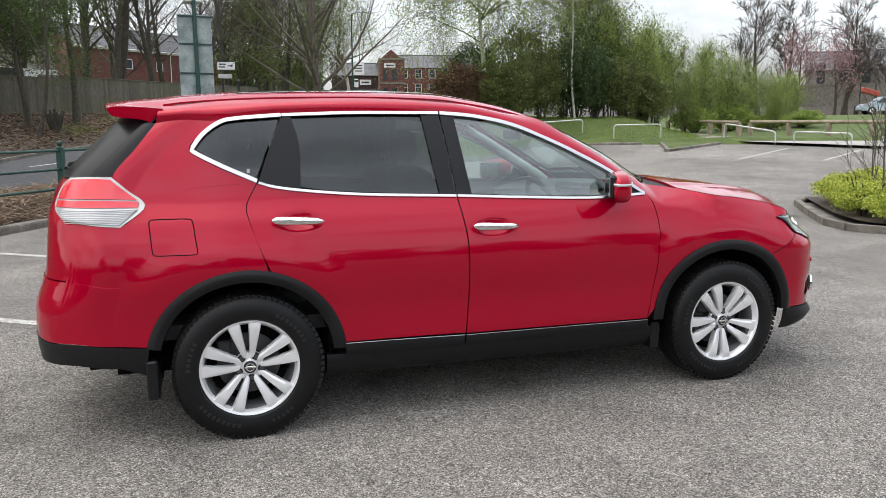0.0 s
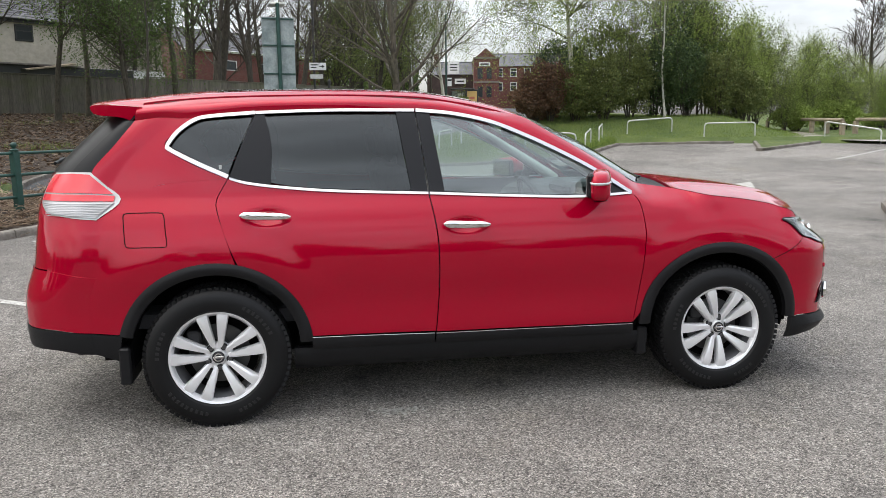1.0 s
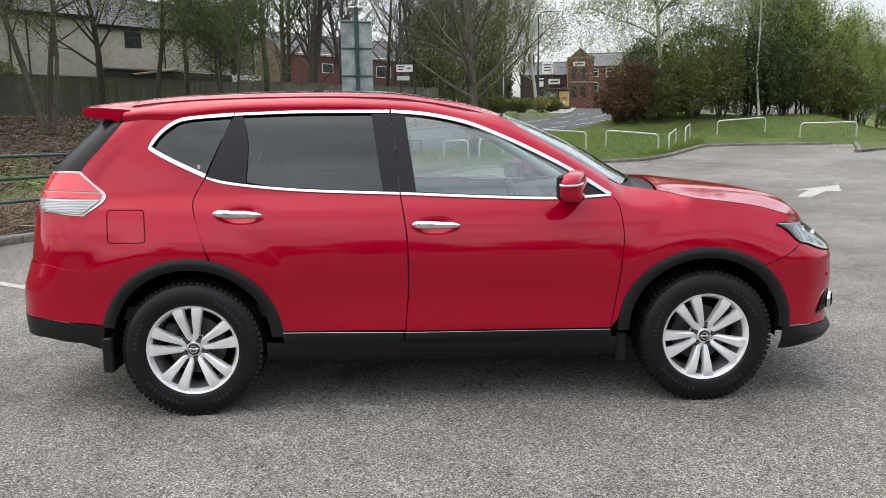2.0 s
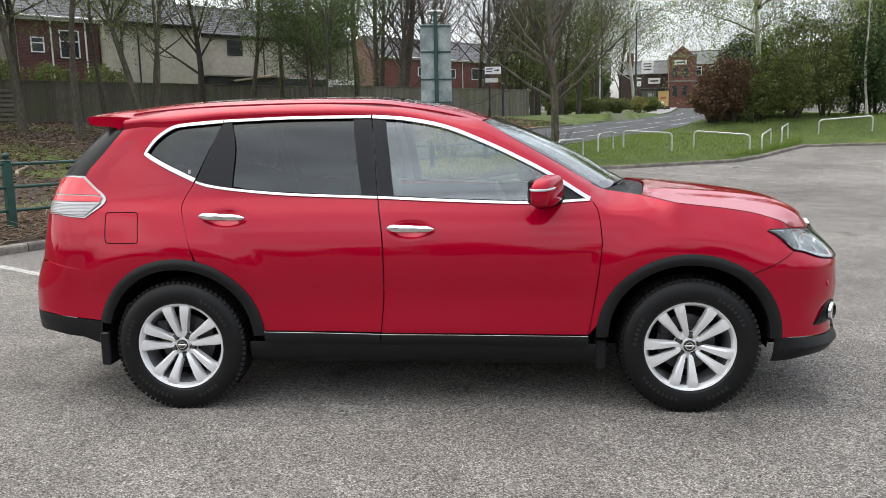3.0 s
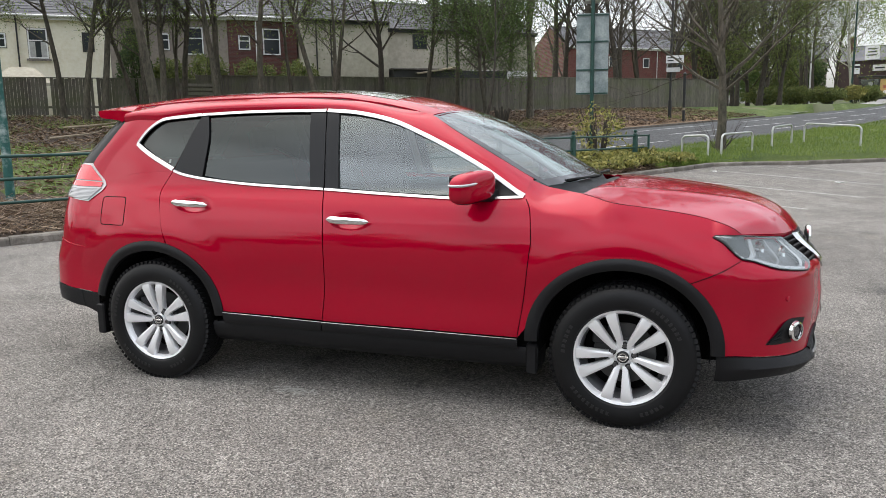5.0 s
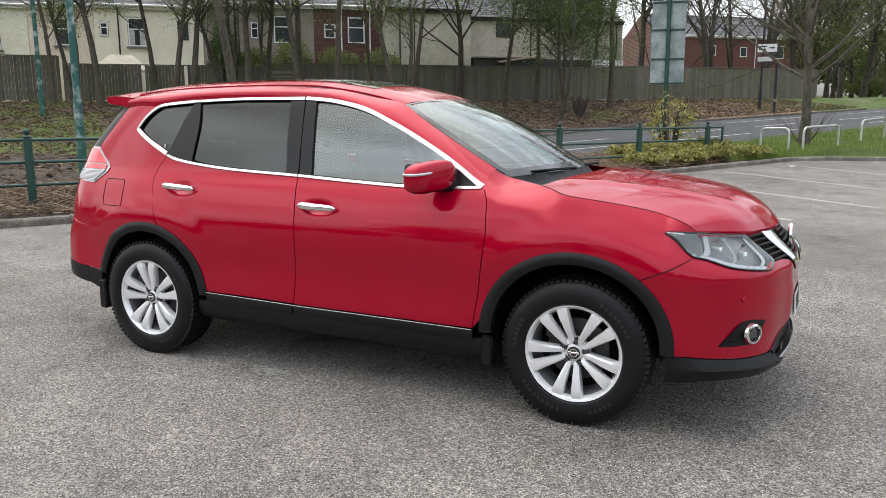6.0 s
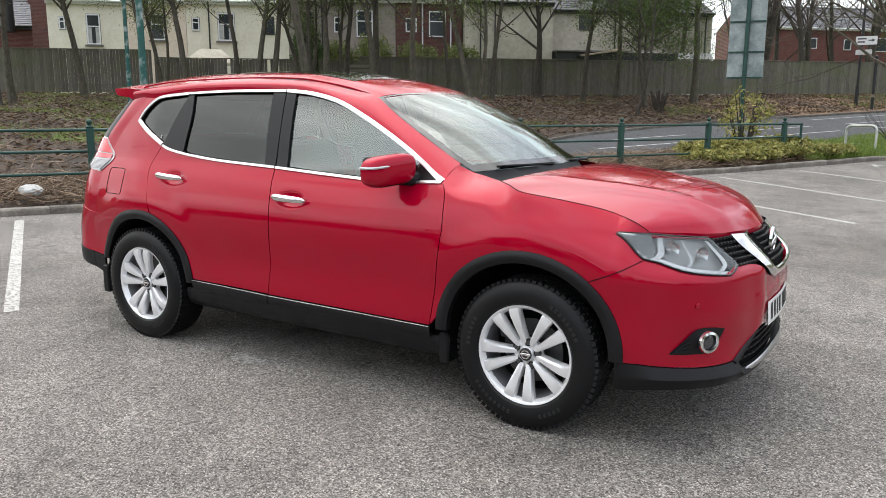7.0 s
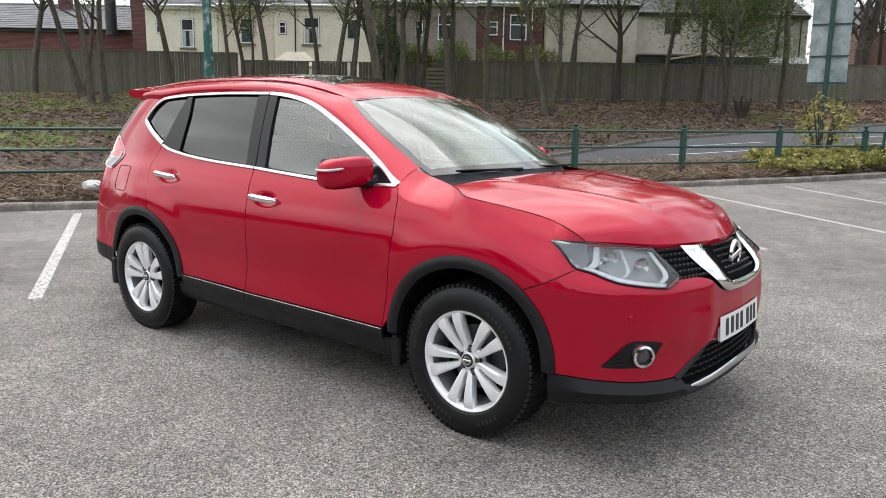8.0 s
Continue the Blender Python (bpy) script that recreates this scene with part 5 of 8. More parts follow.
# black sills, door cladding, arch cladding
clad_f = coons(curve([(1.118, .366), (1.66, .362), (2.2, .353)]), curve([(1.12, .415), (1.657, .411), (2.2, .404)]), curve([(1.118, .366), (1.12, .415)]), curve([(2.2, .353), (2.2, .404)]))
clad_r = coons(curve([(.495, .369), (.8, .369), (1.11, .367)]), curve([(.488, .428), (.8, .424), (1.112, .416)]), curve([(.495, .369), (.488, .428)]), curve([(1.11, .367), (1.112, .416)]))
for g, ds in ((clad_f, fdoors), (clad_r, rdoors)):
    for o, d in zip(panel("door_cladding", lambda u, v, g=g: flank(g(u, v), .006 + .004 * math.sin(math.pi * v)), 30, 5, BLACKPLASTIC, "black plastic door cladding", skirt=.02), ds):
        o.parent = d
trim = [flank(p, .009) for p in [(.492, .431), (.8, .427), (1.112, .419)]]
line_tube("bright_strip", trim, .0018, SATIN, "thin bright strip", parents=rdoors)
line_tube("bright_strip", [flank(p, .009) for p in [(1.12, .418), (1.657, .414), (2.195, .407)]], .0018, SATIN, "thin bright strip", parents=fdoors)


def sill_fn(u, v):
    x = .40 + 1.90 * u
    prof = curve([(-.76, .235), (-.80, .255), (-.832, .285), (-.846, .335), (-.842, .366)])
    p = prof(v)
    return np.array([x, p[0], p[1] + .003 - .012 * u])


panel("sill", sill_fn, 20, 10, BLACKPLASTIC, "black plastic sill", skirt=.05)


def arch_ring(name, arc, rin, rout, a0, a1):
    cx, cz, _ = arc

    def fn(u, v):
        a = radians(a0 + (a1 - a0) * u)
        r = rin + (rout - rin) * v
        x, z = cx + r * math.cos(a), cz + r * squash(cx) * math.sin(a)
        yy = front_flank(x, z) if x > 3.1 else body_y(x, z)
        o = .006 + .009 * math.sin(math.pi * v)
        return np.array([x, -yy - o, z])
    panel(name, fn, 60, 8, BLACKPLASTIC, "black plastic wheel arch trim", skirt=.03)


arch_ring("rear_arch_trim", RARC, .404, .466, 3, 168)
arch_ring("front_arch_trim", FARC, .405, .468, 181, -2)


# wheel-house liners
def liner(cx, cz, r):
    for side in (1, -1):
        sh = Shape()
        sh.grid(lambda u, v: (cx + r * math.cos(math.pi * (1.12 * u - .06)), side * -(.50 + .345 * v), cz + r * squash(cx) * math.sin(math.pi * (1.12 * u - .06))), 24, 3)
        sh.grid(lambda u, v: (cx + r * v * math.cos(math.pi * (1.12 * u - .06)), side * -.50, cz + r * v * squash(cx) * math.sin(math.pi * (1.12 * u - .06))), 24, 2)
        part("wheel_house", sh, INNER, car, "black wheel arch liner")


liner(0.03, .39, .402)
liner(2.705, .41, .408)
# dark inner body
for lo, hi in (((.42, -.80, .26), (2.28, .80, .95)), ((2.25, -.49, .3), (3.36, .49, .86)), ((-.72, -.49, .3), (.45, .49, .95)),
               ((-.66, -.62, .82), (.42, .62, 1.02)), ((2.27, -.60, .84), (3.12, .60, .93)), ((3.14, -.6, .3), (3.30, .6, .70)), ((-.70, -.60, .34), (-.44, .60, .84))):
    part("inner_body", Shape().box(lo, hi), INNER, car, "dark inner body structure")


# mud flaps
def flap(x0, z0, z1, yb):
    for side in (1, -1):
        s = Shape().box((x0 - .035, -.12, 0), (x0 + .02, .12, z1 - z0), bevel=.008)
        part("mud_flap", s, BLACKPLASTIC, car, "black rubber mud flap", at=Matrix.Translation((0, -side * yb, z0)) @ pose(0, 0, 0, 0, 0, 0))


flap(-.40, .235, .42, .735)
flap(2.275, .225, .38, .735)


# ---- front end ----
WHEEL_EDGE = table([(.2, .955), (.40, .950), (.46, .950), (.52, .957), (.58, .975), (.64, .998), (.68, 1.0), (1.0, 1.0)])


def front_panel(name, zlo, zhi, v0, v1, mat, label="", out=0.0, nu=48, nv=14, both=False, skirt=.02, inward=(-1, 0, 0)):
    def fn(u, t):
        v = v0 + (v1 - v0) * u
        s = abs(v)
        z = zlo(s) + (zhi(s) - zlo(s)) * t
        s = s * (1 - (1 - WHEEL_EDGE(z)) * smooth01((s - .8) / .2))
        v = math.copysign(s, v)
        p = front(v, z)
        nrm = np.array([1 - .75 * s ** 2, math.copysign(.15 + .85 * s ** 1.5, -1 if v < 0 else 1) if v else 0, 0.1])
        o = out(s, t) if callable(out) else out
        return p + nrm / np.linalg.norm(nrm) * o
    return panel(name, fn, nu, nv, mat, label, inward=inward, skirt=skirt, both=both)


BUMP_TOP = table([(0, .70), (.14, .702), (.23, .728), (.30, .775), (.36, .79), (.43, .795), (.47, .788), (.52, .768), (.60, .777), (.709, .796), (.794, .829), (.852, .840), (.88, .828), (.93, .806), (.97, .785), (1.0, .768), (1.1, .74)])
BUMP_LOW = table([(0, .488), (.20, .492), (.29, .505), (.32, .488), (.356, .453), (.40, .42), (.445, .391), (.48, .382), (.6, .383), (.73, .391), (.888, .399), (1.0, .396)])
LIP_LOW = table([(0, .280), (.25, .278), (.42, .280), (.55, .285), (.75, .290), (.94, .272), (1.0, .268)])


def nose_crease(s, t):
    # the V that runs down from the grille and the step over the fog lamps
    return 0.012 * math.exp(-((s - .30) / .05) ** 2) * (1 - .3 * t) - 0.012 * math.exp(-((s - .62) / .14) ** 2) * math.exp(-((t - .30) / .13) ** 2)


bumper = front_panel("front_bumper", BUMP_LOW, BUMP_TOP, -1, 1, PAINT, "red front bumper", nose_crease, 120, 36)[0]
# bumper side up to the wheel arch
fb_side = coons(curve([(3.083, .648), (3.101, .648)]), curve([(3.004, .727), (3.06, .752), (3.101, .767)]), curve(arch(*FARC, 34.65, 49.2, 6)), curve([(3.101, .648), (3.101, .767)]))
# lower dark lip
front_panel("front_lip", LIP_LOW, lambda s: BUMP_LOW(s) - .005 if s > .45 else .335 + .05 * smooth01((s - .40) / .05), -1, 1, BLACKPLASTIC, "black lower bumper lip", lambda s, t: .003 + .022 * max(0, 1 - abs(t - .5) / .5) * smooth01((s - .2) / .25) * (1 - smooth01((s - .8) / .2)), 120, 12)
# black frame along the slanting intake edge
for side in (1, -1):
    pts = [front(side * v, BUMP_LOW(v) - .012) + np.array([.0, 0, 0]) for v in np.linspace(.30, .46, 14)]
    part("intake_frame", Shape().tube([tuple(p) for p in pts], [.010] * 3 + [.014] * 11, 8), BLACKPLASTIC, car, "black intake surround")
front_panel("lower_intake", lambda s: .31, lambda s: max(.33, min(.515, BUMP_LOW(s) + .012)), -.45, .45, INNER, "dark lower air intake", -.03, 40, 8)
# mesh of the lower intake
for i in range(5):
    z = .365 + .028 * i
    w = .43 - .030 * i
    pts = [front(v, z) + np.array([-.018 + .004 * (k % 2), 0, .006 * (k % 2)]) for k, v in enumerate(np.linspace(-w, w, 41))]
    part("intake_mesh", Shape().tube([tuple(p) for p in pts], .006, 4), BLACKPLASTIC, bumper)
# bright strip on the lip
pts = [front(v, .318 + .022 * (1 - abs(v) / .45)) + np.array([.010, 0, 0]) for v in np.linspace(-.45, .45, 41)]
sh = Shape()
for i, p in enumerate(pts):
    t = 1 - (abs(i - 20) / 20) ** 4
    for dz, dx in ((-.020, 0), (-.012, .008), (.012, .008), (.020, 0)):
        sh.v.append((p[0] + dx * t - .004, p[1], p[2] + dz * (.15 + .75 * t)))
sh.f += [(i * 4 + k, (i + 1) * 4 + k, (i + 1) * 4 + k + 1, i * 4 + k + 1) for i in range(40) for k in range(3)]
smoothed(part("bright_lip_strip", sh, SATIN, bumper, "bright silver lip strip"), 60)
# tow / fog guards in the intake
for side in (-1, 1):
    p = front(.37 * side, .385)
    part("intake_peg", Shape().lathe([(.022, -.02), (.022, .045), (.016, .05)], (p[0] - .04, p[1], p[2]), 12, axis="y"), BLACKPLASTIC, bumper)

# grille
front_panel("grille", lambda s: BUMP_TOP(s) - .006, lambda s: .915, -.50, .50, INNER, "black grille", -.012, 40, 8)
for side in (-1, 1):
    gr = Shape()
    for i in range(6):
        z = .795 + .020 * i
        a0, a1 = .20, .465 + .009 * i
        pts = [front(side * v, z + .005 * (k % 2)) + np.array([.003, 0, 0]) for k, v in enumerate(np.linspace(a0, a1, 26))]
        gr.tube([tuple(p) for p in pts], .0055, 4)
    part("grille_mesh", gr, BLACKPLASTIC, car, "black honeycomb grille mesh")
gr = Shape()
for i in range(6):
    z = .775 + .022 * i
    pts = [front(v, z + .005 * (k % 2)) + np.array([.006, 0, 0]) for k, v in enumerate(np.linspace(-.15, .15, 20))]
    gr.tube([tuple(p) for p in pts], .005, 4)
part("grille_mesh", gr, BLACKPLASTIC, car)
# bright V
vcurve_out = curve([(.372, .910), (.345, .865), (.315, .822), (.27, .775), (.222, .732), (.18, .712), (.125, .702), (0, .698)])
vcurve_in = curve([(.238, .905), (.222, .865), (.205, .825), (.19, .79), (.172, .764), (.15, .751), (.115, .744), (0, .742)])
for side in (1, -1):
    sh = Shape()

    def vfn(u, v):
        a, b = vcurve_out(u), vcurve_in(u)
        m = a + (b - a) * v
        p = front(side * float(m[0]), float(m[1]))
        return p + np.array([.006 + .018 * math.sin(math.pi * min(1, .1 + v * .8)), 0, 0])
    sh.grid(vfn, 30, 8)
    if side > 0:
        sh.f = [tuple(reversed(f)) for f in sh.f]
    smoothed(part("grille_v_bar", sh, CHROME, car, "bright chrome V bar of the grille"), 50)
# round emblem, plain
bx = front(0, .84)
emb = part("emblem", Shape().lathe([(.062, .0), (.070, .008), (.066, .02), (.050, .02), (.048, .012)], (0, 0, 0), 28, axis="y", ends=False), CHROME, car, "round chrome emblem ring", at=Matrix.Translation((bx[0] + .004, 0, .840)) @ pose(0, 0, 0, 0, -12, 90))
part("emblem_back", Shape().lathe([(.05, 0), (.05, .006)], n=24, axis="y"), GLOSSBLACK, emb)
part("emblem_bar", Shape().box((-.064, -.022, -.011), (.064, -.008, .011), bevel=.003), CHROME, emb)

# number plate with plain bars
plate_m = Matrix.Translation((front(0, .545)[0] + .004, 0, .543)) @ pose(0, 0, 0, 0, -4, 0)
sh = Shape()
sh.grid(lambda u, v: (.006 - .012 * (2 * u - 1) ** 2, -.26 + .52 * u, -.0555 + .111 * v), 12, 2)
sh.grid(lambda u, v: (-.004 - .012 * (2 * u - 1) ** 2, .26 - .52 * u, -.0555 + .111 * v), 12, 2)
npl = part("number_plate", sh, PLATE, car, "white number plate with plain dark bars", at=plate_m)
for i in range(7):
    y = -.205 + .058 * i + (.03 if i > 3 else 0)
    bend_x = .0072 - .012 * (2 * (y + .016 + .26) / .52 - 1) ** 2
    part("plate_bar", Shape().box((bend_x, y, -.038), (bend_x + .0012, y + .032, .038)), DARKTRIM, npl)

# headlamps
hl_low = curve([(1.0, .938), (.955, .920), (.912, .890), (.875, .858), (.852, .843), (.794, .830), (.709, .797), (.61, .779), (.520, .768)])
hl_top = curve([(1.0, .944), (.918, .945), (.796, .938), (.652, .922), (.52, .908)])
hl = coons(hl_low, hl_top, curve([(1.0, .938), (1.0, .944)]), curve([(.520, .768), (.462, .803), (.488, .86), (.52, .908)]))


def lamp_fn(side, out):
    def fn(u, v):
        q = hl(u, v)
        s = min(float(q[0]), 1.0)
        p = front(side * s, float(q[1]))
        n = np.array([1 - .7 * s ** 2, side * (.15 + .85 * s ** 1.5), .2])
        o = out(u) if callable(out) else out
        return p + n / np.linalg.norm(n) * (o + .006 * (4 * v * (1 - v)) ** .5)
    return fn


def lamp_piece(name, side, fn, nu, nv, mat, parent, label=""):
    sh = Shape().grid(fn, nu, nv)
    if side > 0:
        sh.f = [tuple(reversed(f)) for f in sh.f]
    return smoothed(part(name, sh, mat, parent, label), 60)


deep = lambda u: .003 - .042 * smooth01((u - .36) / .09)
for side in (-1, 1):
    root = lamp_piece("headlamp", side, lamp_fn(side, .010), 44, 14, LENS, car, "clear glazed headlamp with silver reflectors")
    lamp_piece("lamp_tip", side, lambda u, v: lamp_fn(side, .003)(.39 * u, v), 20, 10, LAMPTIP, root, "dark outer tip")
    lamp_piece("lamp_housing", side, lambda u, v: lamp_fn(side, deep)(.37 + .62 * u, .02 + .96 * v), 40, 12, LAMPBOWL, root, "grey lamp bowl")
    lamp_piece("lamp_trim", side, lambda u, v: lamp_fn(side, .005)(.02 + .18 * u, .80 + .17 * v - .1 * (1 - u)), 16, 2, LAMPGREY, root, "pale edge of the lamp tip")
    rim_pts = [lamp_fn(side, .005)(u, 0) for u in np.linspace(0, 1, 30)] + [lamp_fn(side, .005)(1, v) for v in np.linspace(.1, 1, 8)] + [lamp_fn(side, .005)(u, 1) for u in np.linspace(.97, .02, 30)]
    part("lamp_rim", Shape().tube([tuple(p) for p in rim_pts], .0045, 5, closed=True), GLOSSBLACK, root)
    # faceted reflector cups with their bulbs, and the fins between them
    for u, v, r in ((.54, .54, .050), (.775, .50, .043)):
        p = lamp_fn(side, -.018)(u, v)
        m = Matrix.Translation(p) @ pose(0, 0, 0, 0, 0, 90 + side * (38 - 20 * u))
        part("reflector", Shape().lathe([(r, .005), (r * .86, -.004), (r * .6, -.013), (r * .25, -.018), (.004, -.018)], (0, 0, 0), 12, axis="y", ends=False), REFLECTOR, root, at=m)
        part("bulb", Shape().lathe([(.009, -.016), (.008, .000), (.003, .004)], (0, 0, 0), 12, axis="y"), CLEARLENS, root, at=m)
    for u0, du, mat in ((.40, .05, WHITEFIN), (.635, .022, LAMPGREY), (.885, .04, WHITEFIN)):
        lamp_piece("lamp_fin", side, lambda u, v: lamp_fn(side, -.010)(u0 + du * u + .06 * v, .16 + .74 * v), 3, 8, mat, root, "bright inner fin")
    lamp_piece("led_strip", side, lambda u, v: lamp_fn(side, -.002)(.05 + .91 * u, .025 + .12 * v), 30, 2, LAMPSILVER, root, "clear daytime light strip")
    for k in range(11):
        u0 = .25 + .065 * k
        lamp_piece("led_block", side, lambda u, v: lamp_fn(side, .003)(u0 + .034 * u, .045 + .08 * v), 2, 2, CLEARLENS, root)

# fog lamps
fp_low = curve([(.755, .447), (.70, .442), (.64, .440), (.578, .443)])
fp_top = curve([(.755, .453), (.708, .505), (.662, .552), (.60, .556), (.536, .543)])
fp = coons(fp_low, fp_top, curve([(.755, .447), (.755, .453)]), curve([(.578, .443), (.536, .543)]))
for side in (-1, 1):
    def ff(u, v, o=.002):
        q = fp(u, v)
        p = front(side * float(q[0]), float(q[1]))
        s = float(q[0])
        n = np.array([1 - .75 * s ** 2, side * (.15 + .85 * s ** 1.5), 0])
        return p + n / np.linalg.norm(n) * (o - .012 * math.exp(-((s - .62) / .14) ** 2) * .4)
    sh = Shape().grid(ff, 20, 10)
    bez = part("fog_lamp", sh, BLACKPLASTIC, car, "fog lamp in a black bezel with chrome ring")
    c = front(side * .612, .497) + np.array([.004, side * .006, 0])
    m = Matrix.Translation(c) @ pose(0, 0, 0, 0, 0, 90 + side * 38)
    part("fog_ring", Shape().lathe([(.035, -.004), (.044, -.008), (.049, .002), (.046, .014), (.036, .017)], n=26, axis="y", ends=False), CHROME, bez, "chrome ring", at=m)
    part("fog_lens", Shape().lathe([(.036, .004), (.036, .006), (.02, .010)], n=22, axis="y"), plain("dark_fog_glass", (.03, .03, .035), .05, 0, 1.0), bez, at=m)
    for k in range(3):
        part("bezel_slat", Shape().tube([tuple(ff(.05 + .04 * k, .3 + .2 * k, .006)), tuple(ff(.42, .25 + .22 * k, .006))], .004, 4), GLOSSBLACK, bez)
# parking sensors
for v in (-.665, -.33, .33, .665):
    p = front(v, .655)
    part("parking_sensor", Shape().lathe([(.013, -.002), (.013, .004), (.009, .006)], n=14, axis="y"), PAINT, bumper, at=Matrix.Translation(p) @ pose(0, 0, 0, 0, 0, 90 + math.copysign(50 * abs(v), v)))


# ---- rear end ----
def rear_panel(name, zlo, zhi, v0, v1, mat, label="", out=0.0, nu=48, nv=14):
    def fn(u, t):
        v = v0 + (v1 - v0) * u
        s = abs(v)
        z = zlo(s) + (zhi(s) - zlo(s)) * t
        p = rear(v, z)
        n = np.array([-1 + .75 * s ** 2, math.copysign(.1 + .9 * s ** 2, v) if v else 0, .1])
        return p + n / np.linalg.norm(n) * out
    return panel(name, fn, nu, nv, mat, label, inward=(1, 0, 0), both=False)


def edge_strip(name, zlo, zhi, mat, label):
    """From the rear wheel arch round to where the rear panel begins."""
    def fn(u, t):
        z = zlo(u) + (zhi(u) - zlo(u)) * t
        xa = RARC[0] - math.sqrt(max(0.0, .455 ** 2 - ((z - .39) / squash(0)) ** 2))
        xe = -.56 + REAR_DX(z)
        x = xa + (xe - xa) * u
        return np.array([x, -side_y(x, z) - .004 * u, z])
    return panel(name, fn, 12, 14, mat, label, skirt=0.015)


RB_TOP = lambda s: .797 - .032 * smooth01((s - .75) / .25)
RB_LOW = lambda s: .548 - .03 * smooth01((s - .4) / .3) - .02 * smooth01((s - .8) / .2)
RL_LOW = lambda s: .40 + .02 * s - .03 * smooth01((s - .8) / .2)
rear_panel("rear_bumper", RB_LOW, RB_TOP, -1, 1, PAINT, "red rear bumper", .004, 80, 16)
edge_strip("rear_bumper_side", lambda u: .484 + .014 * u, lambda u: .729 + .036 * u, PAINT, "red rear bumper corner")
rear_panel("rear_lower_bumper", RL_LOW, lambda s: RB_LOW(s) - .005, -1, 1, BLACKPLASTIC, "black lower rear bumper", .006, 60, 8)
edge_strip("rear_lower_corner", lambda u: .345 + .045 * u, lambda u: .479 + .013 * u, BLACKPLASTIC, "black lower rear bumper corner")
rear_panel("tailgate", lambda s: .803, lambda s: 1.25, -.80, .80, PAINT, "red tailgate", 0, 50, 24)
rear_panel("rear_window", lambda s: 1.258, lambda s: 1.535, -.785, .785, GLOSSBLACK, "dark rear window and black side strips", .002, 40, 20)
# black trim between the rear window and the pillar
pil = curve([(-.535, 1.264), (-.43, 1.39), (-.337, 1.508)])


def rear_trim_fn(u, v):
    q = pil(v)
    a = rear(-.765, float(q[1])) + np.array([-.004, -.004, 0])
    b = flank(q, -.003) + np.array([.012, 0, 0])
    return a + (b - a) * u + np.array([0, -.006 * math.sin(math.pi * u), 0])


panel("rear_pillar_trim", rear_trim_fn, 6, 16, GLOSSBLACK, "satin black rear pillar trim", skirt=.01)
# side part of the front bumper
fsk = panel("front_bumper_side", lambda u, v: flank(fb_side(u, v)) if fb_side(u, v)[0] <= 3.1 else np.array([fb_side(u, v)[0], -front_flank(float(fb_side(u, v)[0]), float(fb_side(u, v)[1])), fb_side(u, v)[1]]), 10, 16, PAINT, "red bumper corner", skirt=.012)


# spoiler over the rear window
def spoiler_fn(u, v):
    y = -.585 + 1.17 * u
    t = abs(y) / .585
    x0, z0 = -.300, roof_z(-.30, min(abs(y), .56)) - .002
    x1, z1 = -.60 + .06 * t ** 2.2, 1.608 - .028 * t ** 3
    prof = curve([(x0, z0), ((x0 + x1) / 2, (z0 + z1) / 2 + .006), (x1 + .012, z1 + .004), (x1, z1 - .008), (x1 + .022, z1 - .040), (-.46 + .06 * t, 1.545 - .02 * t), (-.36, 1.51)])
    p = prof(v)
    return np.array([p[0], y, p[1]])


panel("rear_spoiler", spoiler_fn, 40, 24, PAINT, "red roof spoiler", skirt=0, both=False)
for side in (1, -1):
    pf = [spoiler_fn(0, v) for v in np.linspace(0, 1, 25)]
    sh = Shape().add([(p[0], p[1] * side, p[2]) for p in pf], [tuple(range(25)) if side < 0 else tuple(reversed(range(25)))])
    part("spoiler_end", sh, PAINT, car)

# tail lamps
TL_OUT = [(-.80, 1.125), (-.755, 1.225), (-.72, 1.256), (-.545, 1.259), (-.47, 1.195), (-.402, 1.128), (-.45, 1.08), (-.51, 1.043), (-.745, 1.072)]


def tail_patch(bottom, top, left, right, out):
    g = coons(curve(bottom), curve(top), curve(left), curve(right))
    return lambda u, v: flank(g(u, v), out)


tl_specs = (("lamp_lens", [(-.785, 1.165), (-.60, 1.165), (-.432, 1.158)], [(-.735, 1.250), (-.64, 1.256), (-.545, 1.252)], [(-.785, 1.165), (-.765, 1.21), (-.735, 1.250)], [(-.432, 1.158), (-.49, 1.205), (-.545, 1.252)], REDLENS, "red lamp section"),
            ("lamp_lens", [(-.795, 1.128), (-.6, 1.127), (-.43, 1.124)], [(-.787, 1.157), (-.60, 1.158), (-.425, 1.150)], [(-.795, 1.128), (-.787, 1.157)], [(-.43, 1.124), (-.425, 1.150)], REDLENS, "red lamp section"),
            ("reversing_lens", [(-.748, 1.076), (-.62, 1.058), (-.512, 1.049)], [(-.795, 1.122), (-.6, 1.121), (-.428, 1.119)], [(-.748, 1.076), (-.795, 1.122)], [(-.512, 1.049), (-.428, 1.119)], CLEARLENS, "ribbed clear lamp section"))
roots = panel("tail_lamp", tail_patch([(-.752, 1.068), (-.62, 1.048), (-.508, 1.038)], [(-.73, 1.258), (-.64, 1.263), (-.540, 1.262)], [(-.752, 1.068), (-.803, 1.125), (-.77, 1.22), (-.73, 1.258)], [(-.508, 1.038), (-.398, 1.128), (-.47, 1.2), (-.540, 1.262)], .006), 24, 16, CLEARLENS, "red and clear tail lamp cluster", skirt=.02)
for nm, b, t, l, r, mat, lab in tl_specs:
    for o, par in zip(panel(nm, tail_patch(b, t, l, r, .013), 20, 6, mat, lab, skirt=.006), roots):
        o.parent = par
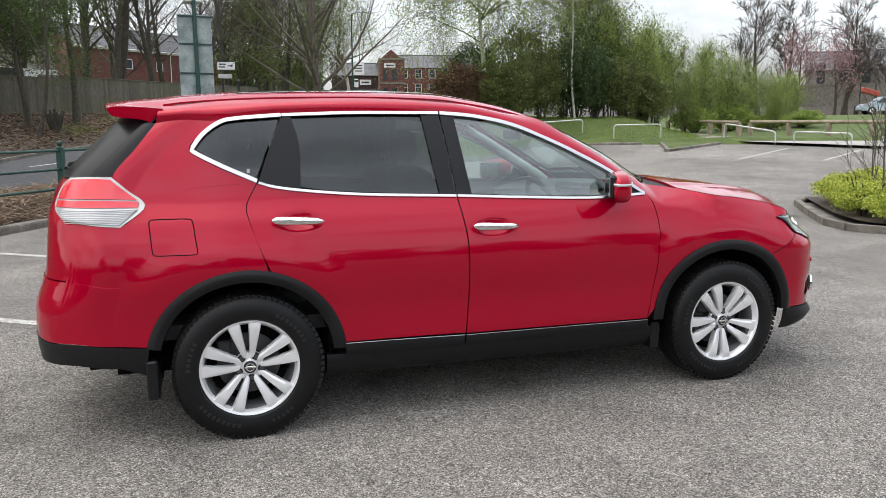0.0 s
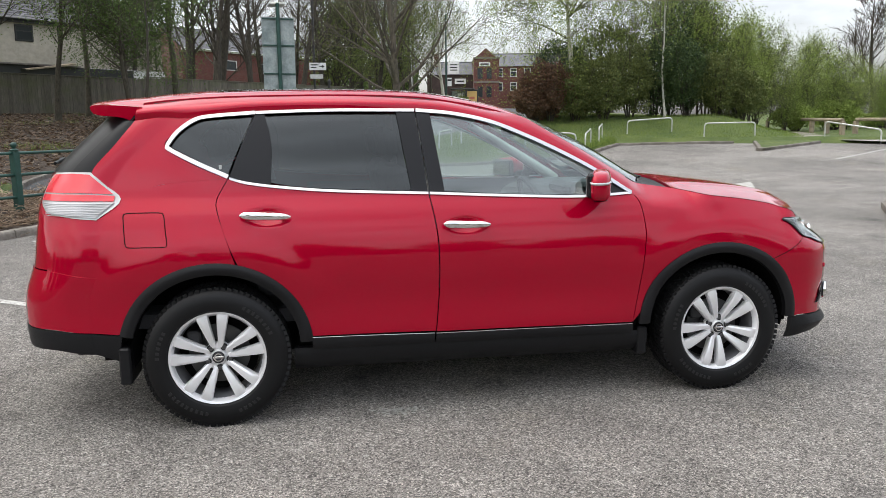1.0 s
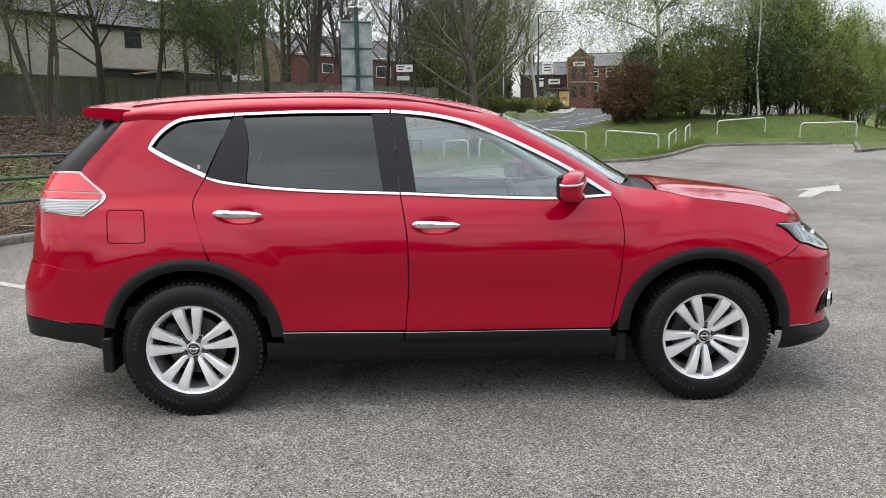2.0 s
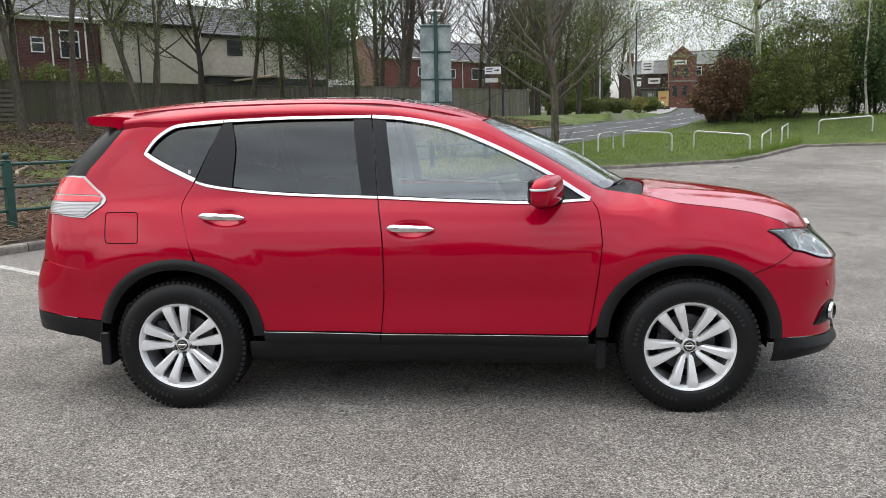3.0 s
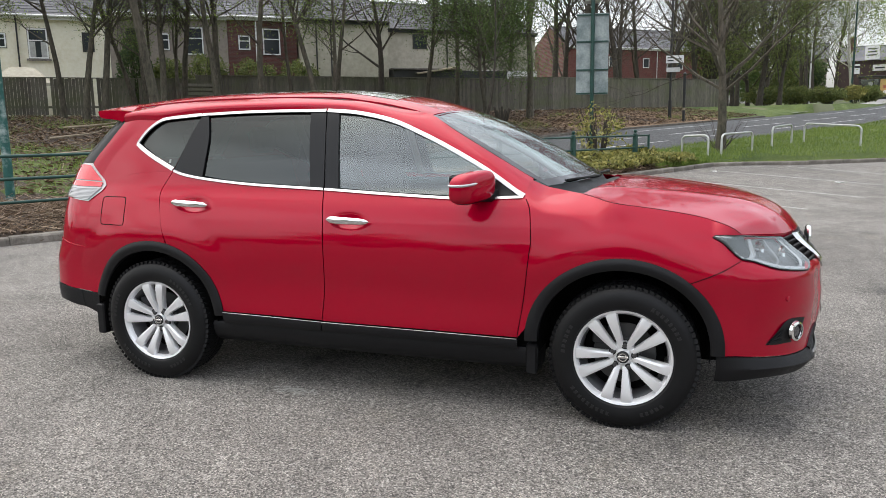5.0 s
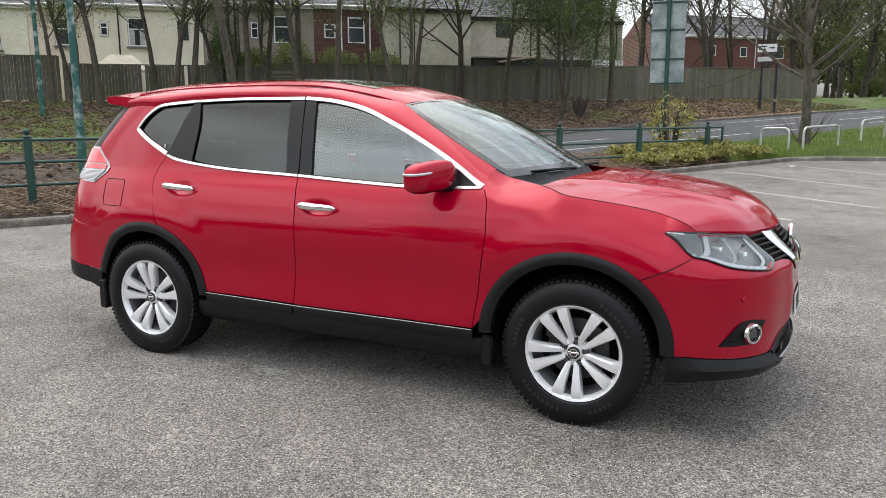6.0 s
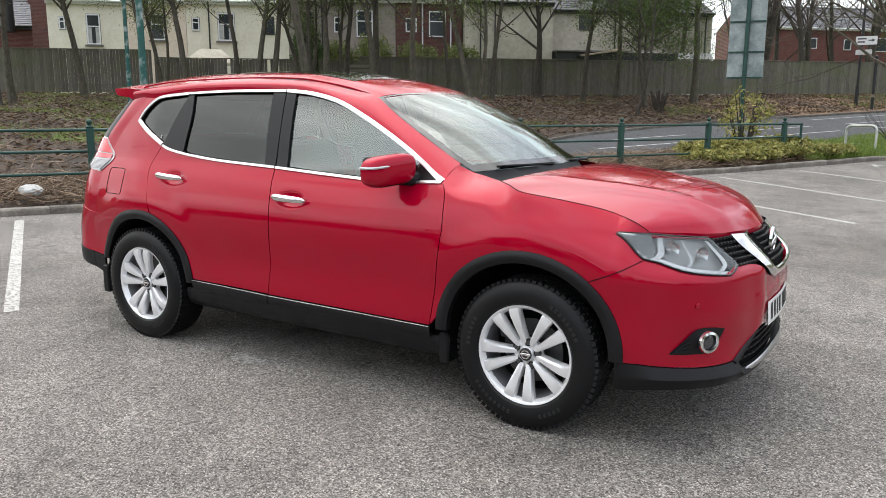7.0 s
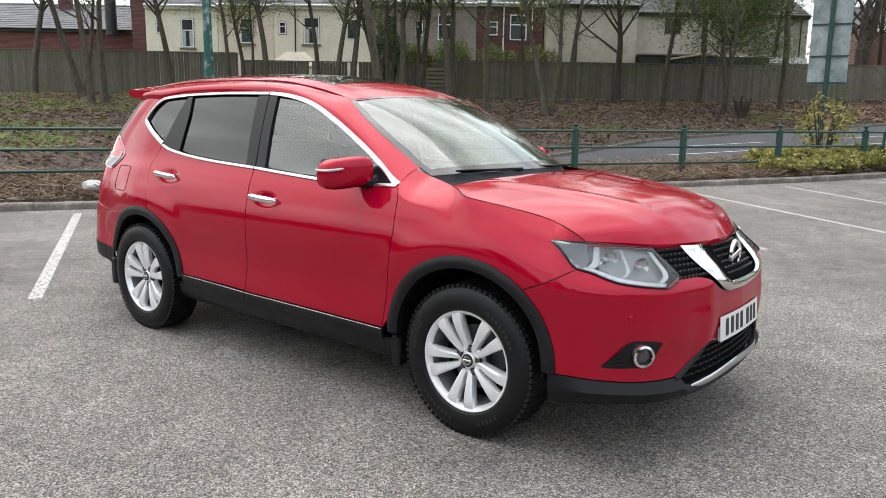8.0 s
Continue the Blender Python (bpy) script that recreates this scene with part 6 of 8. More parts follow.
for k in range(8):
    z = 1.060 + .0075 * k
    f = k / 7
    for par, side in zip(roots, (1, -1)):
        pts = [flank((x, z), .0145) for x in np.linspace(-.75 - .04 * f, -.50 + .065 * f, 14)]
        part("lens_rib", Shape().tube([(p[0], p[1] * side, p[2]) for p in pts], .0022, 4), CLEARLENS, par)
# rear wiper stub and fuel flap
part("rear_wiper", Shape().tube([tuple(rear(-.02, 1.30) + np.array([-.02, 0, 0])), tuple(rear(-.3, 1.31) + np.array([-.03, 0, 0])), tuple(rear(-.55, 1.30) + np.array([-.03, 0, 0]))], [.02, .012, .008], 6), BLACKPLASTIC, car, "black rear wiper")
fl = [(-.385, 1.052), (-.372, 1.066), (-.29, 1.068), (-.21, 1.067), (-.193, 1.052), (-.185, .98), (-.178, .925), (-.19, .910), (-.28, .908), (-.36, .908), (-.374, .924), (-.38, .99)]
fc_ = curve(fl + [fl[0]])
part("fuel_flap_gap", Shape().tube([tuple(flank(fc_(t), -.0005)) for t in np.linspace(0, 1, 60, endpoint=False)], .0028, 5, closed=True), INNER, quarters[0], "dark shut line of the fuel flap")


# ---- door mirrors ----
for side in (1, -1):
    def mirror_fn(u, v):
        th, ph = 2 * math.pi * u, math.pi * (v - .5)
        e = lambda c, k: math.copysign(abs(c) ** k, c)
        x = 1.985 + .058 * e(math.cos(ph), .55) * e(math.cos(th), .62)
        y = -.905 + .122 * e(math.cos(ph), .55) * e(math.sin(th), .62)
        z = 1.163 + .074 * e(math.sin(ph), .62) - .012 * (y + .9) / .11 * -1
        x += .42 * (y + .905)
        return (x, y * side, z)
    d = fdoors[0 if side > 0 else 1]
    sh = Shape().grid(mirror_fn, 36, 20)
    if side < 0:
        sh.f = [tuple(reversed(f)) for f in sh.f]
    mb = smoothed(part("door_mirror", sh, PAINT, d, "red door mirror with bright indicator strip"), 50)
    us = np.linspace(.57, .97, 20)
    sh = Shape().tube([tuple(Vector(mirror_fn(u, .56)) + Vector((0, -.001 * side, 0))) for u in us], [.001] + [.007] * 18 + [.001], 6)
    part("indicator_strip", sh, CLEARLENS, d, "bright indicator strip")
    sh = Shape().grid(lambda u, v: tuple(Vector(mirror_fn(u, .02 + .16 * v)) + Vector((0, 0, -.0025))), 36, 4)
    part("mirror_base_strip", sh, BLACKPLASTIC, d, "black lower mirror shell")
    mm = Matrix.Translation((1.985, -.905 * side, 1.163)) @ pose(0, 0, 0, 0, 0, -23 * side)
    part("mirror_bezel", Shape().box((-.066, -.112, -.062), (-.03, .112, .062), mm, bevel=.014), BLACKPLASTIC, d, "black mirror surround")
    part("mirror_glass", Shape().box((-.070, -.096, -.050), (-.065, .096, .050), mm, bevel=.001), MIRROR, d, "mirror glass")
    part("mirror_arm", Shape().tube([(2.06, -.72 * side, 1.112), (2.04, -.79 * side, 1.112), (2.0, -.85 * side, 1.118)], [.04, .034, .03], 10), BLACKPLASTIC, d, "black mirror arm")


# ---- wheels ----
def wheel(x, y, side, turn, group="car wheels"):
    """side = 1: outer face towards -y."""
    root = part("wheel", Shape().lathe([(.325, .06), (.341, .04), (.352, .0), (.352, -.0)], (0, 0, 0), 6, axis="y"), INNER, car)
    sh = Shape()
    R = .352
    prof = [(.225, -.085), (.243, -.108), (.27, -.117), (.31, -.112), (.335, -.098), (.346, -.082), (R - .006, -.07)]
    treads = [(R, -.066), (R, -.042), (R - .007, -.039), (R - .007, -.034), (R, -.031), (R, -.004), (R - .007, -.002), (R - .007, .003), (R, .006), (R, .032), (R - .007, .035), (R - .007, .040), (R, .043), (R, .066)]
    prof = prof + treads + [(r, -h) for r, h in reversed(prof)]
    sh.lathe([(r, -h) for r, h in prof], n=96, axis="y", ends=False)
    root.data = sh.mesh("wheel", RUBBER)
    smoothed(root, 30)
    tagged(root, "alloy wheel with a black all-season tyre")
    # tread shoulder blocks
    lug = Shape()
    for k in range(72):
        a = 2 * math.pi * k / 72
        m = pose(0, 0, 0, 0, math.degrees(-a), 0)
        for s in (1, -1):
            lug.box((R - .02, s * .066 - .030, -.0105), (R + .002, s * .066 + .030, .0105), m @ pose(0, 0, 0, 12 * s, 0, 0))
        lug.box((R - .015, -.024, -.009), (R + .0015, .024, .009), m @ pose(0, 0, 0, 25, 0, 0))
    part("tread_pattern", lug, RUBBER, root, "tread blocks", kind="stuff")
    # raised lettering stays plain bars
    let = Shape()
    for a0, n, w in ((25, 8, .05), (150, 6, .05), (215, 9, .045), (290, 5, .05)):
        for k in range(n):
            a = radians(a0 + k * 5.2)
            m = pose(0, 0, 0, 0, math.degrees(-a), 0)
            let.box((.274, -.1180, -.007), (.292, -.116, .007), m)
    part("raised_lettering", let, plain("tyre_lettering", (.008, .008, .008), .6) if "tyre_lettering" not in bpy.data.materials else bpy.data.materials["tyre_lettering"], root, kind="stuff")
    rim = part("rim", Shape().lathe([(.228, .086), (.236, .094), (.233, .100), (.224, .097), (.216, .084), (.211, .070)], n=64, axis="y", ends=False), ALLOY, root, "silver alloy rim")
    smoothed(rim, 35)
    smoothed(part("rim_barrel", Shape().lathe([(.212, .072), (.206, .055), (.200, .0), (.204, -.07)], n=48, axis="y", ends=False), BARREL, rim, "grey inner barrel of the rim"), 40)
    for k in range(5):
        for s in (-1, 1):
            sp = Shape()
            ang = radians(72 * k + turn)

            def spoke(u, v):
                r = .046 + .178 * u
                half = .0125 + .0205 * u
                centre = s * (.0165 + .036 * u)
                w = [(-1, -.5), (-.84, .8), (.35 * s, 1.0), (.84, .7), (1, -.5), (.92, -2.4), (-.92, -2.4)]
                i = min(int(round(v * 7)), 7) % 7
                tx, dy = w[i]
                dep = .060 + .030 * math.sin(min(1, u * 1.05) * 1.5) - .008 * smooth01((u - .80) / .18)
                t = centre + half * tx
                yy = dep + .012 * dy
                return (r * math.cos(ang) - t * math.sin(ang), -yy, r * math.sin(ang) + t * math.cos(ang))
            sp.grid(spoke, 10, 7)
            smoothed(part("spoke", sp, ALLOY, rim), 18)
    part("hub", Shape().lathe([(.072, .03), (.072, .052), (.064, .062), (.040, .064), (.036, .074), (.033, .078), (.032, .076), (.001, .076)], n=30, axis="y"), ALLOY, rim)
    part("centre_cap", Shape().lathe([(.030, .074), (.030, .079), (.022, .081), (.001, .081)], n=24, axis="y"), DARKALLOY, rim, "dark grey centre cap")
    part("cap_ring", Shape().lathe([(.021, .080), (.021, .084), (.016, .084), (.016, .080)], n=24, axis="y"), CHROME, rim)
    part("cap_bar", Shape().box((-.026, -.0845, -.005), (.026, -.080, .005), bevel=.001), CHROME, rim)
    for k in range(5):
        a = radians(72 * k + turn + 36)
        c = (.056 * math.cos(a), 0, .056 * math.sin(a))
        # raised dark disc round the nut, painting the shade of its recess
        part("nut_recess", Shape().lathe([(.0175, .060), (.0175, .0705), (.012, .0705)], c, 14, axis="y"), DARKALLOY, rim)
        part("lug_nut", Shape().lathe([(.012, .040), (.012, .072), (.009, .076)], c, 6, axis="y"), DISC, rim)
    part("brake_disc", Shape().lathe([(.150, -.012), (.150, -.004), (.08, -.004), (.08, .015), (.05, .015)], n=40, axis="y"), DISC, root)
    part("brake_caliper", Shape().box((-.15, -.05, .05), (-.08, .02, .13), bevel=.01), DARKALLOY, root)
    part("wheel_back", Shape().lathe([(.19, -.03), (.19, -.02)], n=30, axis="y"), INNER, root)
    tagged(root, group=group)
    root.parent = car
    root.matrix_basis = pose(x, y, R, 0, 0, 0 if side > 0 else 180)
    return root


wheel(0.03, -.782, 1, 95)
wheel(2.715, -.782, 1, 119)
wheel(0.03, .782, -1, 30)
wheel(2.715, .782, -1, 10)
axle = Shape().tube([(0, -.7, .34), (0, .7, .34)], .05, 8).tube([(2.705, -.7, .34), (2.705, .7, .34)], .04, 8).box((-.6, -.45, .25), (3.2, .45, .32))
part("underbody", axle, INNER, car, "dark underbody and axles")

# ---- inside of the car ----
def seat(x, y, w, rest=True):
    root = part("seat", Shape().box((x - .25, y - w, .55), (x + .27, y + w, .70), bevel=.05), SEAT, car, "dark grey cloth seat")
    m = pose(x - .22, y, .68, 0, -14, 0)
    part("seat_back", Shape().box((-.07, -w, 0), (.07, w, .60), m, bevel=.045), SEAT, root)
    for dy in ((0,) if w < .3 else (-.36, .36)):
        m2 = pose(x - .37, y + dy, 1.29, 0, -10, 0)
        part("head_rest", Shape().box((-.05, -.13, 0), (.05, .13, .18), m2, bevel=.04), SEAT, root)
    return root


seat(1.32, -.36, .25)
seat(1.32, .36, .25)
seat(.42, 0, .62)
dash = curve([(2.42, 1.13), (2.2, 1.13), (2.02, 1.10), (1.93, 1.04), (1.95, .92), (2.05, .75)])
dsh = Shape().grid(lambda u, v: (dash(v)[0] - .05 - .09 * abs(2 * u - 1) ** 3 * (1 - v), -.62 + 1.24 * u, dash(v)[1] - .035 * abs(2 * u - 1) ** 2), 20, 14)
part("dashboard", dsh, DASH, car, "dark grey dashboard")
part("instrument_hood", Shape().box((1.93, -.52, 1.07), (2.12, -.20, 1.15), bevel=.03), DASH, car)
part("air_vent", Shape().box((1.905, -.62, .98), (1.95, -.50, 1.05), bevel=.008), SATIN, car)
swm = pose(1.80, -.36, 1.0, 0, 66, 0)
sw = part("steering_wheel", Shape().tube([swm @ Vector((.185 * math.cos(a), .185 * math.sin(a), 0)) for a in np.linspace(0, 2 * math.pi, 28, endpoint=False)], .016, 8, closed=True), DASH, car, "black steering wheel")
part("steering_hub", Shape().box((-.06, -.08, -.03), (.06, .08, .02), swm, bevel=.02), DASH, sw)
part("steering_spoke", Shape().box((-.02, -.18, -.012), (.02, .18, .008), swm), SATIN, sw)
part("headlining", Shape().grid(lambda u, v: (-.25 + 1.88 * v, -.53 + 1.06 * u, roof_z(-.25 + 1.88 * v, -.53 + 1.06 * u) - .035), 10, 16), HEADLINING, car, "pale headlining")
for side in (1, -1):
    ap = [(1.60, -.49 * side, 1.47), (1.78, -.525 * side, 1.375), (2.0, -.565 * side, 1.245), (2.18, -.585 * side, 1.135), (2.24, -.59 * side, 1.09)]
    smoothed(part("inner_windscreen_pillar", Shape().tube(ap, [.026, .028, .032, .036, .04], 8), HEADLINING, car, "pale inner windscreen pillar"), 60)
part("rear_view_mirror", Shape().box((1.72, -.12, 1.40), (1.76, .12, 1.465), bevel=.02), DASH, car, "interior rear view mirror")
part("screen_sensor", Shape().box((1.80, -.06, 1.43), (1.86, .06, 1.49), bevel=.015), DASH, car)
part("cabin_floor", Shape().box((-.6, -.72, .48), (2.1, .72, .55)), SEAT, car)
for side in (1, -1):
    part("door_card", Shape().grid(lambda u, v: (.50 + 1.65 * u, side * -(side_y(.50 + 1.65 * u, .6 + .5 * v) - .07), .6 + .5 * v), 20, 8), DASH, car, "dark inner door trim")
    for x0, x1 in ((1.07, 1.12), (.20, .27)):
        part("inner_pillar", Shape().grid(lambda u, v: (x0 + .02 - .06 * v + (x1 - x0) * u, side * -(SIDE(1.12 + .42 * v) - .045), 1.12 + .42 * v), 2, 8), HEADLINING, car)

# ---- trees and plants ----
def grow(seed, height, radius, fork=0.35, spread=42, limbs=14, levels=3, twigs=5, droop=0.0, lean=(0, 0), up=0.3, stems=1, min_r=0.006, limb_len=0.42, taper=0.85):
    """Wood of one tree as a Shape, and the ends of its twigs as (place, direction)."""
    rng = random.Random(seed)
    wood, fine, ends = Shape(), Shape(), []

    def branch(p, d, length, r, level):
        n = 9 if level == 0 else 4 if level < levels else 3
        pts, rad, q, dd = [p], [r], p, d.copy()
        for i in range(n):
            dd = dd + Vector((rng.uniform(-1, 1), rng.uniform(-1, 1), rng.uniform(-.6, .8))) * (0.085 + 0.07 * level)
            dd.z += up * 0.25 * (1 if level < levels else 0) - droop * (level / max(levels, 1)) * 0.5
            dd.normalize()
            q = q + dd * length / n
            pts.append(q)
            rad.append(max(min_r, r * (1 - taper * ((i + 1) / n) ** (.8 if level == 0 else 1)) * (.82 if level == 0 else 1)))
        (wood if level == 0 else fine).tube(pts, rad, 8 if level == 0 else 4 if level == 1 else 3, cap=False)
        if level >= levels:
            ends.extend((pts[k], dd) for k in (2, len(pts) - 1))
            return
        count = limbs if level == 0 else twigs
        for k in range(count):
            t = rng.uniform(fork if level == 0 else 0.25, 1.0)
            i = min(int(t * n), n - 1)
            s = pts[i].lerp(pts[i + 1], t * n - i)
            rr = rad[i] + (rad[i + 1] - rad[i]) * (t * n - i)
            axis = Vector((rng.uniform(-1, 1), rng.uniform(-1, 1), rng.uniform(-1, 1))).normalized()
            side = dd.cross(axis).normalized()
            dirn = (pts[i + 1] - pts[i]).normalized()
            a = radians(rng.uniform(spread * .6, spread * 1.3))
            nd = dirn * math.cos(a) + side * math.sin(a)
            nd.z += up * .4
            nd.normalize()
            ln = length * (limb_len if level == 0 else 0.52) * rng.uniform(.7, 1.2) * (1.15 - 0.5 * (t if level == 0 else .3))
            branch(s, nd, ln, max(min_r, rr * rng.uniform(.38, .58)), level + 1)
    for k in range(stems):
        a = rng.uniform(0, 6.28)
        off = Vector((math.cos(a), math.sin(a), 0)) * (0.18 * (k > 0))
        d = Vector((lean[0] + (rng.uniform(-.25, .25) if stems > 1 else 0), lean[1] + (rng.uniform(-.25, .25) if stems > 1 else 0), 1)).normalized()
        branch(Vector((0, 0, -.2)) + off, d, height * (1 if k == 0 else rng.uniform(.7, .95)), radius * (1 if k == 0 else .75), 0)
    return wood, fine, ends


def leaves_at(points, per, size, radius, seed, hang=0.0):
    """Many small leaves round the given places."""
    rng = np.random.RandomState(seed)
    P = np.array([tuple(p) for p in points])
    if not len(P):
        return Shape()
    P = np.repeat(P, per, axis=0)
    P = P + rng.normal(0, radius, P.shape)
    if hang:
        P[:, 2] -= np.abs(rng.normal(0, hang, len(P)))
    n = len(P)
    a = rng.normal(0, 1, (n, 3))
    a /= np.linalg.norm(a, axis=1, keepdims=True)
    b = np.cross(a, rng.normal(0, 1, (n, 3)))
    b /= np.linalg.norm(b, axis=1, keepdims=True)
    s = size * rng.uniform(.6, 1.3, (n, 1))
    c = np.cross(a, b) * s * .18
    V = np.stack([P - a * s, P + b * s * .5 + c, P + a * s, P - b * s * .5 + c], axis=1).reshape(-1, 3)
    sh = Shape()
    sh.v = V.tolist()
    sh.f = [(4 * i, 4 * i + 1, 4 * i + 2, 4 * i + 3) for i in range(n)]
    return sh


def tree(label, at, wood_ends, bark_mat, leaf_mat=None, per=3, size=.06, radius=.2, seed=1, hang=0.0, category="tree", group="", name="tree", twig_mat=None):
    root = thing(name, label, category, group, at=at)
    wood, fine, ends = wood_ends
    t = part("trunk", wood, bark_mat, root)
    t.data.polygons.foreach_set("use_smooth", np.ones(len(t.data.polygons), dtype=bool))
    part("branchwork", fine, twig_mat or bark_mat, root)
    if leaf_mat and per:
        part("crown", leaves_at([e for e, d in ends], per, size, radius, seed, hang), leaf_mat, root)
    return root


def ground_at(x, y):
    return ground_z(*to_ab(x, y))


def put(x, y, turn=0.0, dz=0.0):
    return pose(x, y, ground_at(x, y) + dz, 0, 0, turn)


rnd = random.Random(11)
# slender trees on the bank: a few kinds, each repeated
kinds = [
    tree("slender tree with sparse fresh leaves on the bank", put(-21.65, 9.9), grow(3, 11, .16, .26, 62, 30, 3, 6, lean=(-.05, 0), limb_len=.27), BARK, SPRING, 5, .045, .24, 3, group="bank trees"),
    tree("slender grey-barked tree with thin bare branches on the bank", put(-20.1, 20.9, 40), grow(5, 12, .19, .30, 60, 28, 3, 6, lean=(.04, 0), limb_len=.28), BARK, SPRING, 3, .045, .22, 5, group="bank trees"),
    tree("forked grey-barked tree on the bank", put(-11.0, 22.5, 10), grow(7, 12, .17, .28, 58, 22, 3, 6, stems=2, lean=(.03, .02), limb_len=.27), BARK, SPRING, 4, .045, .25, 7, group="bank trees"),
]
places = [(0, -22.6, 10.9, 60), (1, -31.3, 12.2, 15), (2, -29.7, 13.6, 100), (1, -26.7, 16.3, 200), (1, -22.8, 18.5, 130), (0, -22.6, 21.3, 300), (0, -19.2, 22.4, 20), (1, -17.8, 21.7, 77),
          (2, -18.7, 24.2, 160), (1, -16.7, 24.0, 250), (0, -15.4, 27.9, 330), (1, -20.6, 20.4, 12), (2, -20.6, 23.6, 45), (1, -12.4, 14.7, 200), (0, -13.5, 28.7, 110), (1, -9.6, 30.4, 280), (0, -9.3, 34.1, 190), (1, -5.2, 33.2, 60), (0, -12.6, 20.8, 33), (1, -15.4, 22.0, 111), (0, -24.5, 17.6, 250), (2, -26.0, 19.8, 10)]
for k, x, y, turn in places:
    s = rnd.uniform(.85, 1.15)
    c = copy_thing(kinds[k], put(x, y, turn))
    c.scale = (s, s, s)
tree("ivy-dark tree with a thick trunk and green crown", put(-12.45, 31.5, 0), grow(21, 9, .26, .25, 48, 14, 3, 5), DARKBARK, DEEP, 7, .06, .35, 8, group="bank trees")
tree("spreading green tree with several stems below its crown", put(-6.5, 30.2, 0), grow(22, 6.0, .17, .42, 66, 26, 3, 6, stems=2, up=.12, limb_len=.62), BARK, SPRINGDARK, 9, .05, .28, 9, group="bank trees")
tree("thin dark leaning tree at the foot of the bank", put(-5.5, 25.7, 0), grow(23, 6.5, .10, .4, 40, 9, 3, 3, lean=(.16, 0)), DARKBARK, SPRING, 1, .05, .2, 10, group="bank trees")
tree("big dark forked tree beyond the fence", put(-4.7, 45.5, 0), grow(24, 13, .42, .25, 45, 13, 3, 5, stems=2), DARKBARK, SPRING, 1, .06, .3, 11, group="trees beyond the fence")
for x, y, sd, ln in ((-2.6, 48.5, 31, .1), (-4.2, 43.5, 32, -.05), (0.5, 52.0, 33, .12), (-6.2, 44.5, 34, 0.0), (3.4, 57.5, 35, 0), (7.0, 61.5, 36, 0), (2.5, 55.5, 37, -.1)):
    tree("bare dark tree with fine twigs beyond the fence", put(x, y, sd * 20), grow(sd, 12.5, .30, .22, 44, 15, 3, 6, lean=(ln, 0)), DARKBARK, SPRING if sd % 2 else None, 1, .05, .3, sd, group="trees beyond the fence")
bare = [tree("tall bare tree with dense dark twigs beyond the fence", put(-7.1, 54.6, 0), grow(201, 13.5, .32, .16, 48, 26, 3, 7), DARKBARK, None, group="dense bare trees"),
        tree("tall twiggy tree just breaking into leaf beyond the fence", put(0.1, 59.3, 0), grow(202, 13, .30, .14, 50, 24, 3, 7), DARKBARK, SPRINGDARK, 1, .06, .3, 202, group="dense bare trees")]
for x, y, k, s in ((-6.2, 60.8, 1, 1.0), (-3.1, 53.1, 0, .9), (-2.6, 65.1, 1, 1.1), (2.9, 67.3, 0, 1.0), (5.8, 75.2, 1, 1.05), (8.9, 79.0, 0, 1.0), (12.7, 86.7, 1, 1.0), (16.6, 92.2, 0, .9), (-10, 48, 1, .85), (4.5, 59.3, 1, .8), (7.6, 67.1, 0, .95), (11.8, 74.6, 1, .9),
                   (-16, 52, 0, 1.0), (-24, 46, 1, 1.0), (-34, 38, 0, .9), (-42, 30, 1, 1.0), (9.6, 96, 0, 1.1), (38, 112, 1, .9), (46, 104, 0, 1.0)):
    c = copy_thing(bare[k], put(x, y, x * 71))
    c.scale = (s, s, s)
# ivy-covered mass behind the road
for x, y, sd, h in ((3.2, 57.3, 41, 7), (8.4, 61.0, 42, 8), (6.6, 70.2, 43, 9), (5.0, 63.0, 44, 6.5)):
    tree("ivy-covered dark green tree beyond the road", put(x, y, sd * 30), grow(sd, h, .25, .12, 50, 18, 3, 5), DARKBARK, HEDGE, 8, .09, .5, sd, group="trees beyond the road")
# the roadside tree with its rising bare branches
tree("bare roadside tree with many rising branches", put(3.5, 19.75, 20), grow(51, 9.0, .19, .19, 52, 48, 3, 8, up=.30, min_r=.006, limb_len=.60), BARK, None, 1, .02, .15, 51, category="tree")
# low suckers at its foot
sk = Shape()
for k in range(16):
    a = rnd.uniform(0, 6.28)
    p = Vector((.1 * math.cos(a), .1 * math.sin(a), 0))
    pts = [p + Vector((math.cos(a) * t * .9, math.sin(a) * t * .9, t * rnd.uniform(.8, 1.3))) for t in (0, .3, .6, rnd.uniform(.8, 1.2))]
    sk.tube(pts, [.012, .009, .006, .003], 4)
suckers = thing("tree_suckers", "thin bare shoots at the foot of the tree", "shoots", at=put(3.5, 19.75))
part("shoot", sk, DARKBARK, suckers)
# birches with hanging twigs
tree("birch with pale trunk and hanging spring twigs", put(13.62, 31.65, 0), grow(61, 9.5, .21, .30, 74, 34, 3, 9, droop=.95, up=.30, limb_len=.50), BIRCH, FRESH, 10, .042, .10, 61, hang=1.1, group="birches", twig_mat=BARK)
tree("slim white-stemmed birch with fine bare twigs", put(17.4, 29.3, 0, -.35), grow(62, 8.0, .085, .40, 48, 24, 3, 8), BIRCH, RUSSET, 3, .022, .25, 62, group="birches", twig_mat=BARK)
tree("birch with hanging spring twigs far along the road", put(17.9, 89, 0), grow(63, 15, .3, .2, 46, 18, 3, 6, droop=.5), BIRCH, SPRING, 7, .09, .45, 63, hang=1.0, group="birches")
tree("birch with hanging spring twigs far along the road", put(13.6, 86, 0), grow(64, 14, .3, .2, 46, 18, 3, 6, droop=.5), DARKBARK, SPRING, 6, .09, .45, 64, hang=1.0, group="birches")


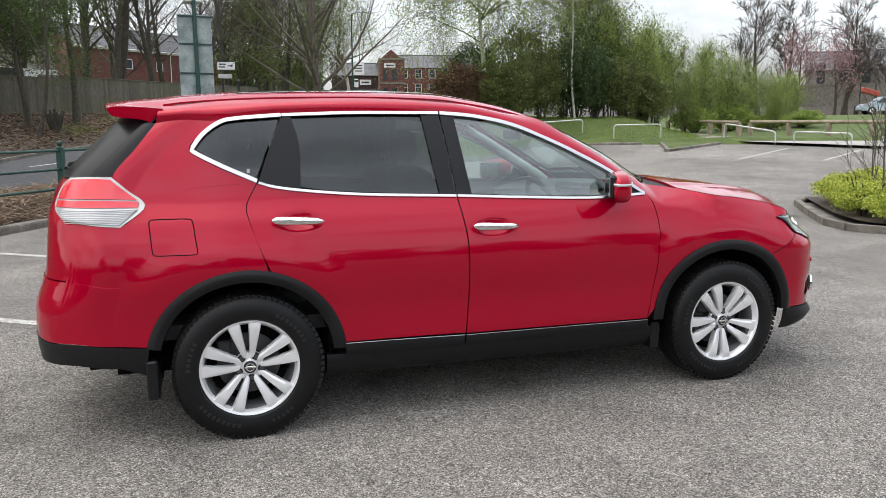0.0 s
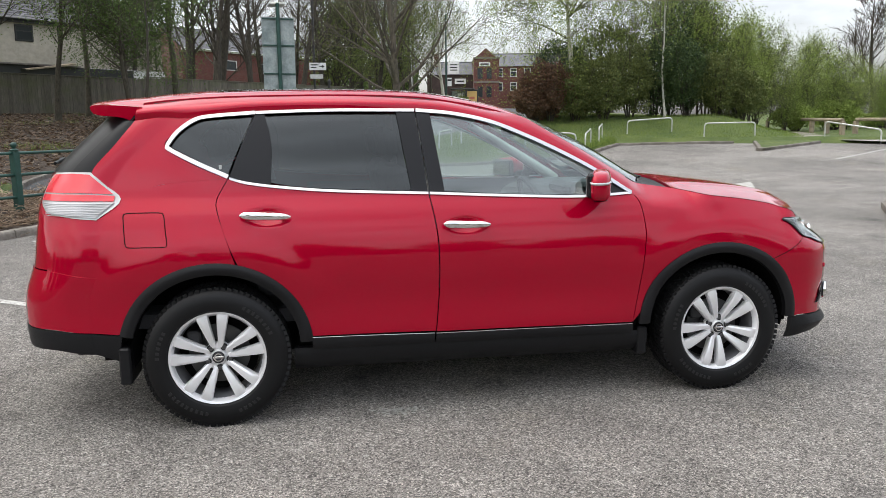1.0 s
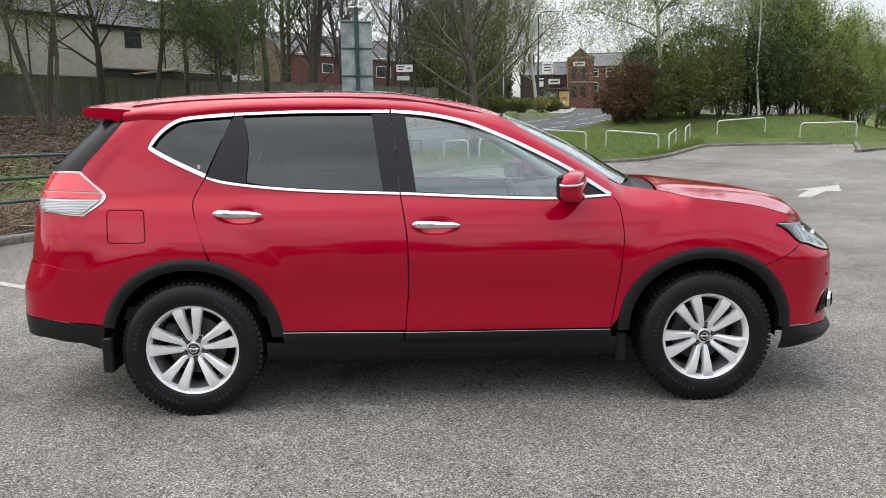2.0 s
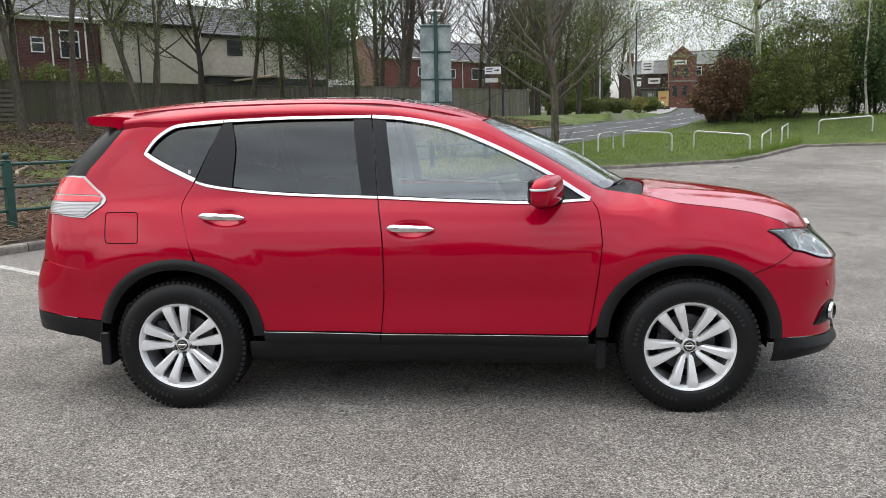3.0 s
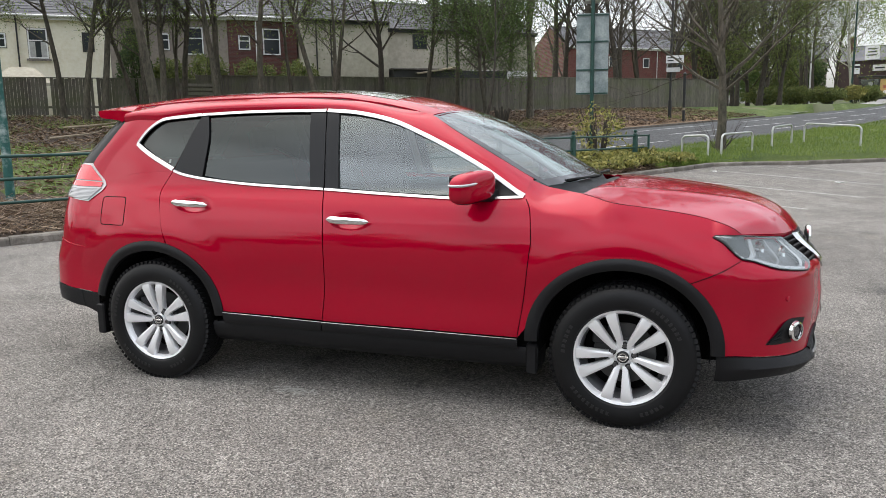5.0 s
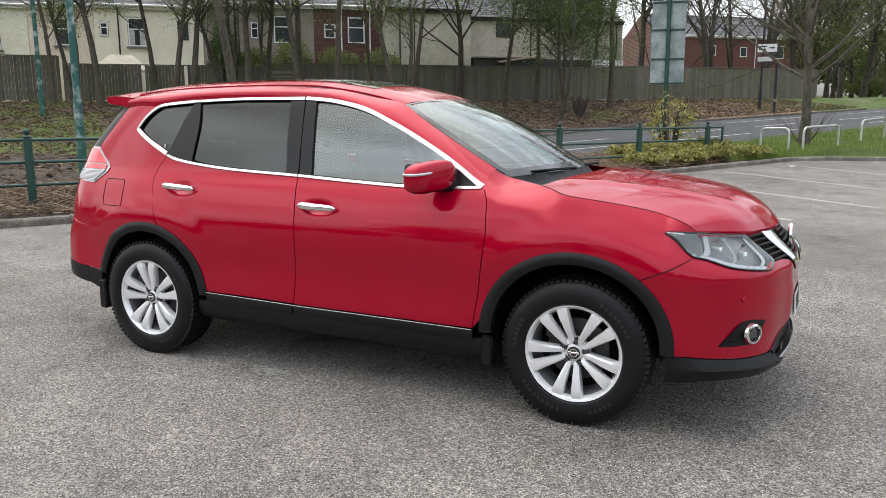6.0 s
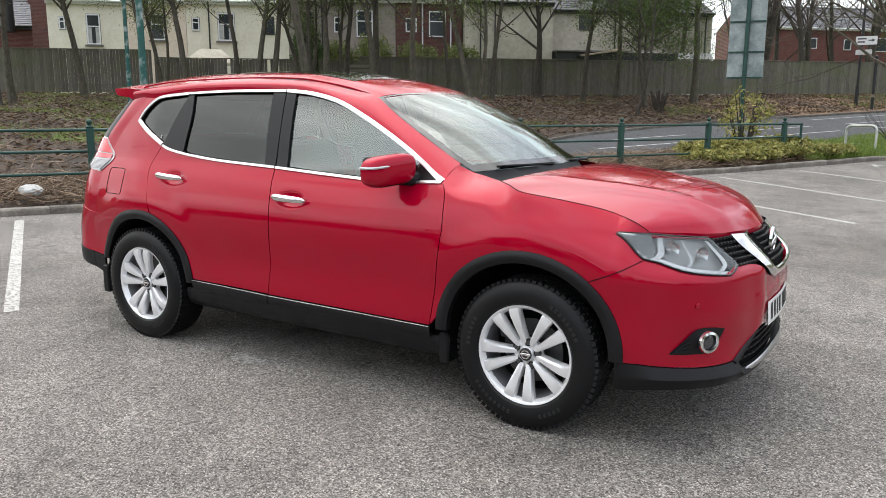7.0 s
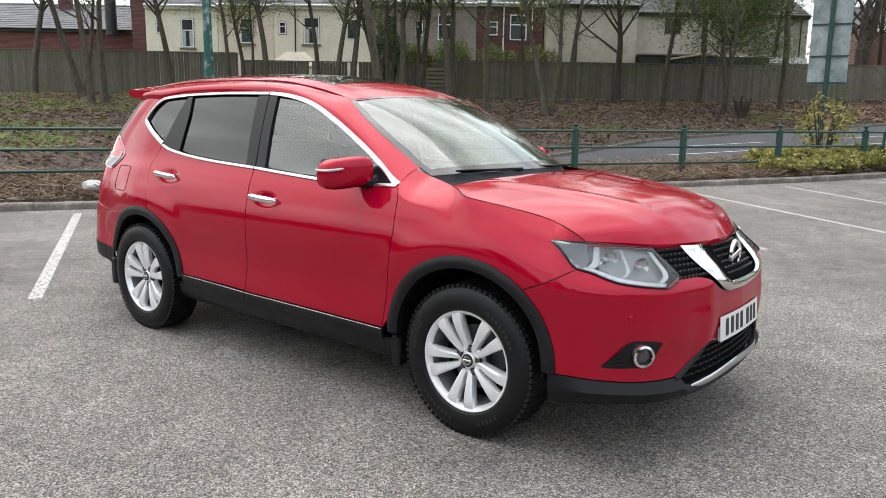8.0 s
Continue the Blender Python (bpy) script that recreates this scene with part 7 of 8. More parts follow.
def bush(label, x, y, w, h, mat, n=5000, size=.05, seed=1, depth=None, group="", dz=0.0, category="bush"):
    """A shrub: stems and a lumpy shell of many leaves."""
    rng = np.random.RandomState(seed)
    root = thing("bush", label, category, group, at=put(x, y, 0, dz))
    st = Shape()
    r2 = random.Random(seed)
    for k in range(14):
        a, s = r2.uniform(0, 6.28), r2.uniform(.3, .9)
        st.tube([(0.1 * math.cos(a), .1 * math.sin(a), -.1), (w * .25 * s * math.cos(a), (depth or w) * .25 * s * math.sin(a), h * .45), (w * .42 * s * math.cos(a), (depth or w) * .42 * s * math.sin(a), h * .85)], [.03, .02, .006], 4)
    part("stem", st, DARKBARK, root)
    lobes = rng.normal(0, 1, (46, 3))
    lobes /= np.linalg.norm(lobes, axis=1, keepdims=True)
    d = rng.normal(0, 1, (n, 3))
    d /= np.linalg.norm(d, axis=1, keepdims=True)
    size_of = rng.uniform(.25, 1.0, 46)
    bump = 0.56 + .50 * np.max(np.clip(d @ lobes.T, 0, 1) ** 16 * size_of, axis=1)
    rad = bump * (1 - np.abs(rng.normal(0, .17, n))) + (rng.uniform(0, 1, n) > .93) * rng.uniform(0, .16, n)
    P = d * rad[:, None] * np.array([w / 2, (depth or w) / 2, h / 2]) + np.array([0, 0, h / 2])
    P = P[P[:, 2] > 0.02]
    part("foliage", leaves_at(P, 1, size, .02, seed + 1), mat, root)
    return root


# hedge mass beyond the grass, uneven and mixed
for x, y, w, h, mat, sd in ((11.3, 30.6, 2.6, 2.6, RUSSET, 71), (12.1, 30.4, 2.8, 3.3, RUSSET, 72), (13.2, 30.0, 2.6, 3.0, HEDGE, 73), (14.5, 29.8, 3.2, 3.4, HEDGE, 74), (15.9, 30.0, 3.2, 3.9, HEDGE, 75),
                            (17.4, 30.5, 3.4, 4.4, DEEP, 76), (18.6, 29.6, 3.0, 3.8, DEEP, 77), (19.9, 29.2, 3.0, 3.4, HEDGE, 78), (21.3, 29.4, 2.8, 3.0, HEDGE, 79),
                            (15.6, 32.4, 4.2, 5.4, HEDGE, 80), (18.9, 32.2, 4.6, 5.9, DEEP, 81), (13.6, 33.4, 3.6, 4.2, DEEP, 82), (21.6, 32.0, 3.6, 4.4, SPRINGDARK, 83)):
    bush("dense evergreen bush at the edge of the grass" if mat is not RUSSET else "russet-leaved bush beside the road", x, y, w, h, mat, 9000, .06, sd, group="hedge bushes", dz=-.15)
# spring-green young trees
yg = [tree("young tree in fresh spring leaf", put(19.2, 32.6), grow(91, 6.8, .07, .10, 44, 24, 3, 6, up=.35), BARK, FRESH, 3, .045, .26, 91, group="young trees"),
      tree("young tree in fresh spring leaf", put(24.0, 32.6), grow(92, 4.4, .06, .06, 48, 20, 3, 6, up=.3, stems=2), BARK, FRESH, 4, .045, .28, 92, group="young trees")]
for x, y, k, s in ((20.6, 32.2, 1, 1.35), (21.8, 33.6, 0, .85), (22.9, 31.6, 1, .9), (25.6, 33.6, 0, .62), (26.2, 31.9, 1, .85), (27.6, 34.0, 0, .60), (28.2, 32.2, 1, .75), (29.8, 32.8, 0, .48), (30.6, 30.9, 1, .55), (23.0, 35.4, 0, .72), (26.8, 36.6, 1, .85), (31.2, 36.0, 1, .75),
                   (33.0, 34.2, 0, .42), (34.4, 35.0, 1, .62), (35.6, 36.0, 0, .40), (34.0, 37.5, 1, .66), (20.2, 34.6, 0, .95), (24.6, 30.6, 1, .6), (38.5, 38.5, 1, .6), (23.6, 33.0, 1, 1.0), (22.4, 30.4, 1, .8)):
    c = copy_thing(yg[k], put(x, y, x * 37))
    c.scale = (s, s, s)
for x, y, w, h, sd in ((33.4, 34.4, 3.0, 1.1, 101), (30.8, 34.8, 2.6, 1.2, 103), (28.4, 32.0, 3.0, 1.9, 104), (25.4, 31.0, 3.0, 1.7, 105), (37.4, 36.3, 3.0, 1.2, 106)):
    bush("light green bush in spring leaf", x, y, w, h, FRESH, 6000, .06, sd, group="spring bushes")
# far bare trees and blossom
fb = tree("large bare tree with a rounded crown, far off", put(61.2, 69.0), grow(111, 11.0, .45, .15, 46, 18, 3, 7, min_r=.02), DARKBARK, None, group="far bare trees")
for x, y, s in ((63.6, 67.6, .95), (71.2, 66.6, 1.02), (76.5, 66.0, .7), (74.0, 67.5, .78), (44, 92, .9), (58.5, 76, .6)):
    c = copy_thing(fb, put(x, y, x * 53))
    c.scale = (s, s, s)
tree("pink blossoming cherry tree, far off", put(55.5, 52.0), grow(121, 6.0, .2, .2, 46, 14, 3, 5), DARKBARK, BLOSSOM, 2, .10, .35, 121, group="blossom trees")
tree("pink blossoming cherry tree, far off", put(50.8, 51.5), grow(122, 5.6, .2, .2, 46, 14, 3, 5), DARKBARK, BLOSSOM, 2, .10, .35, 122, group="blossom trees")
# tall far growth that closes the view along the road
for x, y, w, h, mat, sd in ((1.5, 99.0, 9.0, 8.0, HEDGE, 125), (6.5, 101.0, 8.5, 7.5, SPRINGDARK, 126), (11.5, 104.0, 8.0, 8.0, HEDGE, 127), (15.2, 107.5, 6.0, 7.0, DEEP, 128)):
    bush("tall leafy growth far along the road", x, y, w, h, mat, 5000, .20, sd, group="far bushes")
# hedges along the far side of the road and behind the fence
for x, y, w, h, mat, sd in ((7.5, 67.1, 4, 1.9, HEDGE, 131), (10.2, 68.9, 4, 1.9, HEDGE, 132), (12.9, 70.5, 4, 1.8, HEDGE, 133), (15.6, 73.0, 2.2, 1.8, IVY, 134), (17.0, 75.0, 3.0, 1.7, HEDGE, 135)):
    bush("clipped roadside hedge bush", x, y, w, h, mat, 3500, .10, sd, group="roadside hedge bushes")
for f, c, w, h, mat, sd in ((0.6, 37.0, 2.2, 4.2, DEEP, 141), (2.2, 37.4, 2.6, 3.0, HEDGE, 142), (4.2, 37.6, 3.0, 3.4, HEDGE, 143), (6.6, 37.4, 3.4, 3.0, HEDGE, 144), (8.9, 37.6, 3.0, 3.1, HEDGE, 145)):
    x, y = fc(f, c)
    bush("garden shrub showing above the fence", x, y, w, h, mat, 5000, .07, sd, group="garden shrubs", dz=.2)

# ---- plants and litter on the verge by the railing ----
bush("leafy yellow-green shrub growing through the railing", 0.35, 16.3, 1.9, 1.6, IVY, 620, .055, 151, 1.5, "verge plants", .05)
bush("low spreading verge plant with pale leaves", 1.3, 16.0, 1.6, .45, IVY, 1600, .06, 152, 1.2, "verge plants")
bush("low spreading verge plant with pale leaves", 0.2, 14.4, 2.4, .42, IVY, 2200, .06, 153, 1.4, "verge plants")
for a, b, w, h, sd in ((11.4, 6.35, 1.5, .26, 154), (12.5, 6.2, 1.7, .34, 155), (13.6, 6.2, 1.7, .36, 156), (14.7, 6.15, 1.5, .32, 157), (15.6, 6.2, 1.2, .24, 158)):
    x, y = xy(a, b)
    bush("low spreading verge plant with pale leaves", x, y, w, h, IVY, 1500, .05, sd, .9, "verge plants")


def scatter(name, label, count, region, make, mat, seed, category):
    """Very many small pieces on the ground, as one object."""
    rng = random.Random(seed)
    sh = Shape()
    while count > 0:
        p = region(rng)
        if p is None:
            continue
        make(sh, rng, Vector((*p, ground_at(*p))))
        count -= 1
    return tagged(new(name, sh.mesh(name, mat)), label, category, kind="stuff")


def stick(sh, rng, p):
    a, l = rng.uniform(0, 6.28), rng.uniform(.08, .45)
    d = Vector((math.cos(a), math.sin(a), rng.uniform(-.1, .45))).normalized()
    r = rng.uniform(.003, .009)
    q = p + Vector((0, 0, rng.uniform(.0, .06)))
    s = d.orthogonal().normalized() * r
    u = d.cross(s)
    sh.add([q + s, q - s * .5 + u, q - s * .5 - u, q + d * l + s * .5, q + d * l - s * .3 + u * .5, q + d * l - s * .3 - u * .5], [(0, 1, 4, 3), (1, 2, 5, 4), (2, 0, 3, 5)])


def deadleaf(sh, rng, p, size=.035):
    a, b = rng.uniform(0, 6.28), rng.uniform(-.5, .5)
    d = Vector((math.cos(a), math.sin(a), b)) * size * rng.uniform(.6, 1.5)
    s = Vector((-math.sin(a), math.cos(a), rng.uniform(-.5, .5))) * size * .55
    q = p + Vector((0, 0, rng.uniform(.005, .05)))
    k = Vector((0, 0, size * .25))
    sh.add([q - d, q + s + k, q + d, q - s + k], [(0, 1, 2), (0, 2, 3)])


def blade(sh, rng, p, h=.10):
    a = rng.uniform(0, 6.28)
    s = Vector((math.cos(a), math.sin(a), 0)) * .006
    t = Vector((rng.uniform(-.5, .5), rng.uniform(-.5, .5), 1)) * h * rng.uniform(.5, 1.4)
    sh.add([p - s, p + s, p + t], [(0, 1, 2)])


def verge(a0, a1, b0=5.72, b1=8.7):
    return lambda rng: xy(rng.uniform(a0, a1), rng.uniform(b0, b1))


scatter("fallen_twigs", "dry pale twigs lying on the verge", 16000, verge(-9, 14), stick, TWIG, 1, "twigs")
scatter("dead_leaves", "dead brown leaves lying on the verge", 14000, verge(-9, 14.5), deadleaf, DRYLEAF, 2, "leaves")


def bank_spot(rng):
    a = rng.uniform(-10, 40)
    b = rng.uniform(road_far(a) + .2, 34)
    p = xy(a, b)
    return p if fence_c(*p) < 33.1 else None


scatter("bank_leaves", "dead brown leaves on the bank", 38000, bank_spot, lambda s, r, p: deadleaf(s, r, p, .07), DRYLEAF, 3, "leaves")
scatter("bank_twigs", "fallen twigs on the bank", 11000, bank_spot, lambda s, r, p: stick(s, r, p), TWIG, 4, "twigs")


def green_spot(rng):
    p = bank_spot(rng)
    if p is None:
        return None
    n = noise.noise((p[0] * .35, p[1] * .35, 9)) + .5 * noise.noise((p[0] * 1.3, p[1] * 1.3, 3))
    return p if n > (.05 if to_ab(*p)[0] < 9 else .35) else None


scatter("bank_weeds", "low green weeds on the bank", 15000, green_spot, lambda s, r, p: blade(s, r, p, .16), BLADE, 5, "weeds")


def lawn(rng):
    a = rng.uniform(14.5, 44)
    kb = float(np.interp(a, KERB_A, KERB_B)) if a < PARK_END else -6.2
    b = rng.uniform(kb + .2, ROAD_NEAR - .1)
    return xy(a, b)


scatter("grass", "rough spring grass on the verge", 60000, lawn, lambda s, r, p: blade(s, r, p, .10), BLADE, 6, "grass")


def kerb_grass(rng):
    a = rng.uniform(14, 28.5)
    kb = float(np.interp(a, KERB_A, KERB_B))
    return xy(a, kb + rng.uniform(.12, .5))


scatter("kerb_grass", "longer grass along the kerb", 9000, kerb_grass, lambda s, r, p: blade(s, r, p, .17), BLADE, 7, "grass")


# ---- planter with a bright shrub at the end of a bay row ----
planter_pts = [(13.0, -9.0), (12.5, -7.2), (12.0, -5.95), (11.4, -5.62), (9.8, -5.45), (7.9, -5.33), (7.4, -5.6), (7.15, -6.6), (6.9, -9.5)]
lay_kerb("planter_kerb", planter_pts[::-1], "low concrete kerb round a planted bed", park_z, .6)
sh = Shape()
sh.grid(lambda u, v: (*xy(7.35 + 4.6 * u, -5.62 - .35 * abs(u - .4) - .5 * max(0, .15 - u) / .15 - 3.4 * v), .085 + .02 * math.sin(9 * u) * math.sin(7 * v)), 12, 8)
tagged(new("planted_bed", sh.mesh("planted_bed", SOIL)), "dark soil of a planted bed", "soil", kind="structure")
for a, b, w, h, sd in ((7.9, -6.2, 1.1, .50, 161), (8.8, -6.0, 1.2, .62, 162), (9.8, -6.1, 1.2, .66, 163), (10.8, -6.2, 1.2, .60, 164), (8.4, -7.1, 1.4, .78, 165), (9.9, -7.1, 1.5, .85, 166), (11.3, -7.0, 1.3, .70, 167)):
    x, y = xy(a, b)
    bu = bush("bright yellow-green variegated shrub in a kerbed bed", x, y, w, h, LAUREL, 5200, .024, sd, group="bed shrubs")
    bu.matrix_basis = pose(x, y, .08)
x, y = xy(9.2, -6.4)
tw = grow(171, 2.2, .028, .15, 42, 10, 2, 4, stems=4, min_r=.004)
tree("thin bare shrub rising from the bed", pose(x, y, .05), tw, BARK, None, category="shrub", name="bare_shrub")

# ---- dark trees closing the place behind the camera ----
back = [tree("tall dense green tree closing the car park", pose(-14, -34, 0), grow(181, 9, .3, .08, 52, 18, 3, 5), DARKBARK, HEDGE, 9, .16, .7, 181, group="trees behind the car park"),
        tree("tall dense green tree closing the car park", pose(0, -37, 0), grow(182, 8, .3, .06, 55, 18, 3, 5), DARKBARK, DEEP, 9, .16, .7, 182, group="trees behind the car park")]
for i in range(15):
    an = radians(-112 + i * 7.5)
    c = copy_thing(back[i % 2], pose(2 + 30 * math.cos(an) + (i % 3), -2 + 30 * math.sin(an), -.3, 0, 0, i * 47))
    s = .5 + .25 * ((i * 7) % 5) / 4
    c.scale = (s, s, s)
for i in range(22):
    an = radians(-170 + i * 7.6)
    b = bush("dense dark hedge closing the car park", 2 + 23 * math.cos(an), -2 + 23 * math.sin(an), 4.5, 2.6, HEDGE, 2500, .13, 190 + i % 3, 2.6, "hedge behind the car park") if i < 1 else copy_thing(b, pose(2 + 23 * math.cos(an), -2 + 23 * math.sin(an), -.1, 0, 0, i * 31))

# ---- street furniture and buildings along the road ----
def street_lamp(label, x, y, height, r, mat, arm=1.6, lean=0.0, turn=0.0, group="street lamps"):
    root = thing("street_lamp", label, "street lamp", group, at=put(x, y, turn) @ pose(0, 0, 0, 0, lean, 0))
    smoothed(part("base", Shape().lathe([(r * 1.35, -.3), (r * 1.35, 1.2), (r * 1.2, 1.35)], n=14), mat, root), 40)
    smoothed(part("post", Shape().tube([(0, 0, 1.3), (0, 0, height * .6), (0, 0, height)], [r * 1.2, r, r * .75], 12), mat, root), 50)
    part("arm", Shape().tube([(0, 0, height), (.25, 0, height + .22), (.8, 0, height + .32), (arm, 0, height + .34)], r * .5, 8), mat, root)
    part("lamp_head", Shape().box((arm - .1, -.13, height + .24), (arm + .6, .13, height + .38), bevel=.05), GALV, root, "grey lamp head")
    return root


street_lamp("tall green street lamp with flaking paint", -19.5, 13.3, 8.6, .06, WORNGREEN, turn=200)
street_lamp("stout green lamp post with flaking paint", -7.49, 4.87, 8.0, .052, WORNGREEN, turn=20)
street_lamp("tall dark street lamp beside the far footway", 16.3, 79.1, 10.2, .09, GREENPAINT, 1.8, turn=-10)
street_lamp("tall pale street lamp beyond the hedge", 13.0, 82.6, 6.2, .07, GALV, .9)

# direction sign and a short post on the bank
sg = thing("direction_sign", "tall dark post with a white arrow direction sign", "road sign", at=put(1.28, 37.3))
part("post", Shape().tube([(0, 0, -.2), (0, 0, 6.9)], .06, 10), DARKTRIM, sg)
part("base_sleeve", Shape().tube([(0, 0, -.2), (0, 0, .9)], .09, 10), DARKTRIM, sg)
pl = part("sign_plate", Shape().box((-.25, -.09, 2.78), (.62, -.06, 3.16)), WHITE, sg, "white arrow sign plate")
part("sign_bar", Shape().box((-.18, -.095, 3.02), (.18, -.091, 3.08)), DARKTRIM, pl)
part("sign_bar", Shape().box((-.18, -.095, 2.88), (.12, -.091, 2.94)), DARKTRIM, pl)
part("sign_arrow", Shape().add([(.26, -.094, 2.95), (.42, -.094, 2.95), (.42, -.094, 2.90), (.54, -.094, 2.975), (.42, -.094, 3.05), (.42, -.094, 3.0), (.26, -.094, 3.0)], [(0, 1, 2, 3, 4, 5, 6)]), DARKTRIM, pl)
part("sign_plate", Shape().box((-.22, -.09, 2.34), (.45, -.06, 2.56)), GALV, sg, "small grey sign plate")
sp = thing("short_post", "short dark post on the bank with a pale band", "post", at=put(2.0, 36.3))
part("post", Shape().tube([(0, 0, -.2), (0, 0, 2.3)], .07, 10), DARKTRIM, sp)
part("post_cap", Shape().lathe([(.08, 2.25), (.09, 2.35), (.03, 2.42)], n=10), DARKTRIM, sp)
part("band", Shape().tube([(0, 0, .55), (0, 0, .68)], .075, 10), TIMBER, sp)

# bus shelter, its poster case, the stop flag and a bin
bs = thing("bus_shelter", "dark framed glass bus shelter with a flat roof", "bus shelter", at=put(17.4, 81.9, -11))
for px_, py_ in ((0, 0), (1.2, 0), (2.5, 0), (0, 1.1), (2.5, 1.1)):
    part("post", Shape().box((px_ - .04, py_ - .04, 0), (px_ + .04, py_ + .04, 2.35)), DARKTRIM, bs)
part("roof", Shape().box((-.15, -.35, 2.35), (2.7, 1.25, 2.47), bevel=.03), DARKTRIM, bs)
for px_ in (0, 1.2):
    part("pane", Shape().box((px_ + .06, 1.08, .4), (px_ + 1.15, 1.09, 2.2)), GLASS, bs)
part("bench", Shape().box((.2, .75, .48), (2.1, 1.0, .54), bevel=.015), DARKTRIM, bs)
part("notice_case", Shape().box((.75, 1.02, 1.0), (1.35, 1.07, 1.95)), WHITE, bs, "pale timetable case")
ad = thing("poster_case", "lit-coloured yellow poster in a dark framed case", "poster case", at=put(19.7, 81.4, -11))
part("frame", Shape().box((-.72, 0, .15), (.72, .16, 2.3), bevel=.03), DARKTRIM, ad)
part("poster", Shape().box((-.56, -.012, .45), (.56, -.004, 2.12)), plain("yellow_poster", (.50, .33, .11), .5), ad, "yellow poster")
part("poster_shape", Shape().box((-.3, -.018, 1.2), (.3, -.013, 1.5)), plain("red_poster_patch", (.35, .10, .06), .5), ad)
part("poster_shape", Shape().lathe([(.17, .013), (.17, .017)], (-.1, 0, .85), 14, axis="y"), WHITE, ad)
fl2 = thing("bus_stop_flag", "white bus stop flag on a thin post", "bus stop sign", at=put(16.2, 78.1))
part("post", Shape().tube([(0, 0, -.1), (0, 0, 3.6)], .04, 8), DARKTRIM, fl2)
part("flag", Shape().box((.05, -.02, 2.65), (.5, .02, 3.55), bevel=.008), WHITE, fl2)
part("flag_band", Shape().box((.06, -.026, 3.2), (.49, -.021, 3.4)), DARKTRIM, fl2)
bn = thing("litter_bin", "round black litter bin beside the hedge", "litter bin", at=put(13.5, 72.4))
part("body", Shape().lathe([(.3, 0), (.33, .1), (.33, .8), (.3, .86)], n=16), DARKTRIM, bn)
part("lid", Shape().lathe([(.36, .95), (.36, 1.05), (.2, 1.2), (.02, 1.24)], n=16), DARKTRIM, bn)


# buildings at the bend of the road
def block(label, x, y, turn, run, depth, z0, z1, wall, rise=0.0, windows=(), win_mat=WHITE, roof=SLATE, name="building"):
    root = thing(name, label, "building", "far buildings", at=pose(x, y, 0, 0, 0, turn))
    w = Shape().box((0, 0, z0 - 6), (run, depth, z1))
    part("wall", w, wall, root)
    if rise:
        rf = Shape().add([(-.2, -.25, z1), (run + .2, -.25, z1), (run + .2, depth / 2, z1 + rise), (-.2, depth / 2, z1 + rise), (run + .2, depth + .25, z1), (-.2, depth + .25, z1)], [(0, 1, 2, 3), (3, 2, 4, 5), (0, 3, 5), (1, 4, 2)])
        part("roof", rf, roof, root)
        part("ridge", Shape().tube([(-.2, depth / 2, z1 + rise), (run + .2, depth / 2, z1 + rise)], .12, 6), roof, root)
    else:
        part("parapet", Shape().box((-.1, -.1, z1), (run + .1, depth + .1, z1 + .25)), STONE, root)
    for g0, g1, a0, a1 in windows:
        window(root, g0, g1, a0, a1, 0.0, win_mat, True, False)
    return root


pub = block("dark brown clad public house with pale signs", 19.6, 112.2, -11, 9.0, 10, 4.3, 9.2, PUBDARK, 2.2)
part("sign_board", Shape().box((3.2, -.12, 9.3), (4.9, -.05, 11.2), bevel=.02), WHITE, pub, "pale sign board")
for k in range(3):
    part("sign_bar", Shape().box((3.5, -.13, 10.6 - .4 * k), (4.6, -.121, 10.75 - .4 * k)), DARKTRIM, pub)
part("sign_board", Shape().box((4.2, -.14, 7.8), (5.9, -.05, 8.6), bevel=.02), WHITE, pub, "white sign board")
part("sign_bar", Shape().box((4.5, -.15, 8.1), (5.6, -.141, 8.3)), DARKTRIM, pub)
part("chimney", Shape().box((1.0, 3, 10), (2.0, 4, 12.6)), BRICK, pub)
rb = block("tall red brick corner building with a gable", 25.3, 105.0, -11, 3.6, 11, 4.8, 11.0, REDBRICK, 0, tuple((.5 + 1.3 * k, 1.2 + 1.3 * k, z, z + 1.5) for k in range(2) for z in (5.6, 8.2)), DARKTRIM)
part("gable", Shape().add([(.2, -.02, 11.2), (3.2, -.02, 11.2), (1.7, -.02, 12.5), (.2, .4, 11.2), (3.2, .4, 11.2), (1.7, .4, 12.5)], [(0, 1, 2), (3, 5, 4), (0, 2, 5, 3), (2, 1, 4, 5)]), REDBRICK, rb)
part("sign_board", Shape().box((.7, -.12, 9.95), (2.3, -.05, 10.55)), WHITE, rb, "white sign board")
part("sign_bar", Shape().box((.9, -.13, 10.15), (2.1, -.121, 10.35)), DARKTRIM, rb)
part("string_course", Shape().box((-.05, -.08, 7.6), (3.65, 0, 7.85)), STONE, rb)
block("row of red brick terraced houses far along the road", 32.0, 121.5, -16, 16.0, 9, 7.0, 11.2, REDBRICK, 2.4, tuple((.8 + 2.3 * k, 1.9 + 2.3 * k, z, z + 1.4) for k in range(7) for z in (7.2, 9.5)))
block("pale rendered building far behind the trees", 12.0, 118.0, -8, 7.0, 9, 5.0, 10.0, GREYREND, 2.5, ((1, 2, 7.5, 9), (3, 4, 7.5, 9)))
ch = block("grey stone church with a dark roof far off", 88.0, 91.0, -43, 20.0, 10, 6.0, 9.5, STONE, 3.0, tuple((1.5 + 3 * k, 2.6 + 3 * k, 7.5, 10.4) for k in range(6)), DARKTRIM, name="church")
part("tower", Shape().box((14, -2, 5), (18, 3, 13.0)), STONE, ch)
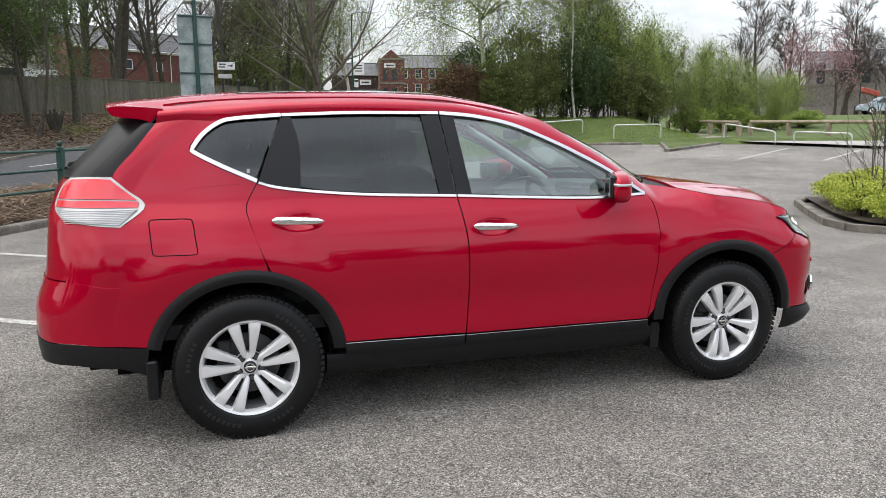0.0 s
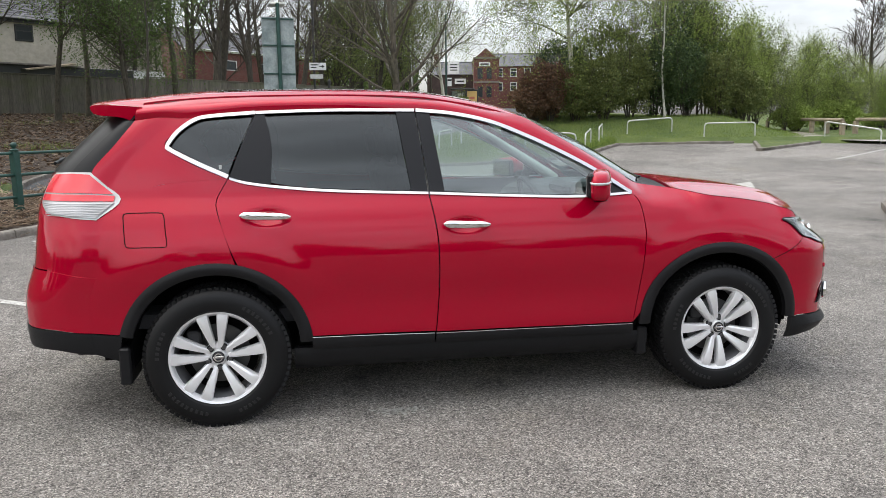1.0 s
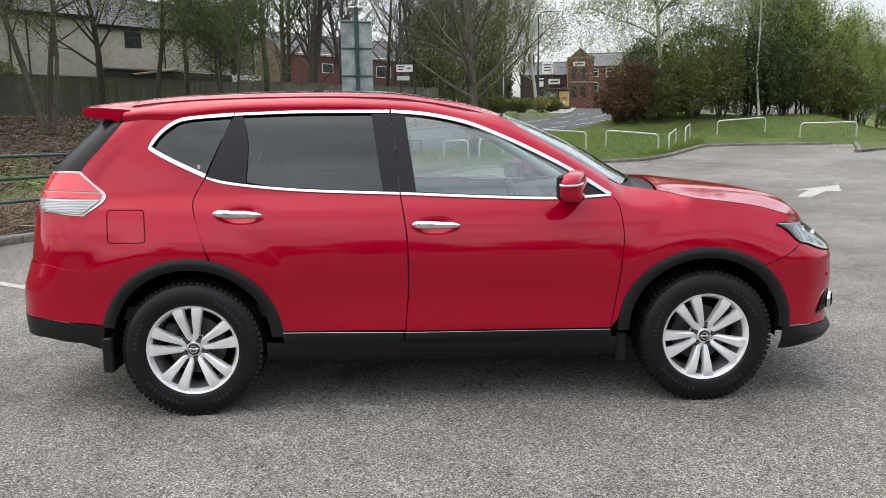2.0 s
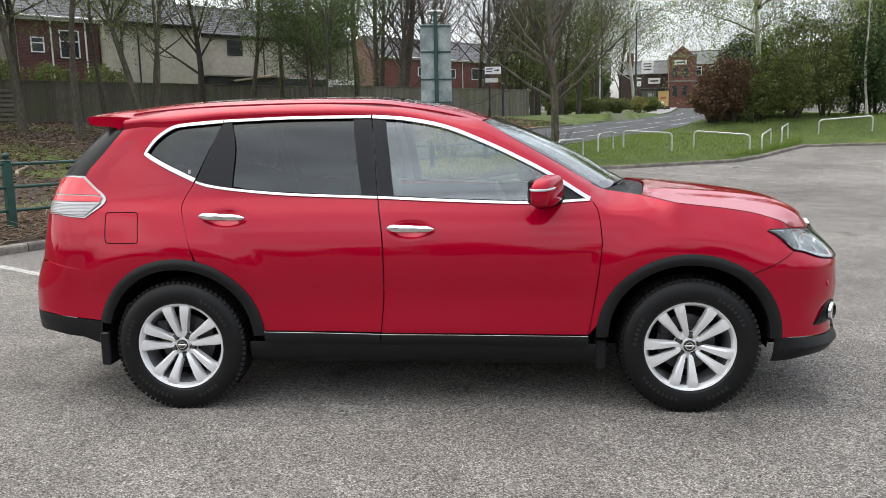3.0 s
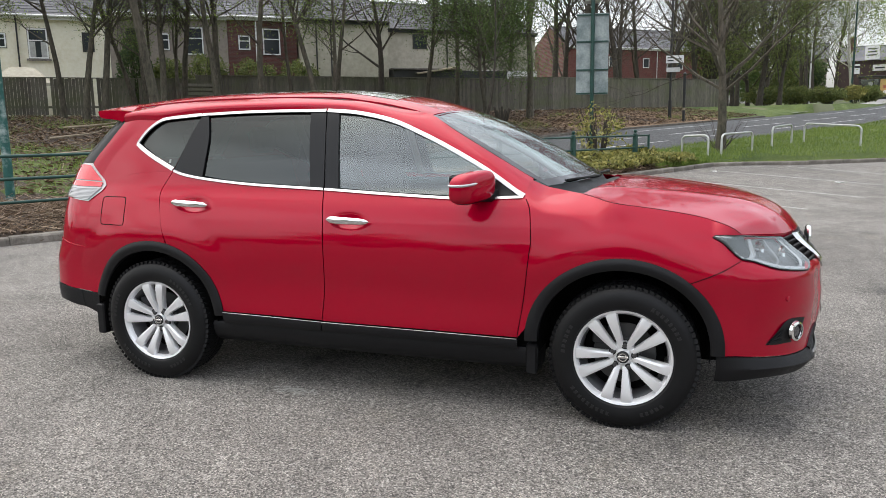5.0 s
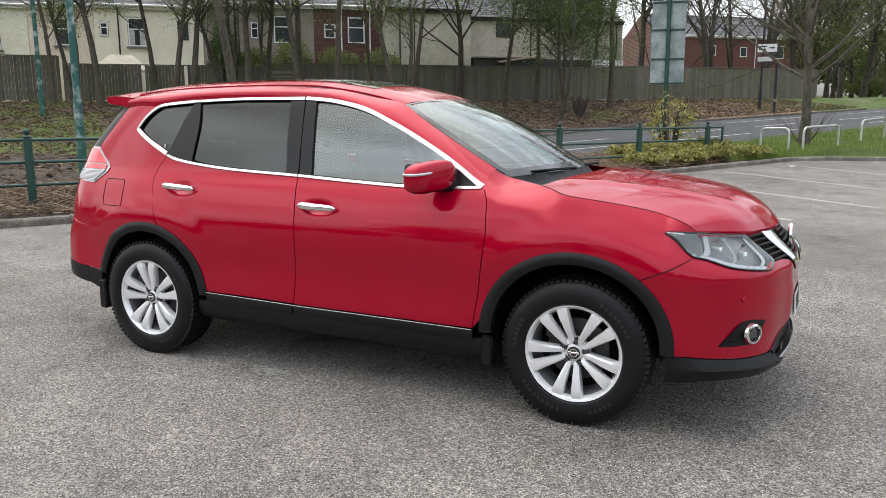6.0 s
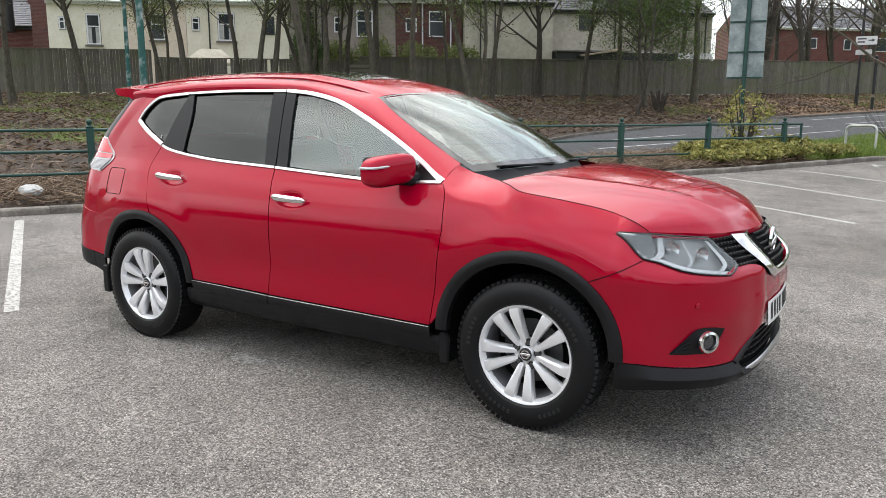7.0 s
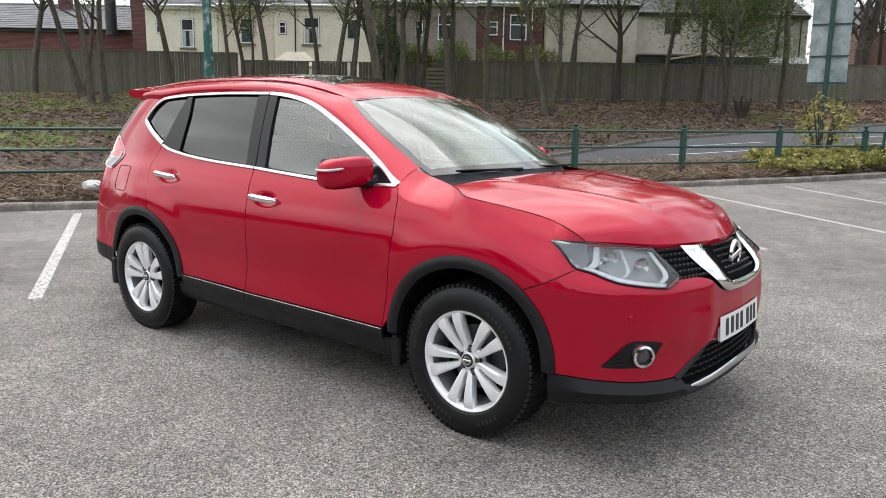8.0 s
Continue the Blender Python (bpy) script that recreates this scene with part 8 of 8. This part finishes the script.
wl2 = thing("stone_wall", "long low stone wall beyond the field", "wall", at=pose(52.0, 83.0, 0, 0, 0, -41))
part("wall", Shape().box((0, 0, 3.5), (62, .4, 5.9)), STONE, wl2)
part("coping", Shape().box((0, -.06, 5.9), (62, .46, 6.02)), STONE, wl2)

# wooden post and rail along the paved area
rail_pts = [(28.3, 37.8), (26.8, 34), (25.6, 31.2), (24.4, 28.3), (23.4, 25.9), (22.7, 24.0)]
rail_pts2 = [(24.6, 25.6), (25.1, 23.7), (25.6, 21.9), (26.1, 20.1), (26.6, 18.3), (27.1, 16.5)]
for pts in (rail_pts, rail_pts2):
    root = thing("post_and_rail", "low weathered timber post and rail barrier", "barrier", "timber barriers")
    zz = [park_z(*to_ab(*p)) + .13 for p in pts]
    for p, z in zip(pts, zz):
        part("post", Shape().box((p[0] - .09, p[1] - .09, z - .2), (p[0] + .09, p[1] + .09, z + .62), bevel=.02), TIMBER, root)
    for (p, z), (q, z2) in zip(zip(pts, zz), zip(pts[1:], zz[1:])):
        part("rail", Shape().tube([(p[0], p[1], z + .68), (q[0], q[1], z2 + .68)], .075, 8), TIMBER, root)


# parked cars far off
def far_car(label, x, y, turn, mat):
    z = ground_at(x, y)
    root = thing("car", label, "car", "far parked cars", at=pose(x, y, z, 0, 0, turn))
    prof = curve([(-2.0, .45), (-2.02, .85), (-1.75, 1.02), (-1.3, 1.38), (-.4, 1.48), (.45, 1.42), (1.05, 1.0), (1.75, .86), (2.0, .62), (2.0, .4)])
    sh = Shape()
    n = 30
    for i in range(n + 1):
        p = prof(i / n)
        w = .84 - .18 * max(0, (p[1] - .85) / .6)
        sh.v += [(p[0], -w, p[1]), (p[0], w, p[1]), (p[0], -.84, .32), (p[0], .84, .32)]
    for i in range(n):
        a, b = 4 * i, 4 * i + 4
        sh.f += [(a, a + 1, b + 1, b), (a, b, b + 2, a + 2), (a + 1, a + 3, b + 3, b + 1)]
    smoothed(part("body", sh, mat, root), 35)
    for s in (-1, 1):
        part("side_glass", Shape().add([(-1.35, s * .80, .95), (.95, s * .80, .95), (.45, s * .70, 1.34), (-.95, s * .70, 1.36)], [(0, 1, 2, 3)]), DARKPANE, root)
        for xw in (-1.3, 1.25):
            tyre = part("wheel", Shape().lathe([(.1, -.1), (.31, -.1), (.32, .1), (.1, .1)], (xw, s * .76, .31), 16, axis="y"), RUBBER, root)
            part("rim", Shape().lathe([(.19, -.01), (.19, .01)], (xw, s * .87, .31), 12, axis="y"), ALLOY, tyre)
    part("windscreen", Shape().add([(1.08, -.62, .98), (1.08, .62, .98), (.55, .58, 1.36), (.55, -.58, 1.36)], [(0, 1, 2, 3)]), DARKPANE, root)
    part("rear_glass", Shape().add([(-1.82, -.6, 1.0), (-1.82, .6, 1.0), (-1.42, .56, 1.33), (-1.42, -.56, 1.33)], [(0, 3, 2, 1)]), DARKPANE, root)


SILVER = plain("silver_far_paint", (.42, .45, .47), .3, .5, .8)
far_car("pale silver hatchback parked beyond the trees", 55.8, 59.5, 40, SILVER)
far_car("pale blue-grey hatchback parked beside the field", 53.4, 44.6, 150, plain("pale_blue_car_paint", (.34, .42, .47), .3, .4, .8))

# playground frame and bins beyond the field
pf = thing("play_frame", "small red and dark play frame far off", "play equipment", at=pose(64.5, 58.0, 4.0))
for px_ in (0, 2.0):
    part("post", Shape().tube([(px_, 0, -.5), (px_, 0, 1.6)], .07, 8), DARKTRIM, pf)
part("slide", Shape().box((0, -.3, .7), (2.2, .3, 1.2), pose(0, 0, 0, 0, 12, 0), bevel=.05), plain("red_play_paint", (.35, .05, .03), .4), pf)

# rubbish on the verge and marks on the asphalt
rub = thing("crumpled_bag", "crumpled white plastic bag on the verge", "litter", at=pose(-6.0, 1.85, .30))
rg = random.Random(4)
sh = Shape().grid(lambda u, v: ((.17 + .05 * rg.random()) * math.cos(6.283 * u) * math.sin(math.pi * v), (.11 + .04 * rg.random()) * math.sin(6.283 * u) * math.sin(math.pi * v), .06 - (.07 + .02 * rg.random()) * math.cos(math.pi * v)), 16, 9)
part("bag", sh, plain("white_plastic_film", (.45, .45, .43), .6), rub)
for x, y, w in ((5.8, 13.7, .16), (8.6, 18.0, .2), (-1.15, 8.6, .14), (3.3, 15.2, .1)):
    lt = thing("litter_scrap", "small crumpled white litter scrap by the kerb", "litter", "litter scraps", at=pose(x, y, park_z(*to_ab(x, y)) + .01))
    part("scrap", Shape().grid(lambda u, v: (w * (u - .5) + .02 * rg.random(), w * .6 * (v - .5), .02 + .03 * rg.random()), 5, 4), WHITE, lt)
st = thing("tree_stump", "broken pollarded tree stump on the bank", "stump", at=put(-5.3, 28.1))
sh = Shape()
for k in range(9):
    a = k * .7
    sh.tube([(.05 * math.cos(a), .05 * math.sin(a), -.1), (.22 * math.cos(a), .2 * math.sin(a), .35), (.34 * math.cos(a), .3 * math.sin(a), .75 + .12 * math.sin(k * 3))], [.09, .07, .05], 6)
part("stump", sh, DARKBARK, st)
lg = random.Random(8)
for k in range(5):
    x, y = lg.uniform(-20, -8), lg.uniform(8, 18)
    b = thing("fallen_branch", "pale fallen branch lying on the bank", "branch", "fallen branches", at=put(x, y, lg.uniform(0, 180), .05))
    part("branch", Shape().tube([(0, 0, 0), (.8, .1, .05), (1.6, 0, .12), (2.2, .2, .2)], [.04, .035, .025, .012], 6), TIMBER, b)

# chips and specks on the asphalt, past counting
def park_spot(rng):
    x, y = rng.gauss(1.5, 3.2), -1.2 - abs(rng.gauss(0, 1.6)) + rng.choice((0, 0, 3.5))
    a, b = to_ab(x, y)
    return (x, y) if b < 5.2 else None


def chip(sh, rng, p):
    s = rng.uniform(.002, .0055) * (2.0 if rng.random() < .01 else 1)
    z = park_z(*to_ab(p.x, p.y))
    a = rng.uniform(0, 3.1)
    c, d = math.cos(a) * s, math.sin(a) * s
    sh.add([(p.x + c, p.y + d, z), (p.x - d, p.y + c, z), (p.x - c, p.y - d, z), (p.x + d, p.y - c, z), (p.x, p.y, z + s * .9)], [(0, 1, 4), (1, 2, 4), (2, 3, 4), (3, 0, 4)])


scatter("loose_chippings", "loose pale stone chippings on the asphalt", 26000, park_spot, chip, leaf("stone_chip", (.06, .058, .055), (.42, .40, .37)), 12, "gravel")


# pale scuffs and flecks on the asphalt
def scuff(sh, rng, p):
    w = rng.uniform(.003, .012)
    a = rng.uniform(-.5, .5)
    c, d = math.cos(a) * w * 1.6, math.sin(a) * w
    z = park_z(*to_ab(p.x, p.y)) + .0035
    sh.add([(p.x + c, p.y + d, z), (p.x - d, p.y + c * .5, z), (p.x - c, p.y - d, z), (p.x + d, p.y - c * .5, z)], [(0, 1, 2, 3)])


def scuff_spot(rng):
    if rng.random() < .55:
        return rng.gauss(SCUFF[0], .07), rng.gauss(SCUFF[1], .03)
    return rng.uniform(-3, 6.5), rng.uniform(-4.2, -1.2)


SCUFF = (0.92, -0.85)
scatter("paint_flecks", "pale scuffed flecks on the asphalt", 260, scuff_spot, scuff, LINE, 21, "flecks")
